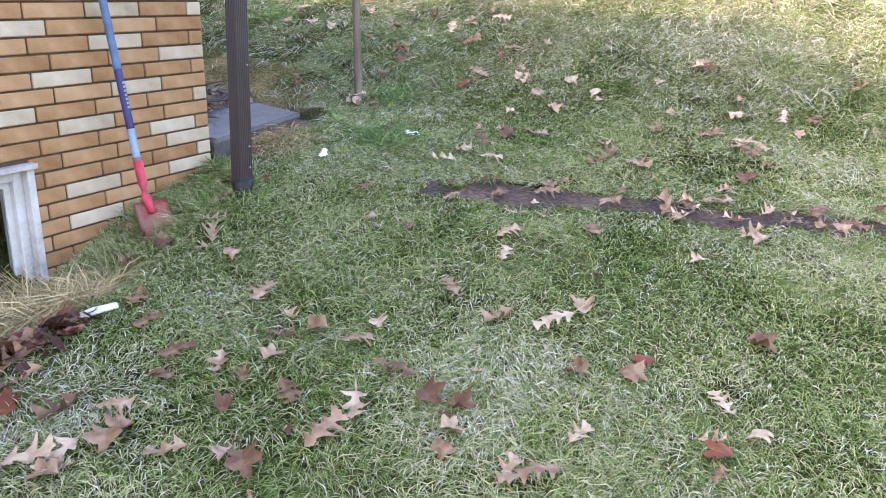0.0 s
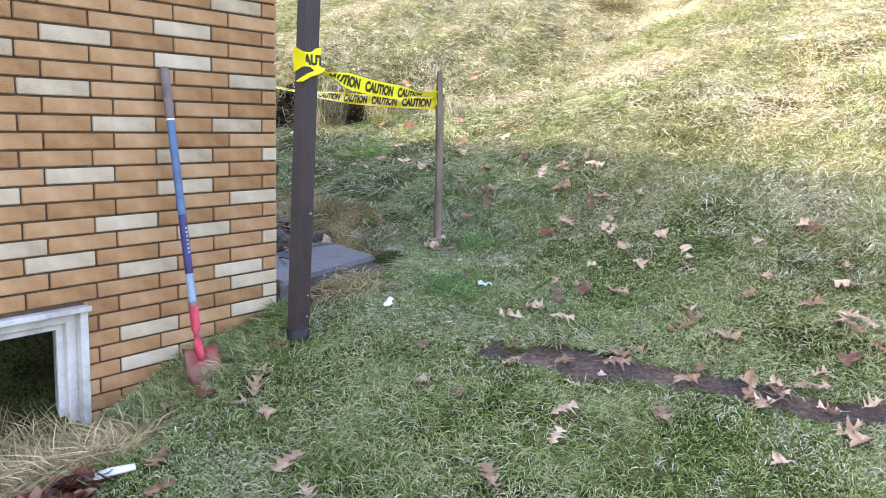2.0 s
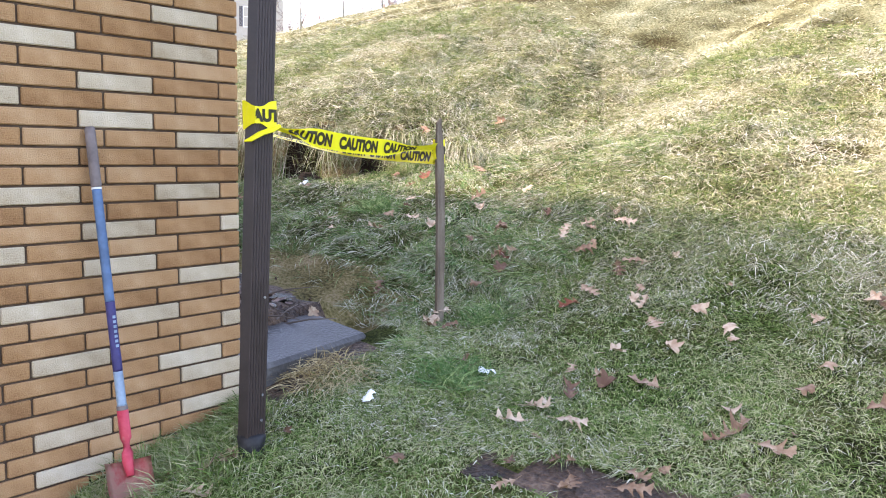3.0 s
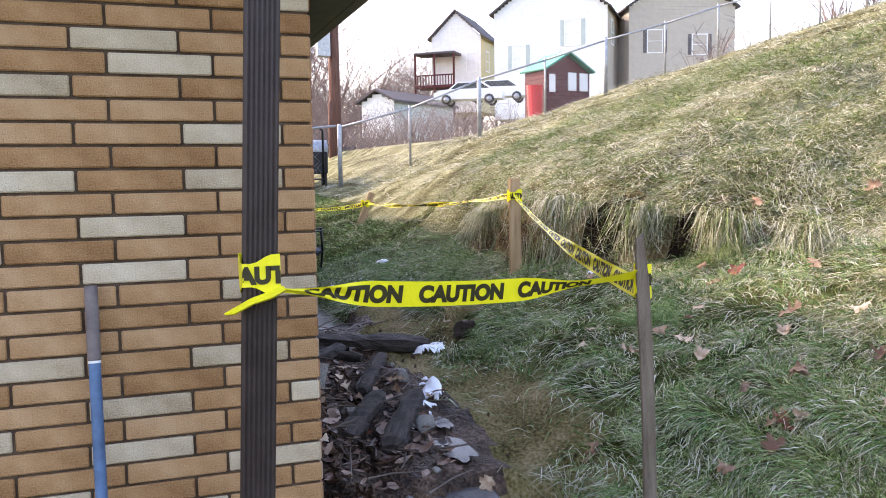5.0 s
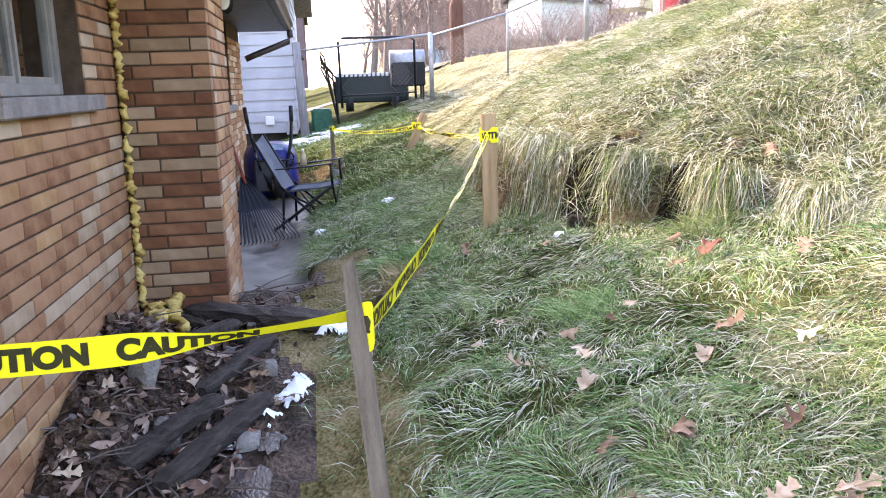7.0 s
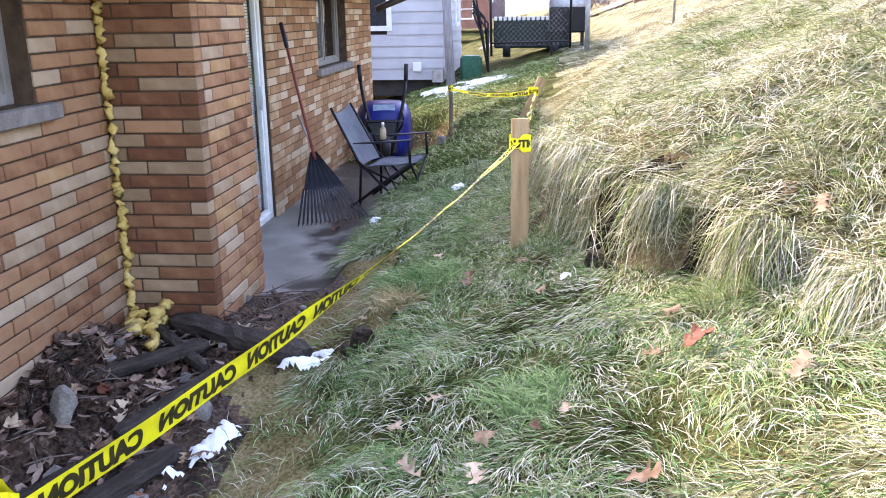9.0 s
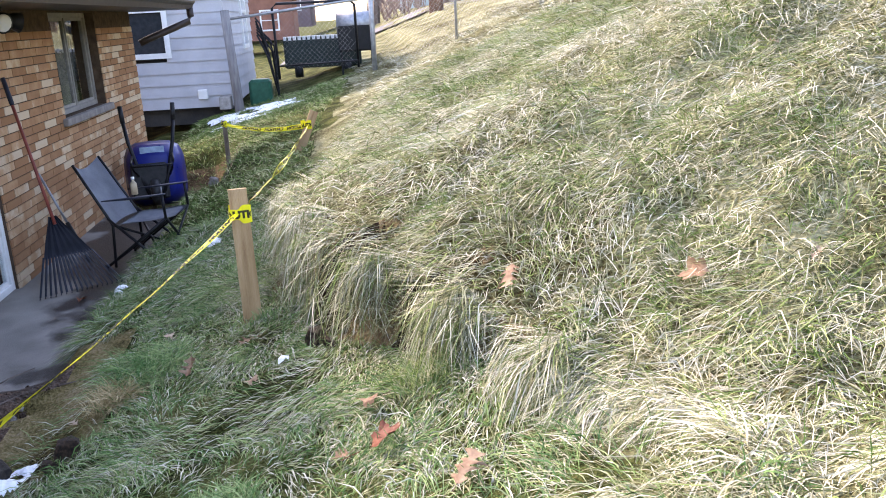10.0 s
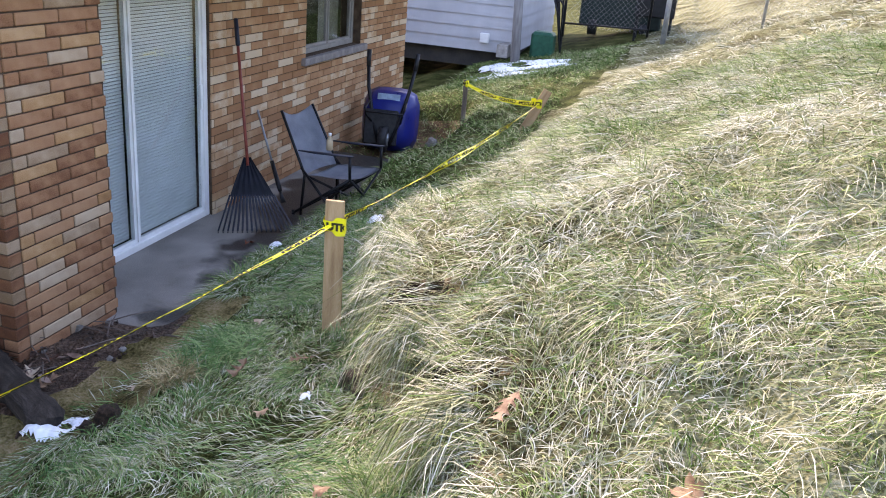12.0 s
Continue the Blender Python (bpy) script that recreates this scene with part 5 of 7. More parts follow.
def wheelbarrow():
    thing = base("wheelbarrow", pose(-11.42, 3.88, 0.79, 0, 0, 10) @ pose(0, 0, 0, 0, -12, 0) @ Matrix.Diagonal((0.95, 1.0, 0.80, 1)), "blue plastic wheelbarrow stood on its nose against the wall", "wheelbarrow")
    bm = bmesh.new()
    rows = []
    # tray on end: open towards -x, rim at x=-0.14, floor at x=0.14; runs up along z
    for x, k in ((-0.16, 1.0), (-0.15, 1.03), (-0.02, 0.92), (0.12, 0.74), (0.155, 0.62)):
        row = []
        for j in range(24):
            a = 2 * math.pi * j / 24
            c, s = math.cos(a), math.sin(a)
            q = (abs(c) ** 4 + abs(s) ** 4) ** -0.25
            row.append(bm.verts.new((x, 0.325 * k * c * q, 0.46 + 0.46 * k * s * q - (1 - k) * 0.10)))
        rows.append(row)
    for p, q in zip(rows, rows[1:]):
        for j in range(24):
            bm.faces.new((p[j], p[(j + 1) % 24], q[(j + 1) % 24], q[j]))
    bm.faces.new(rows[-1])
    bmesh.ops.recalc_face_normals(bm, faces=bm.faces)
    bmesh.ops.solidify(bm, geom=bm.faces[:], thickness=0.006)
    tray = part("tray", bm, M_BARROW, thing, "deep blue moulded tray", True)
    bm = bmesh.new()
    box(bm, 0.10, 0.104, -0.13, 0.13, 0.74, 0.83, 0.003)
    bmesh.ops.transform(bm, matrix=Matrix.Translation((0.03, 0, 0.0)), verts=bm.verts)
    part("sticker", bm, M_SKYB, tray, "pale worn sticker")
    for sy in (-1, 1):
        bm = bmesh.new()
        tube(bm, [(0.24, sy * 0.06, 0.10), (0.19, sy * 0.15, 0.45), (0.17, sy * 0.235, 0.90), (0.10, sy * 0.27, 1.22)], 0.021, 10)
        part("handle", bm, M_BLACKM, thing, "black tube handle", True)
        bm = bmesh.new()
        tube(bm, [(0.105, sy * 0.267, 1.18), (0.08, sy * 0.28, 1.42)], 0.026, 10)
        part("grip", bm, M_BLACKP, thing, "black rubber grip", True)
        bm = bmesh.new()
        tube(bm, [(0.17, sy * 0.21, 0.72), (0.36, sy * 0.22, 0.60), (0.37, sy * 0.20, 0.50), (0.19, sy * 0.16, 0.42)], 0.014, 8)
        part("leg", bm, M_BLACKM, thing, "", True)
    bm = bmesh.new()
    tube(bm, [(0.365, -0.21, 0.55), (0.365, 0.21, 0.55)], 0.012, 8)
    part("stretcher", bm, M_BLACKM, thing, "", True)
    # black panel added in place of the dark shade on the tray's underside
    bm = bmesh.new()
    box(bm, 0.165, 0.215, -0.25, 0.14, 0.10, 0.60, 0.02)
    part("support_plate", bm, M_BLACKP, thing, "black panel added for the shaded tray underside")
    bm = bmesh.new()
    tube(bm, [(0.27, -0.05, 0.19), (0.27, -0.035, 0.19), (0.27, 0.035, 0.19), (0.27, 0.05, 0.19)], [0.13, 0.18, 0.18, 0.13], 20)
    wheel = part("tyre", bm, M_BLACKP, thing, "black rubber tyre", True)
    bm = bmesh.new()
    tube(bm, [(0.27, -0.055, 0.19), (0.27, 0.055, 0.19)], 0.09, 16)
    part("rim", bm, M_GALV, wheel, "grey rim", True)


wheelbarrow()


def short_tool():
    bm = bmesh.new()
    p, q = Vector((-8.93, 3.82, 0.86)), Vector((-9.10, 3.47, 1.62))
    d = q - p
    tube(bm, [p + d * 0.42, q], 0.010, 8)
    thing = tagged(finish("snow_brush", bm, M_GALV, smooth=True), "grey snow brush with black grip leaning on brick", "brush")
    bm = bmesh.new()
    tube(bm, [p + d * 0.12, p + d * 0.16, p + d * 0.45], [0.016, 0.021, 0.018], 10)
    part("grip", bm, M_BLACKP, thing, "black foam grip", True)
    bm = bmesh.new()
    tube(bm, [p, p + d * 0.12], [0.03, 0.012], 8, 0.4)
    part("head", bm, M_BLACKP, thing, "dark brush head", True)


short_tool()


# ------------------------------------------------------------------ floodlight under the eave, vent cable
def floodlight():
    thing = base("floodlight", pose(-8.30, 3.66, 2.945), "twin black floodlight with clear lamps under the eave", "lamp")
    bm = bmesh.new()
    tube(bm, [(0, 0, 0), (0, 0, -0.03)], 0.055, 14)
    part("base_plate", bm, M_BLACKM, thing, "", True)
    for sx in (-1, 1):
        bm = bmesh.new()
        a, b = Vector((sx * 0.03, 0, -0.03)), Vector((sx * 0.12, 0.06, -0.10))
        dd = Vector((0.55 if sx > 0 else -0.75, 0.75, -0.25)).normalized()
        tube(bm, [a, b], 0.014, 8)
        tube(bm, [b - dd * 0.06, b - dd * 0.02, b + dd * 0.06], [0.03, 0.05, 0.075], 14)
        head = part("lamp_head", bm, M_BLACKM, thing, "black lamp head", True)
        bm = bmesh.new()
        tube(bm, [b + dd * 0.055, b + dd * 0.068], [0.068, 0.055], 14)
        part("lens", bm, M_SIDW, head, "ribbed clear lens", True)


floodlight()


# ------------------------------------------------------------------ spray foam in the inner corner
def foam_run():
    rng = random.Random(9)
    bm = bmesh.new()
    pts, rs = [], []
    z = 0.98
    while z < 2.95:
        pts.append((-5.635 + rng.uniform(-0.010, 0.016), 3.452 + rng.uniform(-0.008, 0.014), z))
        rs.append(rng.uniform(0.012, 0.030))
        z += rng.uniform(0.012, 0.024)
    tube(bm, pts, rs, 9)
    thing = tagged(finish("spray_foam", bm, M_FOAM, smooth=True), "lumpy yellow expanding foam filling the brick corner", "foam")
    bm = bmesh.new()
    for i in range(34):
        c = Vector((-5.48 + rng.gauss(0, 0.09), 3.56 + rng.gauss(0, 0.05), 0.965 + rng.uniform(-0.03, 0.06)))
        bmesh.ops.create_icosphere(bm, subdivisions=2, radius=rng.uniform(0.012, 0.042), matrix=Matrix.Translation(c) @ Matrix.Diagonal((1.2, 1, 0.7, 1)))
    tube(bm, [(-5.42, 3.60, 0.97), (-5.35, 3.70, 0.97), (-5.27, 3.74, 0.96), (-5.22, 3.72, 0.95)], [0.025, 0.018, 0.02, 0.03], 8)
    for v in bm.verts:
        v.co += Vector((rng.uniform(-1, 1), rng.uniform(-1, 1), rng.uniform(-1, 1))) * 0.010
    tagged(finish("spray_foam", bm, M_FOAM, smooth=True), "fallen clump of yellow expanding foam on the mud", "foam")


foam_run()


# ------------------------------------------------------------------ rotten timbers, stones, debris, snow, puddle
def timber(p, q, w, t, label, seed, roll=0):
    rng = random.Random(seed)
    p, q = Vector(p), Vector(q)
    ln = (q - p).length
    bm = bmesh.new()
    rows = []
    n = 14
    for i in range(n + 1):
        s = i / n
        k = 1 if 0.03 < s < 0.97 else rng.uniform(0.6, 0.9)
        row = []
        for j in range(10):
            a = 2 * math.pi * j / 10
            c, sn = math.cos(a), math.sin(a)
            qq = (abs(c) ** 3 + abs(sn) ** 3) ** (-1 / 3)
            row.append(bm.verts.new((s * ln, w / 2 * c * qq * k * rng.uniform(0.8, 1.08), t / 2 * sn * qq * k * rng.uniform(0.75, 1.1))))
        rows.append(row)
    for a, b in zip(rows, rows[1:]):
        for j in range(10):
            bm.faces.new((a[j], a[(j + 1) % 10], b[(j + 1) % 10], b[j]))
    bm.faces.new(rows[0][::-1])
    bm.faces.new(rows[-1])
    ob = finish("timber", bm, M_ROTWOOD)
    d = (q - p).normalized()
    ob.matrix_world = Matrix.Translation(p) @ d.to_track_quat("X", "Z").to_matrix().to_4x4() @ pose(0, 0, 0, roll)
    return tagged(ob, label, "timber", "rotten timbers")


timber((-5.60, 3.70, 0.955), (-5.20, 4.50, 0.945), 0.18, 0.11, "dark rotten beam lying across the mud", 1)
timber((-5.58, 3.55, 0.97), (-5.08, 4.05, 0.92), 0.06, 0.06, "thin broken stick on the mud heap", 6)
timber((-3.92, 3.68, 0.83), (-4.42, 3.97, 0.875), 0.11, 0.07, "black wet plank lying in the mud", 2)
timber((-3.80, 3.85, 0.80), (-4.44, 4.17, 0.855), 0.12, 0.075, "black split plank lying in the mud", 3)
timber((-4.50, 3.90, 0.88), (-5.05, 4.16, 0.93), 0.09, 0.06, "mossy rotten board on the mud heap", 4)
timber((-4.85, 3.62, 0.96), (-5.30, 3.98, 0.95), 0.09, 0.07, "rotten branch on the mud heap", 5)


def stone_mesh(seed, flat):
    rng = random.Random(seed)
    bm = bmesh.new()
    bmesh.ops.create_icosphere(bm, subdivisions=2, radius=1.0)
    for v in bm.verts:
        n = noise.noise(v.co * 1.3 + Vector((seed * 3.1, 0, 0)))
        v.co *= 1 + 0.55 * n
        v.co.z *= flat
        for ax in range(3):
            v.co[ax] = max(-0.62 - 0.1 * ax, min(0.66, v.co[ax]))
    me = bpy.data.meshes.new("stone")
    bm.to_mesh(me)
    bm.free()
    me.materials.append(M_STONE)
    return me


STONES = [stone_mesh(i, f) for i, f in enumerate((0.7, 0.45, 0.3, 0.8))]


def stone(x, y, r, k, label, tilt=(0, 0, 0), lift=0.3):
    ob = new("stone", STONES[k])
    ob.matrix_world = Matrix.Translation((x, y, gz(x, y) + lift * r)) @ pose(0, 0, 0, *tilt) @ Matrix.Diagonal((r, r * 0.8, r, 1))
    return tagged(ob, label, "stone", "stones in the mud")


stone(-4.22, 3.80, 0.10, 0, "pale grey stone among wet debris")
stone(-4.56, 3.66, 0.12, 2, "upright flat grey stone in the mud", (70, 0, 40), 0.7)
stone(-4.15, 4.12, 0.08, 1, "flat grey stone in wet mud")
stone(-4.72, 4.18, 0.055, 3, "pale rounded stone in wet mud")
stone(-10.95, 4.52, 0.13, 1, "flat edging stone at the terrace end")
stone(-11.15, 4.35, 0.15, 2, "flat edging stone at the terrace end")
stone(-10.75, 4.62, 0.09, 0, "rough edging stone at the terrace end")
CLODS = [me.copy() for me in STONES[:2]]
for me in CLODS:
    me.name = "clod"
    me.materials.clear()
    me.materials.append(M_MUD)
for x, y, r, k in ((-5.27, 4.76, 0.085, 0), (-5.20, 4.70, 0.055, 1), (-5.50, 5.86, 0.075, 0), (-5.42, 5.92, 0.05, 1)):
    ob = new("clod", CLODS[k])
    ob.matrix_world = Matrix.Translation((x, y, gz(x, y) + 0.35 * r)) @ pose(0, 0, 0, 20, 10, 100 * x) @ Matrix.Diagonal((r, r * 0.85, r * 1.1, 1))
    tagged(ob, "dark clod of earth and roots fallen in the grass", "clod", "fallen clods of earth")
rng = random.Random(44)
for i in range(34):
    stone(rng.uniform(-6.3, -3.25), rng.uniform(3.5, 4.35), rng.uniform(0.012, 0.038), rng.randrange(4), "small stone in wet mud", (rng.uniform(-30, 30), 0, rng.uniform(0, 360)))

# mud clods, leaf litter and dead roots of the heap: too many to count
rng = np.random.RandomState(5)
bm = bmesh.new()
for i in range(900):
    x, y = rng.uniform(-6.45, -3.35), 3.46 + abs(rng.normal(0, 0.36))
    if y > 4.55 or (x > -3.75 and y > 3.62 and rng.rand() < 0.8):
        continue
    r = rng.uniform(0.006, 0.026) * (1.3 if y < 3.9 else 0.7)
    m = Matrix.Translation((x, y, gz(x, y) + r * 0.2)) @ Euler(rng.uniform(0, 6, 3)).to_matrix().to_4x4() @ Matrix.Diagonal((rng.uniform(0.8, 2.2), 1, rng.uniform(0.4, 0.9), 1))
    vs = bmesh.ops.create_icosphere(bm, subdivisions=1, radius=r, matrix=m)["verts"]
    for v in vs:
        v.co += Vector(rng.uniform(-1, 1, 3)) * r * 0.3
tagged(finish("mud_clods", bm, M_MUD), "dark wet clods of mud beside the wall", "mud", kind="stuff")
M_LITTER = material("wet_leaf_litter", [(0.1, (0.030, 0.016, 0.011)), (0.35, (0.085, 0.045, 0.030)), (0.6, (0.17, 0.10, 0.072)), (0.9, (0.34, 0.24, 0.185))], 14, 0.5, 0.4, 60, random_amount=0.9, island=True, rough_var=0.2)
lv, lf = [], []
for i in range(1500):
    x, y = rng.uniform(-5.9, -3.2), 3.45 + abs(rng.normal(0, 0.40))
    if y > 4.18 or (x > -3.7 and y > 3.7 and rng.rand() < 0.6) or rng.rand() < 0.35:
        continue
    a, ln, wd = rng.uniform(0, 6.28), rng.uniform(0.018, 0.062), rng.uniform(0.010, 0.032)
    u, w = np.array([math.cos(a), math.sin(a), rng.uniform(-0.5, 0.5)]), np.array([-math.sin(a), math.cos(a), rng.uniform(-0.6, 0.6)])
    c = np.array([x, y, gz(x, y) + rng.uniform(0.006, 0.035)])
    k = len(lv)
    for du, dw in ((-1, 0.1), (-0.4, 0.9), (0.35, 0.8), (1, 0.0), (0.4, -0.9), (-0.3, -0.7), (0, 0)):
        lv.append(c + u * du * ln * rng.uniform(0.7, 1) + w * dw * wd * rng.uniform(0.6, 1) + np.array([0, 0, 0.010 * (du * du + dw * dw)]))
    lf += [(k + j, k + (j + 1) % 6, k + 6) for j in range(6)]
tagged(new("leaf_litter", mesh_from("leaf_litter", np.array(lv), np.array(lf), [M_LITTER])), "wet brown leaf litter over the mud heap", "litter", kind="stuff")
lv, lf = [], []
for i in range(210):
    q = rng.rand()
    x, y = -2.66 + 0.30 * q + rng.normal(0, 0.05), 1.42 + 0.40 * q + rng.normal(0, 0.07)
    a, ln, wd = rng.uniform(0, 6.28), rng.uniform(0.02, 0.06), rng.uniform(0.012, 0.035)
    u, w = np.array([math.cos(a), math.sin(a), rng.uniform(-0.5, 0.5)]), np.array([-math.sin(a), math.cos(a), rng.uniform(-0.6, 0.6)])
    c = np.array([x, y, gz(x, y) + rng.uniform(0.012, 0.045)])
    k = len(lv)
    for du, dw in ((-1, 0.1), (-0.4, 0.9), (0.35, 0.8), (1, 0.0), (0.4, -0.9), (-0.3, -0.7), (0, 0)):
        lv.append(c + u * du * ln * rng.uniform(0.7, 1) + w * dw * wd * rng.uniform(0.6, 1) + np.array([0, 0, 0.010 * (du * du + dw * dw)]))
    lf += [(k + j, k + (j + 1) % 6, k + 6) for j in range(6)]
M_REDLITTER = material("wet_red_leaf_litter", [(0.1, (0.020, 0.010, 0.008)), (0.4, (0.075, 0.028, 0.018)), (0.7, (0.16, 0.060, 0.036)), (0.95, (0.26, 0.15, 0.10))], 14, 0.45, 0.4, 60, random_amount=0.8, island=True, rough_var=0.2)
tagged(new("leaf_litter", mesh_from("leaf_litter", np.array(lv), np.array(lf), [M_REDLITTER])), "drift of wet red-brown leaves beside the dry grass", "litter", kind="stuff")
bm = bmesh.new()
for i in range(150):
    x, y = rng.uniform(-6.3, -3.3), 3.5 + abs(rng.normal(0, 0.38))
    if y > 4.6:
        continue
    a, ln = rng.uniform(0, 6.28), rng.uniform(0.06, 0.32)
    z = gz(x, y) + 0.012
    d = Vector((math.cos(a), math.sin(a), rng.uniform(-0.05, 0.25)))
    tube(bm, [Vector((x, y, z)), Vector((x, y, z + 0.01)) + d * ln * 0.5, Vector((x, y, z)) + d * ln], [0.005, 0.004, 0.002], 4)
tagged(finish("twigs", bm, M_BARK), "dead twigs and roots scattered over the mud", "twigs", kind="stuff")


def snow_patch(cx, cy, rx, ry, seed, label, turn=0.0, cell=0.012):
    """A thin ragged patch of melting snow: thick in the middle, frayed and holed towards its rim."""
    c, d = math.cos(radians(turn)), math.sin(radians(turn))
    u, v = np.arange(-1.7 * rx, 1.7 * rx, cell), np.arange(-1.7 * ry, 1.7 * ry, cell)
    uu, vv = np.meshgrid(u, v, indexing="ij")
    xx, yy = cx + uu * c - vv * d, cy + uu * d + vv * c
    f = 0.9 / min(rx, ry)
    h = 0.62 - 0.55 * ((uu / rx) ** 2 + (vv / ry) ** 2) + 1.3 * (vnoise(xx * f, yy * f, seed) - 0.5) + 0.7 * (vnoise(xx * f * 3, yy * f * 3, seed + 1) - 0.5)
    zz = ground(xx, yy) + 0.012 + np.clip(h, -0.1, 0.8) * 0.045
    a = np.arange(h.size).reshape(h.shape)
    q = np.stack([a[:-1, :-1], a[1:, :-1], a[1:, 1:], a[:-1, 1:]], -1).reshape(-1, 4)
    q = q[(h.ravel()[q] > 0.0).all(1)]
    me = mesh_from("snow_patch", np.stack([xx, yy, zz], -1).reshape(-1, 3), q, [M_SNOW])
    me.shade_smooth()
    return tagged(new("snow_patch", me), label, "snow", kind="stuff")


for k, (x, y) in enumerate(((-16.5, 4.0), (-15.9, 4.3), (-15.5, 4.05), (-16.6, 4.7), (-16.0, 4.85), (-15.3, 4.5))):
    snow_patch(x, y, 0.42, 0.22, 30 + k, "melting snow patch in the grass by the fence post", 20 * k, 0.03)
snow_patch(-4.50, 4.27, 0.27, 0.05, 2, "strip of old snow on the mud", -20)
snow_patch(-4.16, 4.06, 0.05, 0.035, 12, "crumb of old snow on the mud")
snow_patch(-5.18, 4.50, 0.15, 0.08, 3, "strip of old snow beside the rotten beam", -30)
snow_patch(-2.60, 3.70, 0.06, 0.03, 4, "few crumbs of old snow in the grass", 100)
snow_patch(-2.36, 4.22, 0.05, 0.035, 5, "few crumbs of old snow in the grass")
snow_patch(-5.35, 5.72, 0.06, 0.03, 6, "crumb of old snow under the bank")
snow_patch(-4.35, 5.72, 0.045, 0.025, 9, "crumb of old snow in the grass")
snow_patch(-7.6, 4.42, 0.08, 0.05, 7, "crumb of old snow at the terrace edge")
snow_patch(-8.1, 5.0, 0.09, 0.05, 8, "crumb of old snow in the grass")


def puddle(cx, cy, rx, ry, seed, label, lift):
    rs = np.random.RandomState(seed)
    bm = bmesh.new()
    z = gz(cx, cy) + lift
    vs = []
    for k in range(90):
        a = 2 * math.pi * k / 90
        q = 0.50 + 0.75 * float(vnoise(np.array(9 + math.cos(a) * 1.9), np.array(9 + math.sin(a) * 1.9), seed))
        vs.append(bm.verts.new((cx + rx * q * math.cos(a), cy + ry * q * math.sin(a), z)))
    bm.faces.new(vs)
    return tagged(finish("puddle", bm, M_WATER), label, "water", kind="structure")


puddle(-3.82, 4.15, 0.22, 0.075, 3, "shallow muddy puddle reflecting the sky", 0.022)
puddle(-4.12, 4.20, 0.12, 0.04, 6, "thin water lying in the mud", 0.02)
puddle(-6.5, 4.12, 0.10, 0.2, 5, "thin film of water on the mud", 0.02)

# pale broken pipe piece by the dry grass
bm = bmesh.new()
tube(bm, [(-2.42, 1.90, gz(-2.42, 1.90) + 0.02), (-2.38, 1.97, gz(-2.38, 1.97) + 0.025), (-2.34, 2.04, gz(-2.34, 2.04) + 0.02)], [0.02, 0.022, 0.018], 9, 0.6)
tagged(finish("pipe_piece", bm, M_SIDW, smooth=True), "short broken piece of white plastic pipe in the grass", "pipe")


# ------------------------------------------------------------------ fallen leaves
def leaf_mesh(seed, mat, kind="oak", curl=10.0):
    """A dry leaf with its stalk, about 0.12 long: a narrow oak leaf with pointed lobes, or a broad crumpled maple leaf."""
    rng = random.Random(seed)
    ph = rng.uniform(0, 9)
    bend, twist = rng.uniform(-3.5, 3.5), rng.uniform(-7, 7)

    def lift(x, y):
        return curl * x * x + twist * x * y + bend * y * y + 0.005 * math.sin(70 * y + ph) + 0.004 * math.sin(95 * x + 2 * ph)
    bm = bmesh.new()
    rows = []
    if kind == "oak":
        n, pairs = 28, rng.choice((3, 4))
        for side in (-1, 1):
            rib, half, rim = [], [], []
            lobe_size = [rng.uniform(0.65, 1.2) for _ in range(5)]
            for k in range(n + 1):
                t = k / n
                q = t * pairs + (0.1 if side > 0 else 0.0)
                lobe = (0.5 - 0.5 * math.cos(2 * math.pi * q)) ** 1.4
                env = 0.040 * math.sin(math.pi * min(1, 0.12 + 0.80 * t)) ** 0.8
                w = max(0.0012, env * (0.22 + 0.80 * lobe * lobe_size[int(q) % 5]) * rng.uniform(0.85, 1.15)) * (1 if t < 0.97 else 0.25)
                y = -0.060 + 0.120 * t
                yt = y + 0.55 * (w - 0.2 * env)
                rib.append((0.0, y))
                half.append((side * w * 0.5, y + (yt - y) * 0.5))
                rim.append((side * w, yt))
            rows.append((rib, half, rim, side))
    else:
        n = 20
        for side in (-1, 1):
            rib, half, rim = [], [], []
            for k in range(n + 1):
                t = k / n
                a = math.pi * (1 - 0.92 * t) - math.pi / 2
                r = 0.048 * (0.55 + 0.45 * abs(math.cos(2.6 * math.pi * (1 - t) * 0.96)) ** 1.2) * (0.72 + 0.28 * t) * rng.uniform(0.86, 1.1)
                a = math.pi / 2 + (1 - t) * 2.75
                rib.append((0.0, -0.030 + 0.062 * t))
                px, py = side * abs(math.cos(a)) * r if math.cos(a) < 0 else 0.0, math.sin(a) * r + 0.010
                half.append((px * 0.55, (py + rib[-1][1]) * 0.5))
                rim.append((px, py))
            rows.append((rib, half, rim, side))
    for rib, half, rim, side in rows:
        v = [[bm.verts.new((x, y, lift(x, y))) for x, y in line] for line in (rib, half, rim)]
        for a, b in ((0, 1), (1, 2)):
            for k in range(n):
                bm.faces.new((v[a][k], v[b][k], v[b][k + 1], v[a][k + 1]) if side > 0 else (v[a][k], v[a][k + 1], v[b][k + 1], v[b][k]))
    bmesh.ops.remove_doubles(bm, verts=bm.verts, dist=2e-5)
    tube(bm, [(0, -0.052, lift(0, -0.052)), (0.002, -0.075, lift(0, -0.06) + 0.003), (0.007, -0.095, lift(0, -0.06) + 0.008)], 0.0011, 4)
    low = min(v.co.z for v in bm.verts)
    for v in bm.verts:
        v.co.z -= low * 0.6
    me = bpy.data.meshes.new("leaf")
    bm.to_mesh(me)
    bm.free()
    me.materials.append(mat)
    return me


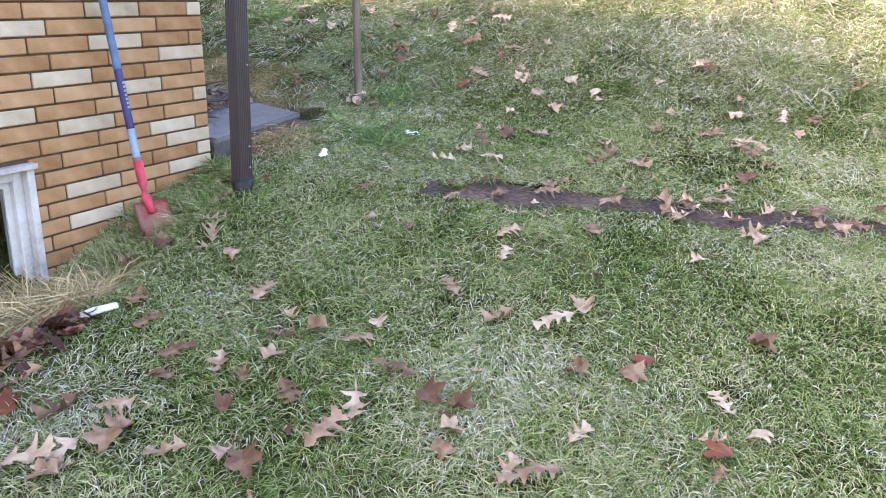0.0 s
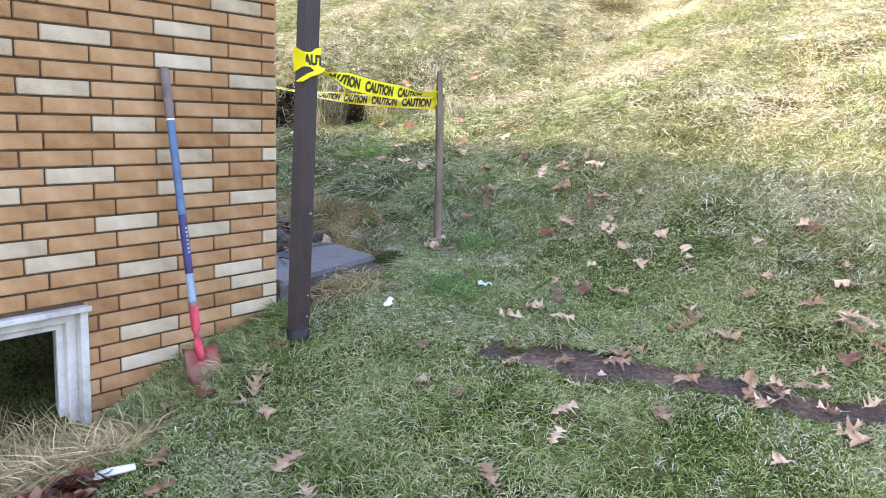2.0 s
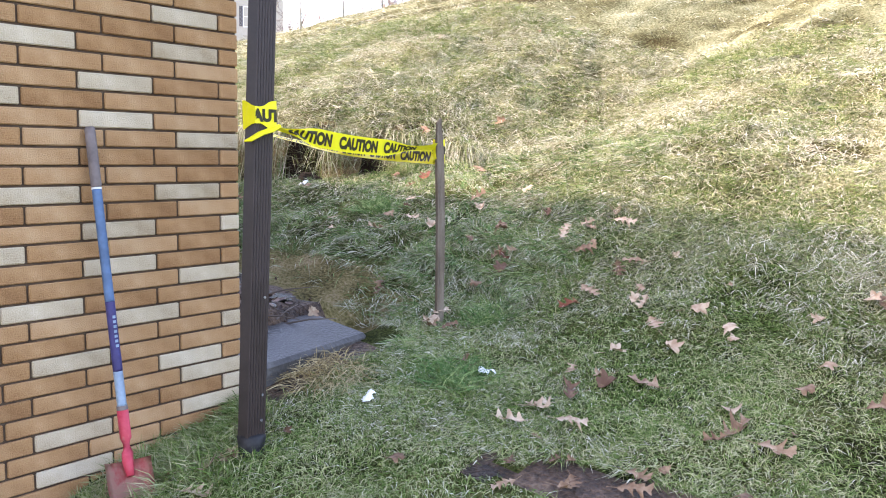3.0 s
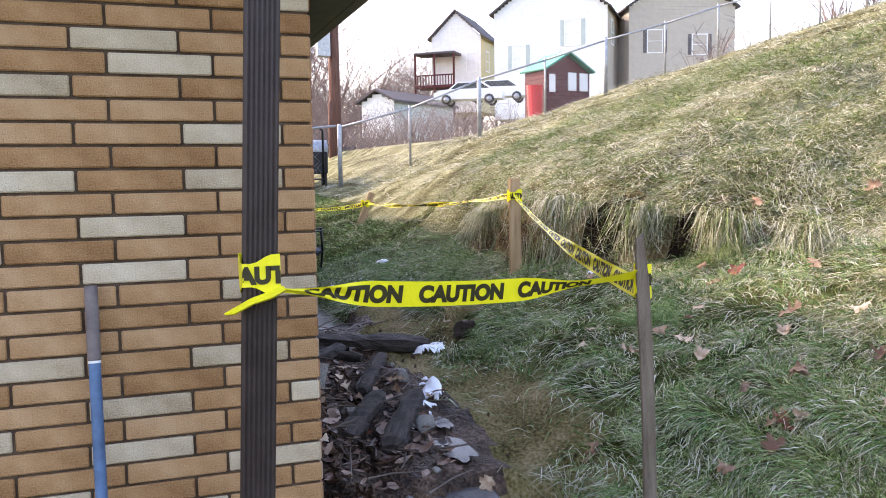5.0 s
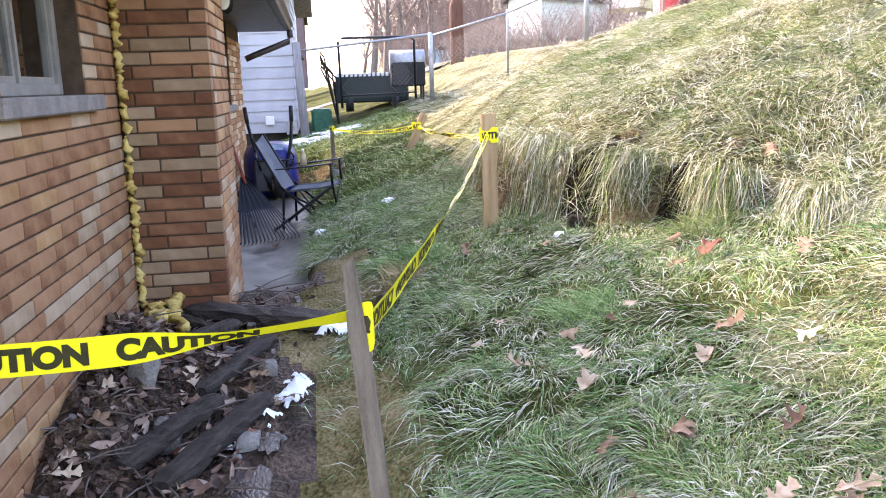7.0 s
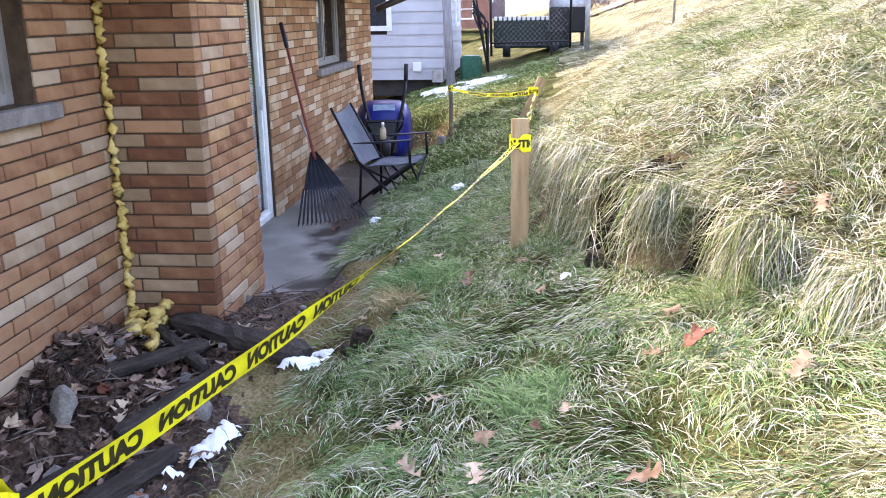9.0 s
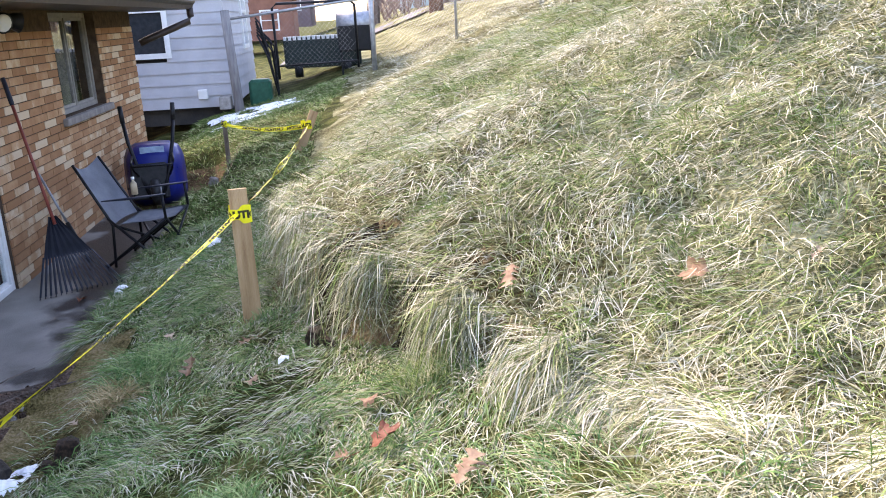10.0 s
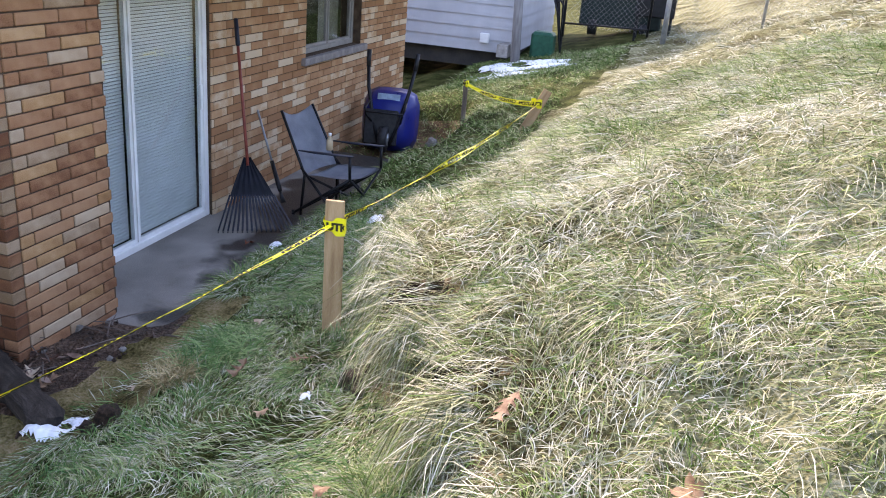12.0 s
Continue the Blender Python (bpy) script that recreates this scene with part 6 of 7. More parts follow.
LEAVES = [leaf_mesh(1, M_LEAF, "oak", 9), leaf_mesh(2, M_LEAF, "oak", 13), leaf_mesh(3, M_LEAF, "oak", -14), leaf_mesh(4, M_LEAF, "maple", 12), leaf_mesh(5, M_LEAF, "oak", 19), leaf_mesh(8, M_LEAF, "maple", -16), leaf_mesh(9, M_LEAF, "oak", 16), leaf_mesh(10, M_LEAF, "maple", 18)]
REDS = [leaf_mesh(6, M_REDLEAF, "maple", 14), leaf_mesh(7, M_REDLEAF, "oak", 12)]


def leaf(x, y, k, s, turn, tilt, red=False, lift=0.02):
    if x < -2.7 and y > 4.4:
        lift += 0.03
    ob = new("leaf", (REDS if red else LEAVES)[k % (2 if red else 8)])
    e = 0.05
    nx, ny = -(gz(x + e, y) - gz(x - e, y)) / (2 * e), -(gz(x, y + e) - gz(x, y - e)) / (2 * e)
    q = Vector((nx, ny, 1)).normalized().to_track_quat("Z", "Y").to_matrix().to_4x4()
    ob.matrix_world = Matrix.Translation((x, y, gz(x, y) + lift)) @ q @ pose(0, 0, 0, tilt, tilt * 0.6, turn) @ Matrix.Scale(s, 4)
    return tagged(ob, "rust-coloured dry leaf lying on the grass" if red else "curled dry brown oak leaf lying on the grass", "leaf", "fallen leaves")


def strew(n, x0, x1, y0, y1, seed, smin=0.8, smax=1.3, red=0.06, ok=None, lift=0.02):
    rng = random.Random(seed)
    made = 0
    while made < n:
        x, y = rng.uniform(x0, x1), rng.uniform(y0, y1)
        if ok is not None and not ok(x, y):
            continue
        leaf(x, y, rng.randrange(8), rng.uniform(smin, smax), rng.uniform(0, 360), rng.uniform(-15, 15), rng.random() < red, lift)
        made += 1


for spots, seed in (
    ([(-1.85, 1.37), (-1.92, 1.34), (-1.81, 1.31), (-2.03, 1.53), (-1.88, 1.61), (-1.80, 1.56), (-1.80, 1.50), (-2.16, 2.01), (-1.96, 1.94), (-1.79, 1.95), (-1.62, 1.77), (-1.47, 1.61), (-1.40, 1.60), (-1.63, 1.54), (-1.48, 1.90), (-1.27, 1.79), (-1.26, 1.93), (-1.10, 2.08), (-1.00, 2.08), (-0.95, 1.88), (-0.97, 1.96), (-1.45, 2.24), (-1.46, 2.39), (-1.77, 2.29), (-1.71, 2.16), (-1.60, 2.24), (-1.95, 2.37), (-1.67, 1.92), (-1.89, 1.81), (-1.65, 2.03), (-1.25, 2.15), (-0.90, 2.63), (-0.84, 2.76), (-1.09, 2.59), (-1.32, 2.69), (-1.26, 3.04), (-0.58, 2.45), (-0.56, 2.57), (-0.73, 2.41), (-0.63, 2.12), (-0.30, 2.45), (-0.26, 2.81), (-0.17, 2.31), (-0.75, 1.89), (-0.68, 1.88)], 0),
    ([(-0.25, 2.19), (-0.55, 3.35), (-1.01, 3.42), (-1.32, 3.21), (-1.74, 3.12), (-1.92, 3.10), (-2.13, 3.38), (-2.50, 2.72), (-2.29, 2.58), (-2.47, 2.58), (-2.80, 2.54), (-2.31, 2.11), (-2.96, 4.94), (-3.04, 5.23), (-3.16, 5.47), (-2.51, 4.25), (-2.90, 4.46), (-1.91, 4.23), (-1.83, 4.38), (-1.70, 4.49), (-1.74, 5.14), (-1.54, 5.06), (-1.88, 4.96), (-1.74, 4.84), (-1.27, 4.41), (-1.21, 4.30), (-1.04, 4.24), (-0.63, 4.63), (-0.70, 5.00), (-1.06, 4.95), (-0.80, 4.75), (-2.56, 5.46), (-2.24, 5.44), (-2.48, 5.78), (-2.58, 5.85), (-1.20, 5.27), (-0.11, 5.41), (-0.63, 3.96), (-1.01, 3.84), (-0.81, 3.82), (-1.05, 3.71), (-1.33, 3.71), (-0.17, 4.03), (-0.25, 3.87), (-0.36, 3.67)], 45),
    ([(-0.54, 4.32), (-3.18, 5.47), (-3.53, 5.70), (-3.87, 5.38), (-3.27, 5.27), (-3.01, 5.24), (-2.93, 5.12), (-3.66, 5.85), (-3.30, 5.95), (-4.10, 5.39), (-3.43, 4.62), (-3.64, 5.32), (-2.99, 5.71), (-4.86, 6.66), (-4.47, 7.25), (-4.67, 6.10), (-5.68, 5.54), (-4.04, 6.36)], 90),
):
    rng = random.Random(seed)
    for x, y in spots:
        leaf(x, y, rng.randrange(8), rng.uniform(0.85, 1.35), rng.uniform(0, 360), rng.uniform(-13, 13), rng.random() < 0.03, 0.024)
strew(24, -3.0, 0.7, 0.9, 5.6, 71, 0.3, 0.8, 0.02)
strew(30, -1.8, 0.6, 3.35, 4.25, 72, 0.5, 1.0, 0.03, lambda x, y: abs(y - (3.62 + 0.25 * (x + 1.6))) < 0.2)
strew(42, -5.6, -3.2, 3.46, 4.3, 73, 0.5, 1.15, 0.12, None, 0.03)
strew(14, -3.05, -2.5, 2.2, 3.4, 74, 0.8, 1.3, 0.1)
strew(14, -6.3, -2.2, 4.6, 6.0, 75, 0.5, 1.1, 0.04)
strew(9, -6.5, -3.0, 6.6, 9.0, 76, 0.4, 0.75, 0.0)
strew(9, -2.6, -2.2, 1.35, 1.85, 77, 0.8, 1.3, 0.7)
for _ in range(16):
    # small drifts of leaves on the rising lawn
    cx, cy = rng.uniform(-2.9, -0.2), rng.uniform(3.7, 5.7)
    for _ in range(rng.randrange(1, 5)):
        leaf(cx + rng.gauss(0, 0.09), cy + rng.gauss(0, 0.07), rng.randrange(8), rng.uniform(0.7, 1.1), rng.uniform(0, 360), rng.uniform(-15, 15), rng.random() < 0.04, 0.032)
leaf(-4.38, 6.11, 0, 1.5, 30, 8, True, 0.03)
leaf(-7.9, 4.05, 1, 0.9, 80, -10, True, 0.14)


# ------------------------------------------------------------------ the neighbour's house
def sided_wall(thing, name, m, width, z0, z1, mat, lap=0.21, openings=(), gable=0.0, label="", split=False):
    """Lapped boards on a wall: local x along it, y out, z up. openings: x, x, z, z. gable: height of a triangle above z1."""
    bm = bmesh.new()
    holder = None
    if split:
        box(bm, 0.01, width - 0.01, -0.12, -0.101, z0, z1, 0, m)
        holder = part(name, bm, mat, thing, label)
        bm = bmesh.new()
    z = z0
    while z < z1 + gable - 0.02:
        h = min(lap, z1 + gable - z)
        k0 = 0.0 if z + h <= z1 else (z + h - z1) / max(gable, 1e-6) * width / 2
        spans = [(k0, width - k0)]
        for o in openings:
            if z + h > o[2] and z < o[3]:
                nxt = []
                for a, b in spans:
                    if o[1] <= a or o[0] >= b:
                        nxt.append((a, b))
                    else:
                        if o[0] > a:
                            nxt.append((a, o[0]))
                        if o[1] < b:
                            nxt.append((o[1], b))
                spans = nxt
        for a, b in spans:
            if b - a < 0.02:
                continue
            v = [bm.verts.new(m @ Vector(p)) for p in ((a, 0.024, z), (b, 0.024, z), (b, 0.004, z + h), (a, 0.004, z + h), (a, -0.1, z), (b, -0.1, z), (b, -0.1, z + h), (a, -0.1, z + h))]
            for f in ((0, 1, 2, 3), (4, 7, 6, 5), (0, 4, 5, 1), (3, 2, 6, 7), (0, 3, 7, 4), (1, 5, 6, 2)):
                bm.faces.new([v[i] for i in f])
        if split:
            part("board", bm, mat, holder)
            bm = bmesh.new()
        z += lap
    if split:
        bm.free()
        return holder
    return tagged(part(name, bm, mat, thing, label), kind="stuff")


def house_window(thing, m, a, b, z0, z1, trim=M_WHITE, shutters=None):
    bm = bmesh.new()
    t = 0.09
    for q in ((a - t, a, z0 - t, z1 + t), (b, b + t, z0 - t, z1 + t), (a, b, z1, z1 + t), (a, b, z0 - t, z0), (a, b, (z0 + z1) / 2 - 0.025, (z0 + z1) / 2 + 0.025)):
        box(bm, q[0], q[1], -0.02, 0.05, q[2], q[3], 0, m)
    w = part("window", bm, trim, thing, "white-framed window")
    bm = bmesh.new()
    box(bm, a, b, -0.04, -0.01, z0, z1, 0, m)
    part("pane", bm, M_DGLASS, w)
    if shutters:
        for s0, s1 in ((a - t - 0.32, a - t - 0.01), (b + t + 0.01, b + t + 0.32)):
            bm = bmesh.new()
            box(bm, s0, s1, 0.0, 0.045, z0 - 0.05, z1 + 0.05, 0.008, m)
            part("shutter", bm, shutters, w, "dark shutter")
    return w


def frame_at(origin, along):
    x = Vector((*along, 0)).normalized()
    z = Vector((0, 0, 1))
    y = z.cross(x) * -1
    return Matrix.Translation(origin) @ Matrix((x, y, z)).transposed().to_4x4()


neigh = base("neighbour_house", Matrix.Translation((0, 0, 0)), "grey lap-sided house with white-framed windows", "house")
mE = frame_at((-17.4, 4.03, 0), (0, -1))
assert abs((mE.to_3x3() @ Vector((0, 1, 0))).x) > 0.9
if (mE.to_3x3() @ Vector((0, 1, 0))).x < 0:
    mE = frame_at((-17.4, -6.0, 0), (0, 1))
    NE = lambda y: y + 6.0
else:
    NE = lambda y: 4.03 - y
lo, hi = sorted((NE(2.17), NE(2.99)))
sided_wall(neigh, "front_wall", mE, 10.03, 1.30, 3.95, M_SIDING, 0.205, [(lo, hi, 2.28, 3.72)], 0, "grey lap siding", True)
house_window(neigh, mE, lo, hi, 2.28, 3.72)
vy = sorted((NE(3.46), NE(3.62)))
bm = bmesh.new()
box(bm, vy[0], vy[1], 0.02, 0.10, 1.45, 1.62, 0.01, mE)
part("dryer_vent", bm, M_WHITE, neigh, "small white dryer vent")
mN = frame_at((-17.41, 4.03, 0), (-1, 0))
if (mN.to_3x3() @ Vector((0, 1, 0))).y < 0:
    mN = frame_at((-21.8, 4.03, 0), (1, 0))
    NN = lambda d: 4.4 - d
else:
    NN = lambda d: d
sided_wall(neigh, "gable_wall", mN, 4.38, 1.30, 3.95, M_SIDING, 0.205, [], 0.9, "grey lap siding", True)
for d0, d1, z0, z1 in ((2.6, 3.3, 2.3, 3.6),):
    a, b = sorted((NN(d0), NN(d1)))
    house_window(neigh, mN, a, b, z0, z1)
bm = bmesh.new()
for sx, x0 in ((1, -16.95), (-1, -22.25)):
    ridge = -19.6
    for y0, y1 in ((-6.4, 4.45),):
        zz0, zz1 = 3.93, 4.98
        v = [bm.verts.new(p) for p in ((x0, y0, zz0), (x0, y1, zz0), (ridge, y1, zz1), (ridge, y0, zz1), (x0, y0, zz0 - 0.14), (x0, y1, zz0 - 0.14), (ridge, y1, zz1 - 0.14), (ridge, y0, zz1 - 0.14))]
        for f in ((0, 1, 2, 3), (4, 7, 6, 5), (0, 4, 5, 1), (1, 5, 6, 2), (0, 3, 7, 4)):
            bm.faces.new([v[i] for i in f])
part("roof", bm, M_SHINGLE, neigh, "grey shingle roof with dark eaves")
bm = bmesh.new()
box(bm, -21.7, -17.5, -5.9, 3.92, 1.0, 3.9)
part("core", bm, M_DARKIN, neigh)


# ------------------------------------------------------------------ chain-link fence, gate, utility pole
def fence_z(y):
    return gz(-17.0, y)


fence = base("chain_link_fence", Matrix.Translation((0, 0, 0)), "galvanised chain-link fence climbing the bank", "fence")
FY = [6.62, 8.1, 9.65, 11.2, 12.7, 14.25, 15.7, 17.2, 18.7, 20.2]
for k, y in enumerate(FY):
    bm = bmesh.new()
    z = fence_z(y)
    r = 0.045 if k in (0, 2, 4) else 0.024
    tube(bm, [(-17, y, z - 0.3), (-17, y, z + 1.22), (-17, y, z + 1.25)], [r, r, r * 0.5], 10)
    part("post", bm, M_GALV, fence, "", True)
for off in (1.18,):
    for y0, y1 in zip(FY, FY[1:]):
        bm = bmesh.new()
        tube(bm, [(-17, y0, fence_z(y0) + off), (-17, y1, fence_z(y1) + off)], 0.02, 8)
        part("top_rail", bm, M_GALV, fence, "", True)
bm = bmesh.new()
for s in (1, -1):
    y = 5.4
    while y < 20.2:
        pts = []
        for t in np.linspace(0, 1, 5):
            yy = y + s * 1.12 * t + (0 if s > 0 else 1.12)
            if 6.62 <= yy <= 20.2:
                pts.append((-17.0 + 0.004 * s, yy, fence_z(yy) + 0.04 + 1.12 * t))
        if len(pts) > 1:
            tube(bm, pts, 0.0013, 3, 1.0, False)
        y += 0.085
tagged(part("wire_mesh", bm, M_GALV, fence, "diamond wire mesh"), kind="stuff")

gate = base("garden_gate", Matrix.Translation((-17.3, 0, 0)), "black tube gate with chain-link infill beside the neighbour", "gate")
bm = bmesh.new()
tube(bm, [(0, 4.92, 1.72), (0, 4.90, 2.95), (0, 4.98, 3.02), (0, 6.26, 3.02), (0, 6.34, 2.95), (0, 6.34, 1.86)], 0.024, 8)
part("gate_frame", bm, M_BLACKM, gate, "black tube frame", True)
bm = bmesh.new()
tube(bm, [(0.02, 4.12, 2.80), (0.02, 6.62, 3.05)], 0.024, 8)
part("rail", bm, M_GALV, gate, "galvanised rail", True)
bm = bmesh.new()
tube(bm, [(0.02, 4.92, 1.95), (0.02, 6.34, 1.98)], 0.016, 8)
part("rail", bm, M_BLACKM, gate, "", True)
bm = bmesh.new()
for s in (1, -1):
    y = 3.8
    while y < 6.4:
        pts = [(0.01, y + s * 1.0 * t + (0 if s > 0 else 1.0), 1.9 + 1.05 * t) for t in np.linspace(0, 1, 6)]
        pts = [p for p in pts if 4.92 < p[1] < 6.34]
        if len(pts) > 1:
            tube(bm, pts, 0.0014, 3, 1.0, False)
        y += 0.085
tagged(part("wire_mesh", bm, M_GALV, gate, "diamond wire mesh"), kind="stuff")
bm = bmesh.new()
tube(bm, [(-17.0, 4.20, 1.15), (-17.02, 4.12, 2.95)], [0.085, 0.075], 12)
tagged(finish("fence_post", bm, material("grey_timber", [(0.3, (0.17, 0.16, 0.16)), (0.7, (0.27, 0.26, 0.255))], 5, 0.9, 0.4, 60, stretch=(6, 6, 0.7)), smooth=True), "thick weathered grey timber fence post", "post")
bm = bmesh.new()
box(bm, -17.25, -16.95, 3.86, 4.06, 1.28, 1.50, 0.01)
tagged(finish("concrete_block", bm, M_STONE), "rough concrete block beside the fence post", "block")


def pole():
    x, y = -28.4, 9.05
    z = gz(x, y)
    thing = base("utility_pole", Matrix.Translation((x, y, z)), "reddish-brown wooden utility pole with grey cabinet", "pole")
    bm = bmesh.new()
    tube(bm, [(0, 0, -1), (0, 0, 3), (0, 0, 10)], [0.20, 0.185, 0.14], 14)
    part("shaft", bm, M_POLE, thing, "", True)
    bm = bmesh.new()
    tube(bm, [(0.06, -0.16, -0.5), (0.06, -0.16, 1.7), (0.06, -0.14, 1.85)], [0.10, 0.10, 0.05], 10)
    part("cable_guard", bm, M_POLE, thing, "", True)
    bm = bmesh.new()
    box(bm, 0.05, 0.35, -0.62, -0.18, 3.2, 4.4, 0.03)
    part("cabinet", bm, M_GALV, thing, "grey metal cabinet")


pole()


# ------------------------------------------------------------------ things behind the gate
def behind_gate():
    z = gz(-19.5, 5.5) + 0.02
    thing = base("trailer", Matrix.Translation((-20, 0, z)), "dark green box trailer with a scalloped white top edge", "trailer")
    bm = bmesh.new()
    box(bm, -0.6, 0.4, 4.88, 6.45, 0.18, 0.80, 0.03)
    part("box", bm, M_GREENBLACK, thing, "dark green box")
    for k in range(16):
        bm = bmesh.new()
        y = 4.89 + 1.55 * k / 16
        box(bm, 0.405, 0.43, y, y + 0.062, 0.74, 0.82, 0.008)
        part("scallop", bm, M_WHITE, thing, "white scalloped trim")
    for y in (5.15, 6.15):
        bm = bmesh.new()
        tube(bm, [(0.30, y - 0.08, 0.16), (0.30, y + 0.08, 0.16)], 0.17, 16)
        part("wheel", bm, M_BLACKP, thing, "small black wheel", True)
    thing = base("gas_grill", Matrix.Translation((-18.8, 6.35, gz(-18.8, 6.35))), "black gas grill with a grey domed lid", "grill")
    bm = bmesh.new()
    box(bm, -0.25, 0.25, -0.35, 0.35, 0.35, 0.85, 0.03)
    part("body", bm, M_BLACKM, thing)
    bm = bmesh.new()
    tube(bm, [(-0.0, -0.36, 0.86), (0, 0.36, 0.86)], 0.24, 14)
    part("lid", bm, M_GALV, thing, "grey domed lid", True)
    for sx in (-0.2, 0.2):
        for sy in (-0.3, 0.3):
            bm = bmesh.new()
            box(bm, sx - 0.02, sx + 0.02, sy - 0.02, sy + 0.02, -0.1, 0.36)
            part("leg", bm, M_BLACKM, thing)
    bm = bmesh.new()
    box(bm, -18.0, -17.6, 4.32, 4.72, gz(-17.8, 4.5) - 0.1, gz(-17.8, 4.5) + 0.42, 0.05)
    tagged(finish("green_bin", bm, M_GREENP), "dark green plastic bin beside the house", "bin")
    bm = bmesh.new()
    for k in range(7):
        a = k * 0.9
        tube(bm, [(-17.75, 4.85, gz(-17.8, 4.9)), (-17.8 + 0.1 * math.cos(a), 4.72 + 0.12 * math.sin(a), 2.1 + 0.1 * k), (-17.8, 4.55, 2.5 + 0.05 * k)], 0.018, 6)
    tagged(finish("garden_tools", bm, M_BLACKM), "tangle of dark garden tools against the house", "tools", kind="stuff")


behind_gate()

# road behind the fence
bm = bmesh.new()
vs = []
for y in np.linspace(4.0, 40, 30):
    vs.append([bm.verts.new((x, y, gz(x, y) + 0.03)) for x in (-33.5, -31.5, -29.6)])
for p, q in zip(vs, vs[1:]):
    for k in (0, 1):
        bm.faces.new((p[k], p[k + 1], q[k + 1], q[k]))
tagged(finish("road", bm, M_ASPHALT), "grey asphalt lane climbing behind the fence", "road", kind="structure")


# ------------------------------------------------------------------ playhouse shed and can
def playhouse():
    X, z = -24.0, gz(-24.0, 14.8)
    z = 4.20
    thing = base("playhouse", pose(X, 15.45, z, 0, 0, 14), "dark red board playhouse with green roof and white shutters", "shed")
    for k in range(8):
        bm = bmesh.new()
        zz = k * 0.125
        box(bm, -0.9, 0.02 - 0.004 * (k % 2), -0.95, 0.95, zz - (0.6 if k == 0 else 0), zz + 0.118, 0.006)
        part("board", bm, M_BOARD, thing)
    bm = bmesh.new()
    v = [bm.verts.new(p) for p in ((-0.88, -0.95, 1.0), (0.0, -0.95, 1.0), (-0.88, 0.95, 1.0), (0.0, 0.95, 1.0), (-0.88, 0, 1.52), (0.0, 0, 1.52))]
    for f in ((1, 3, 5), (0, 4, 2), (0, 1, 5, 4), (2, 4, 5, 3)):
        bm.faces.new([v[i] for i in f])
    part("gable", bm, M_BOARD, thing)
    for s in (-1, 1):
        bm = bmesh.new()
        a = math.atan2(0.55, 1.0)
        box(bm, -1.05, 0.2, -0.02, 1.18, -0.03, 0.03, 0.01, Matrix.Translation((0, 0, 1.58)) @ pose(0, 0, 0, -math.degrees(a) if s > 0 else math.degrees(a)) @ Matrix.Diagonal((1, s, 1, 1)))
        part("roof_panel", bm, M_GREENROOF, thing, "green roof panel")
    for y in (0.02, 0.5):
        bm = bmesh.new()
        box(bm, 0.02, 0.06, y, y + 0.34, 0.42, 0.98, 0.01)
        part("shutter", bm, M_SIDW, thing, "white shutter")
    bm = bmesh.new()
    box(bm, 0.02, 0.05, -0.75, -0.5, 0.35, 0.9, 0.01)
    part("shutter", bm, M_SIDW, thing, "white shutter")
    bm = bmesh.new()
    tube(bm, [(-23.7, 14.2, 3.7), (-23.7, 14.2, 4.72)], [0.2, 0.26], 14)
    tagged(finish("red_can", bm, M_RED), "bright red plastic bin beside the playhouse", "bin")


playhouse()


# ------------------------------------------------------------------ houses up the road
def far_house(name_label, origin, along, width, depth, z0, z1, gable, mat_front, mat_side, windows, roof_mat=M_ROOFD, shut=None, side_windows=()):
    """A gabled house: its gable end faces the yard, its ridge runs back."""
    thing = base("house", Matrix.Translation(origin), name_label, "house")
    x = Vector((*along, 0)).normalized()
    out = Vector((x.y, -x.x, 0))
    if out.x < 0:
        out = -out
    m = Matrix((x, out, Vector((0, 0, 1)))).transposed().to_4x4()
    sided_wall(thing, "front_wall", m, width, z0, z1, mat_front, 0.22, [], gable)
    for a, b, c, d in windows:
        house_window(thing, m, a, b, c, d, M_WHITE, shut)
    for edge, sgn in ((0.0, -1), (width, 1)):
        ms = m @ Matrix.Translation((edge, 0, 0)) @ Matrix(((0, sgn, 0, 0), (-1, 0, 0, 0), (0, 0, 1, 0), (0, 0, 0, 1)))
        sided_wall(thing, "side_wall", ms, depth, z0, z1, mat_side, 0.22)
        for a, b, c, d in side_windows:
            house_window(thing, ms, a, b, c, d, M_WHITE, shut)
    bm = bmesh.new()
    box(bm, 0.1, width - 0.1, -depth, -0.12, z0, z1, 0, m)
    part("core", bm, mat_side, thing)
    bm = bmesh.new()
    for s in (0, 1):
        e = -0.35 if s == 0 else width + 0.35
        ez = z1 - 0.35 * gable / (width / 2)
        v = [bm.verts.new(m @ Vector(p)) for p in ((e, 0.35, ez), (width / 2, 0.35, z1 + gable), (width / 2, -depth - 0.3, z1 + gable), (e, -depth - 0.3, ez), (e, 0.35, ez + 0.16), (width / 2, 0.35, z1 + gable + 0.16), (width / 2, -depth - 0.3, z1 + gable + 0.16), (e, -depth - 0.3, ez + 0.16))]
        for f in ((0, 1, 2, 3), (4, 5, 6, 7), (0, 1, 5, 4), (0, 3, 7, 4), (2, 3, 7, 6)):
            bm.faces.new([v[i] for i in f])
    bmesh.ops.recalc_face_normals(bm, faces=bm.faces)
    part("roof", bm, roof_mat, thing, "dark shingle roof")
    return thing, m


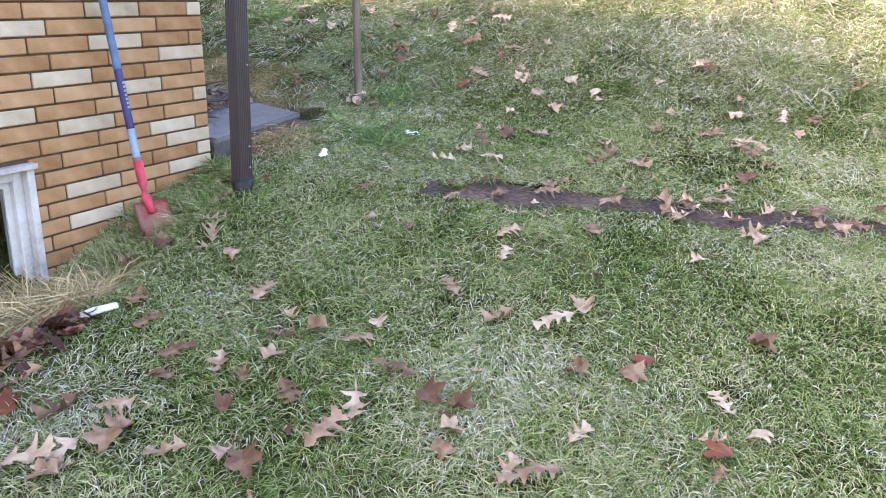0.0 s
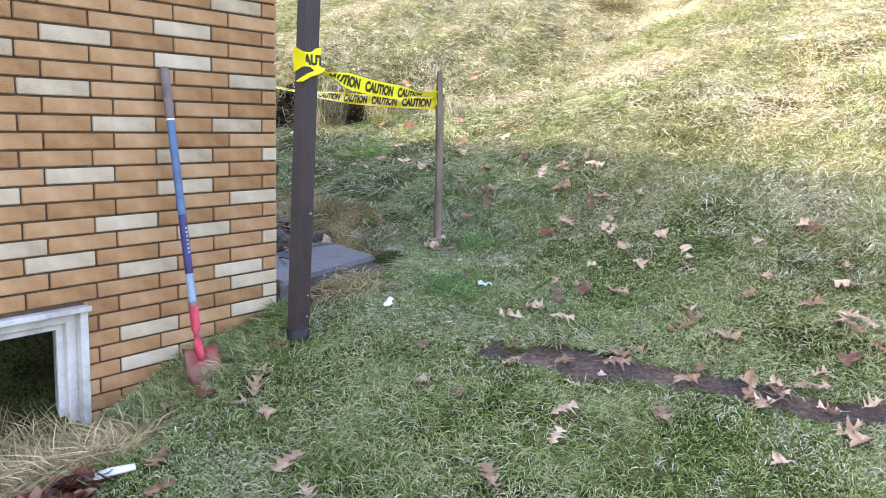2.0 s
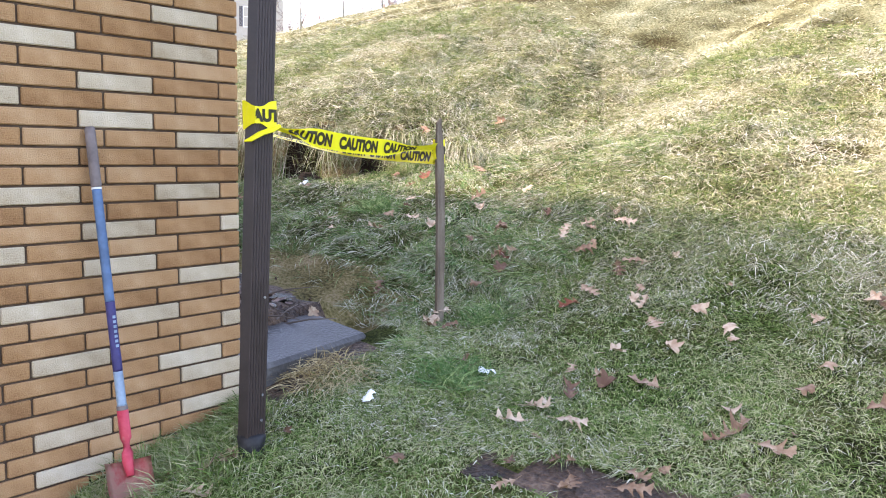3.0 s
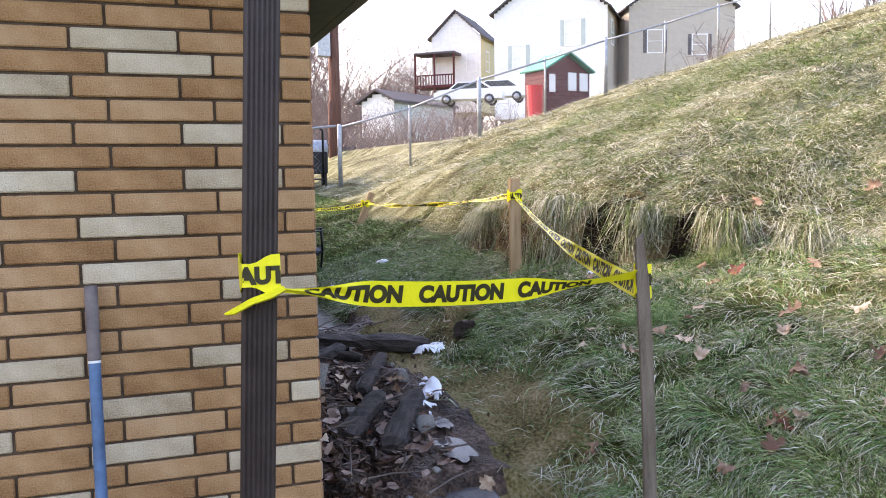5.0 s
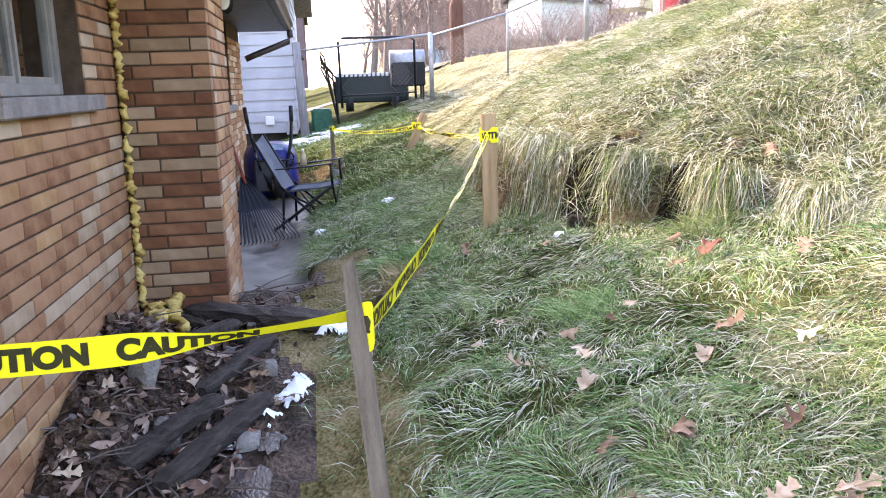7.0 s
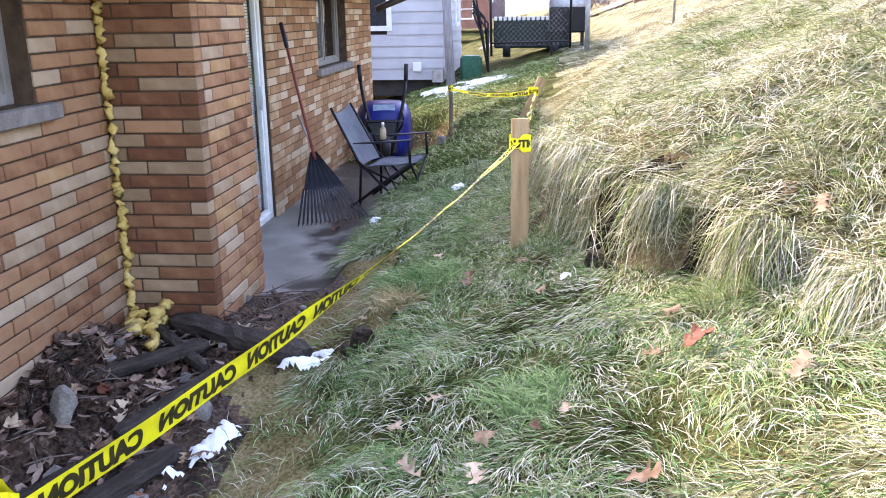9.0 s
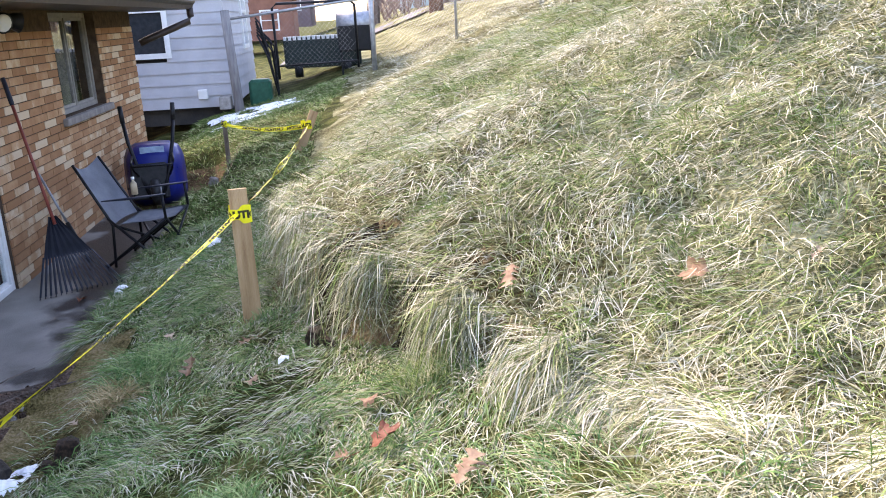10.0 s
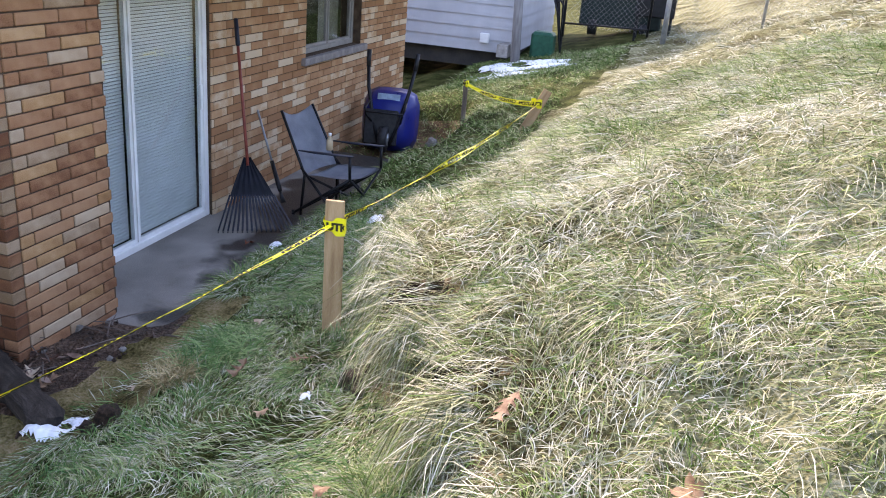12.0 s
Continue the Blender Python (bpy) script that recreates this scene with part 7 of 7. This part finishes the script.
# each stands corner-on to the yard: its gable end faces down the lane, its long side up the hill
h1, m1 = far_house("pale two-storey gabled house with a covered porch", (-77.5, 29.4, 0), (0.62, 0.78), 4.9, 6.5, 8.2, 15.4, 2.3, M_SIDW, M_SIDY, [(1.9, 2.9, 14.9, 16.2), (3.5, 4.4, 12.0, 13.7)], side_windows=[(1.6, 2.7, 12.2, 14.0)])
bm = bmesh.new()
box(bm, -1.0, 3.0, 0.1, 2.3, 13.5, 13.7, 0.02, m1)
part("porch_roof", bm, M_ROOFD, h1, "flat porch roof")
bm = bmesh.new()
box(bm, -1.0, 3.0, 0.1, 2.3, 10.4, 10.65, 0.02, m1)
part("porch_floor", bm, M_BOARD, h1, "dark red porch floor")
for k in range(15):
    bm = bmesh.new()
    u = -0.98 + 3.9 * k / 14
    box(bm, u, u + 0.07, 2.2, 2.27, 10.65, 11.5, 0, m1)
    part("baluster", bm, M_BOARD, h1)
bm = bmesh.new()
box(bm, -1.0, 3.0, 2.18, 2.3, 11.5, 11.62, 0, m1)
part("porch_rail", bm, M_BOARD, h1, "dark red porch rail")
for u in (-0.9, 1.0, 2.9):
    bm = bmesh.new()
    box(bm, u - 0.08, u + 0.08, 2.1, 2.26, 7.6, 13.5, 0, m1)
    part("porch_post", bm, M_BOARD, h1)
h2, m2 = far_house("large white two-storey house with green shutters", (-66.0, 31.0, 0), (0.62, 0.78), 9.4, 8.0, 6.8, 15.6, 3.4, M_SIDW, M_SIDT, [(1.6, 2.6, 10.9, 12.8), (6.0, 7.2, 12.6, 14.6)], shut=M_SIDG, side_windows=[(2.2, 3.6, 12.9, 14.8)])
for u in (1.4, 4.6):
    bm = bmesh.new()
    box(bm, u, u + 2.6, 0.0, 0.06, 6.9, 9.2, 0.02, m2)
    part("garage_door", bm, M_WHITE, h2, "white garage door")
far_house("beige house with white-framed windows", (-62, 41.5, 0), (0.3, 1), 9.0, 8.0, 8.0, 16.0, 3.0, M_SIDT, M_SIDT, [(1.6, 2.8, 12.2, 14.0), (5.4, 6.6, 12.0, 13.6)], shut=M_ROOFD)
far_house("low pale green bungalow behind the road", (-60.6, 18.1, 0), (0.80, 0.62), 2.9, 8.0, 5.0, 7.6, 0.7, M_SIDW, M_SIDG, [(0.6, 1.0, 6.4, 7.3), (1.7, 2.1, 6.4, 7.3)])
far_house("long brown brick building beyond the gate", (-75, -6.4, 0), (0, 1), 10.0, 14.0, 2.0, 8.2, 0.3, M_PURPLE, M_PURPLE, [(6.2, 7.2, 3.4, 5.0), (8.2, 9.2, 3.4, 5.0)])
far_house("rust-red garage beyond the gate", (-52, -1.6, 0), (0, 1), 5.0, 5.0, 1.6, 3.9, 0.7, M_RUST, M_RUST, [(3.2, 4.1, 2.2, 3.2)])
far_house("small pale blue shed beside the lane", (-45, 9.0, 0), (0.5, 1), 3.4, 4.0, 2.0, 3.7, 0.3, M_SIDB, M_SIDB, [])


def car(m, label):
    thing = base("car", m, label, "car")
    bm = bmesh.new()
    prof = [(-2.2, 0.35), (-2.25, 0.75), (-1.9, 0.92), (-1.25, 1.0), (-0.7, 1.42), (0.9, 1.45), (1.6, 1.02), (2.15, 0.9), (2.25, 0.6), (2.2, 0.35)]
    rows = [[bm.verts.new((x, y, z)) for x, z in prof] for y in (-0.85, 0.85)]
    for k in range(len(prof)):
        bm.faces.new((rows[0][k], rows[0][(k + 1) % len(prof)], rows[1][(k + 1) % len(prof)], rows[1][k]))
    bm.faces.new(rows[0])
    bm.faces.new(rows[1][::-1])
    bmesh.ops.recalc_face_normals(bm, faces=bm.faces)
    part("body", bm, M_CARW, thing, "white painted body")
    for y in (-0.86, 0.855):
        bm = bmesh.new()
        v = [bm.verts.new((x, y, z)) for x, z in ((-1.1, 1.0), (-0.65, 1.36), (0.85, 1.38), (1.4, 1.0))]
        bm.faces.new(v)
        part("side_window", bm, M_DGLASS, thing)
    for x in (-1.4, 1.4):
        for y in (-0.8, 0.8):
            bm = bmesh.new()
            tube(bm, [(x, y - 0.1, 0.32), (x, y + 0.1, 0.32)], 0.32, 16)
            w = part("tyre", bm, M_BLACKP, thing, "black tyre", True)
            bm = bmesh.new()
            tube(bm, [(x, y - 0.11, 0.32), (x, y + 0.11, 0.32)], 0.18, 12)
            part("rim", bm, M_GALV, w, "grey rim", True)


car(pose(-52, 23.2, 6.7, 0, 0, 60), "white car parked below the houses")
car(pose(-53, 25.6, 7.0, 0, 0, 60), "white car parked below the houses")


# ------------------------------------------------------------------ bare winter trees
def tree_meshes(seed, height):
    rng = random.Random(seed)
    trunk, crown = bmesh.new(), bmesh.new()

    def limb(bm, p, d, ln, r, depth):
        pts, rs = [p], [r]
        q = p
        for k in range(3):
            d = (d + Vector((rng.uniform(-1, 1), rng.uniform(-1, 1), rng.uniform(-0.3, 0.6))) * 0.16).normalized()
            q = q + d * ln / 3
            pts.append(q)
            rs.append(r * (1 - 0.22 * (k + 1)))
        tube(bm, pts, rs, 6 if depth < 2 else 3, 1.0, False)
        if depth >= 4:
            return
        n = (6, 4, 4, 3)[depth]
        for k in range(n):
            s = rng.uniform(0.35, 1.0) if k else 1.0
            i = min(int(s * 3), 2)
            b = pts[i].lerp(pts[i + 1], s * 3 - i if s < 1 else 1)
            a = rng.uniform(0, 6.28)
            side = Vector((math.cos(a), math.sin(a), rng.uniform(-0.1, 0.5)))
            nd = (d * rng.uniform(0.5, 1.0) + side * rng.uniform(0.5, 0.95)).normalized()
            limb(crown, b, nd, ln * rng.uniform(0.5, 0.72), max(rs[i] * 0.5, 0.016), depth + 1)
    limb(trunk, Vector((0, 0, -0.5)), Vector((0, 0, 1)), height * 0.5, height * 0.022, 0)
    out = []
    for name, bm, mat in (("trunk", trunk, M_BARK), ("crown", crown, M_TWIG)):
        me = bpy.data.meshes.new(name)
        bm.to_mesh(me)
        bm.free()
        me.materials.append(mat)
        out.append(me)
    return out


proto = []
for i in range(4):
    t = base("bare_tree", pose(-90 - 4 * i, 14 + 6 * i, 1.5), "tall leafless winter tree with fine grey-brown twigs", "tree", "trees behind the houses")
    for me in tree_meshes(100 + i, 14.0):
        ob = new(me.name, me)
        ob.parent = t
    proto.append(t)
rng = random.Random(8)
for i in range(62):
    x, y = rng.uniform(-120, -88), rng.uniform(9.0, 48)
    k = rng.uniform(0.75, 1.35)
    t = copy_thing(proto[i % 4], pose(x, y, 2.0 + 0.05 * max(0, y - 10), 0, 0, rng.uniform(0, 360)))
    t.scale = (k, k, k)
for x, y, k in ((-40, 7.6, 0.62), (-52, 11.2, 0.8), (-50, 7.6, 0.7), (-62, 10.4, 1.0), (-66, 13.0, 1.0), (-72, 16.0, 1.1), (-70, 9.0, 1.0), (-76, 20.0, 1.15), (-80, 23.5, 1.1)):
    t = copy_thing(proto[int(-x) % 4], pose(x, y, gz(x, y), 0, 0, x * 37))
    t.scale = (k, k, k)


def brush(n, area, seed, hmin, hmax, label):
    rs = np.random.RandomState(seed)
    bm = bmesh.new()
    for i in range(n):
        x, y = rs.uniform(area[0], area[1]), rs.uniform(area[2], area[3])
        z = gz(x, y)
        h = rs.uniform(hmin, hmax)
        for k in range(7):
            a = rs.uniform(0, 6.28)
            e = Vector((x + math.cos(a) * h * 0.45, y + math.sin(a) * h * 0.45, z + h * rs.uniform(0.6, 1)))
            mid = Vector((x, y, z)).lerp(e, 0.5) + Vector((0, 0, 0.12 * h))
            tube(bm, [(x, y, z - 0.05), mid, e], [0.014, 0.010, 0.005], 3, 1.0, False)
            for j in range(3):
                b = mid.lerp(e, rs.rand())
                tube(bm, [b, b + Vector(rs.normal(0, 0.18, 3)) * h * 0.8], [0.007, 0.004], 3, 1.0, False)
    return tagged(finish("brush", bm, M_TWIG), label, "shrub", kind="stuff")


brush(170, (-25, -18.2, 16.8, 24), 3, 0.8, 1.5, "leafless brown brush behind the fence")
brush(160, (-44, -36, 8, 20), 4, 1.0, 2.4, "leafless brown brush along the lane")
brush(240, (-84, -64, 9.5, 24), 5, 3.0, 8.5, "leafless brown undergrowth at the wood's edge")


# ------------------------------------------------------------------ bricks of the walls
PAL = (M_BUFF, M_PALE, M_BUFF)
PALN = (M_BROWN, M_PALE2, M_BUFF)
PALE_EAST = {(30, 1), (28, 1), (28, 3), (26, 2), (25, 3), (24, 2), (23, 0), (22, 4), (20, 3), (20, 1), (18, 2), (18, 0), (17, 3), (16, 2), (15, 0), (14, 3), (13, 1), (13, 4), (12, 0), (12, 4), (11, 2), (10, 1), (9, 0), (7, 2), (7, 0), (5, 2), (8, 0)}
lay(wall_east, "y", XE, YN, YS, Z0, 40, [WIN_E], YN, PAL, 300, lambda c, z: c > 1.0 and z < 2.5, 0, 11, PALE_EAST)
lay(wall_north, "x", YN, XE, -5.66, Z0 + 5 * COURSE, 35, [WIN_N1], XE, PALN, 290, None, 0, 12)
# same house brick in darkened colours: the shade under the eave
PAL_SHADED = (M_SHADEBRICK, M_PALESHADE, M_BROWN)
lay(wing, "y", -5.66, 3.915, 3.44, Z0 + 7 * COURSE, 33, [], 0, PAL_SHADED, 150, None, 1, 13)
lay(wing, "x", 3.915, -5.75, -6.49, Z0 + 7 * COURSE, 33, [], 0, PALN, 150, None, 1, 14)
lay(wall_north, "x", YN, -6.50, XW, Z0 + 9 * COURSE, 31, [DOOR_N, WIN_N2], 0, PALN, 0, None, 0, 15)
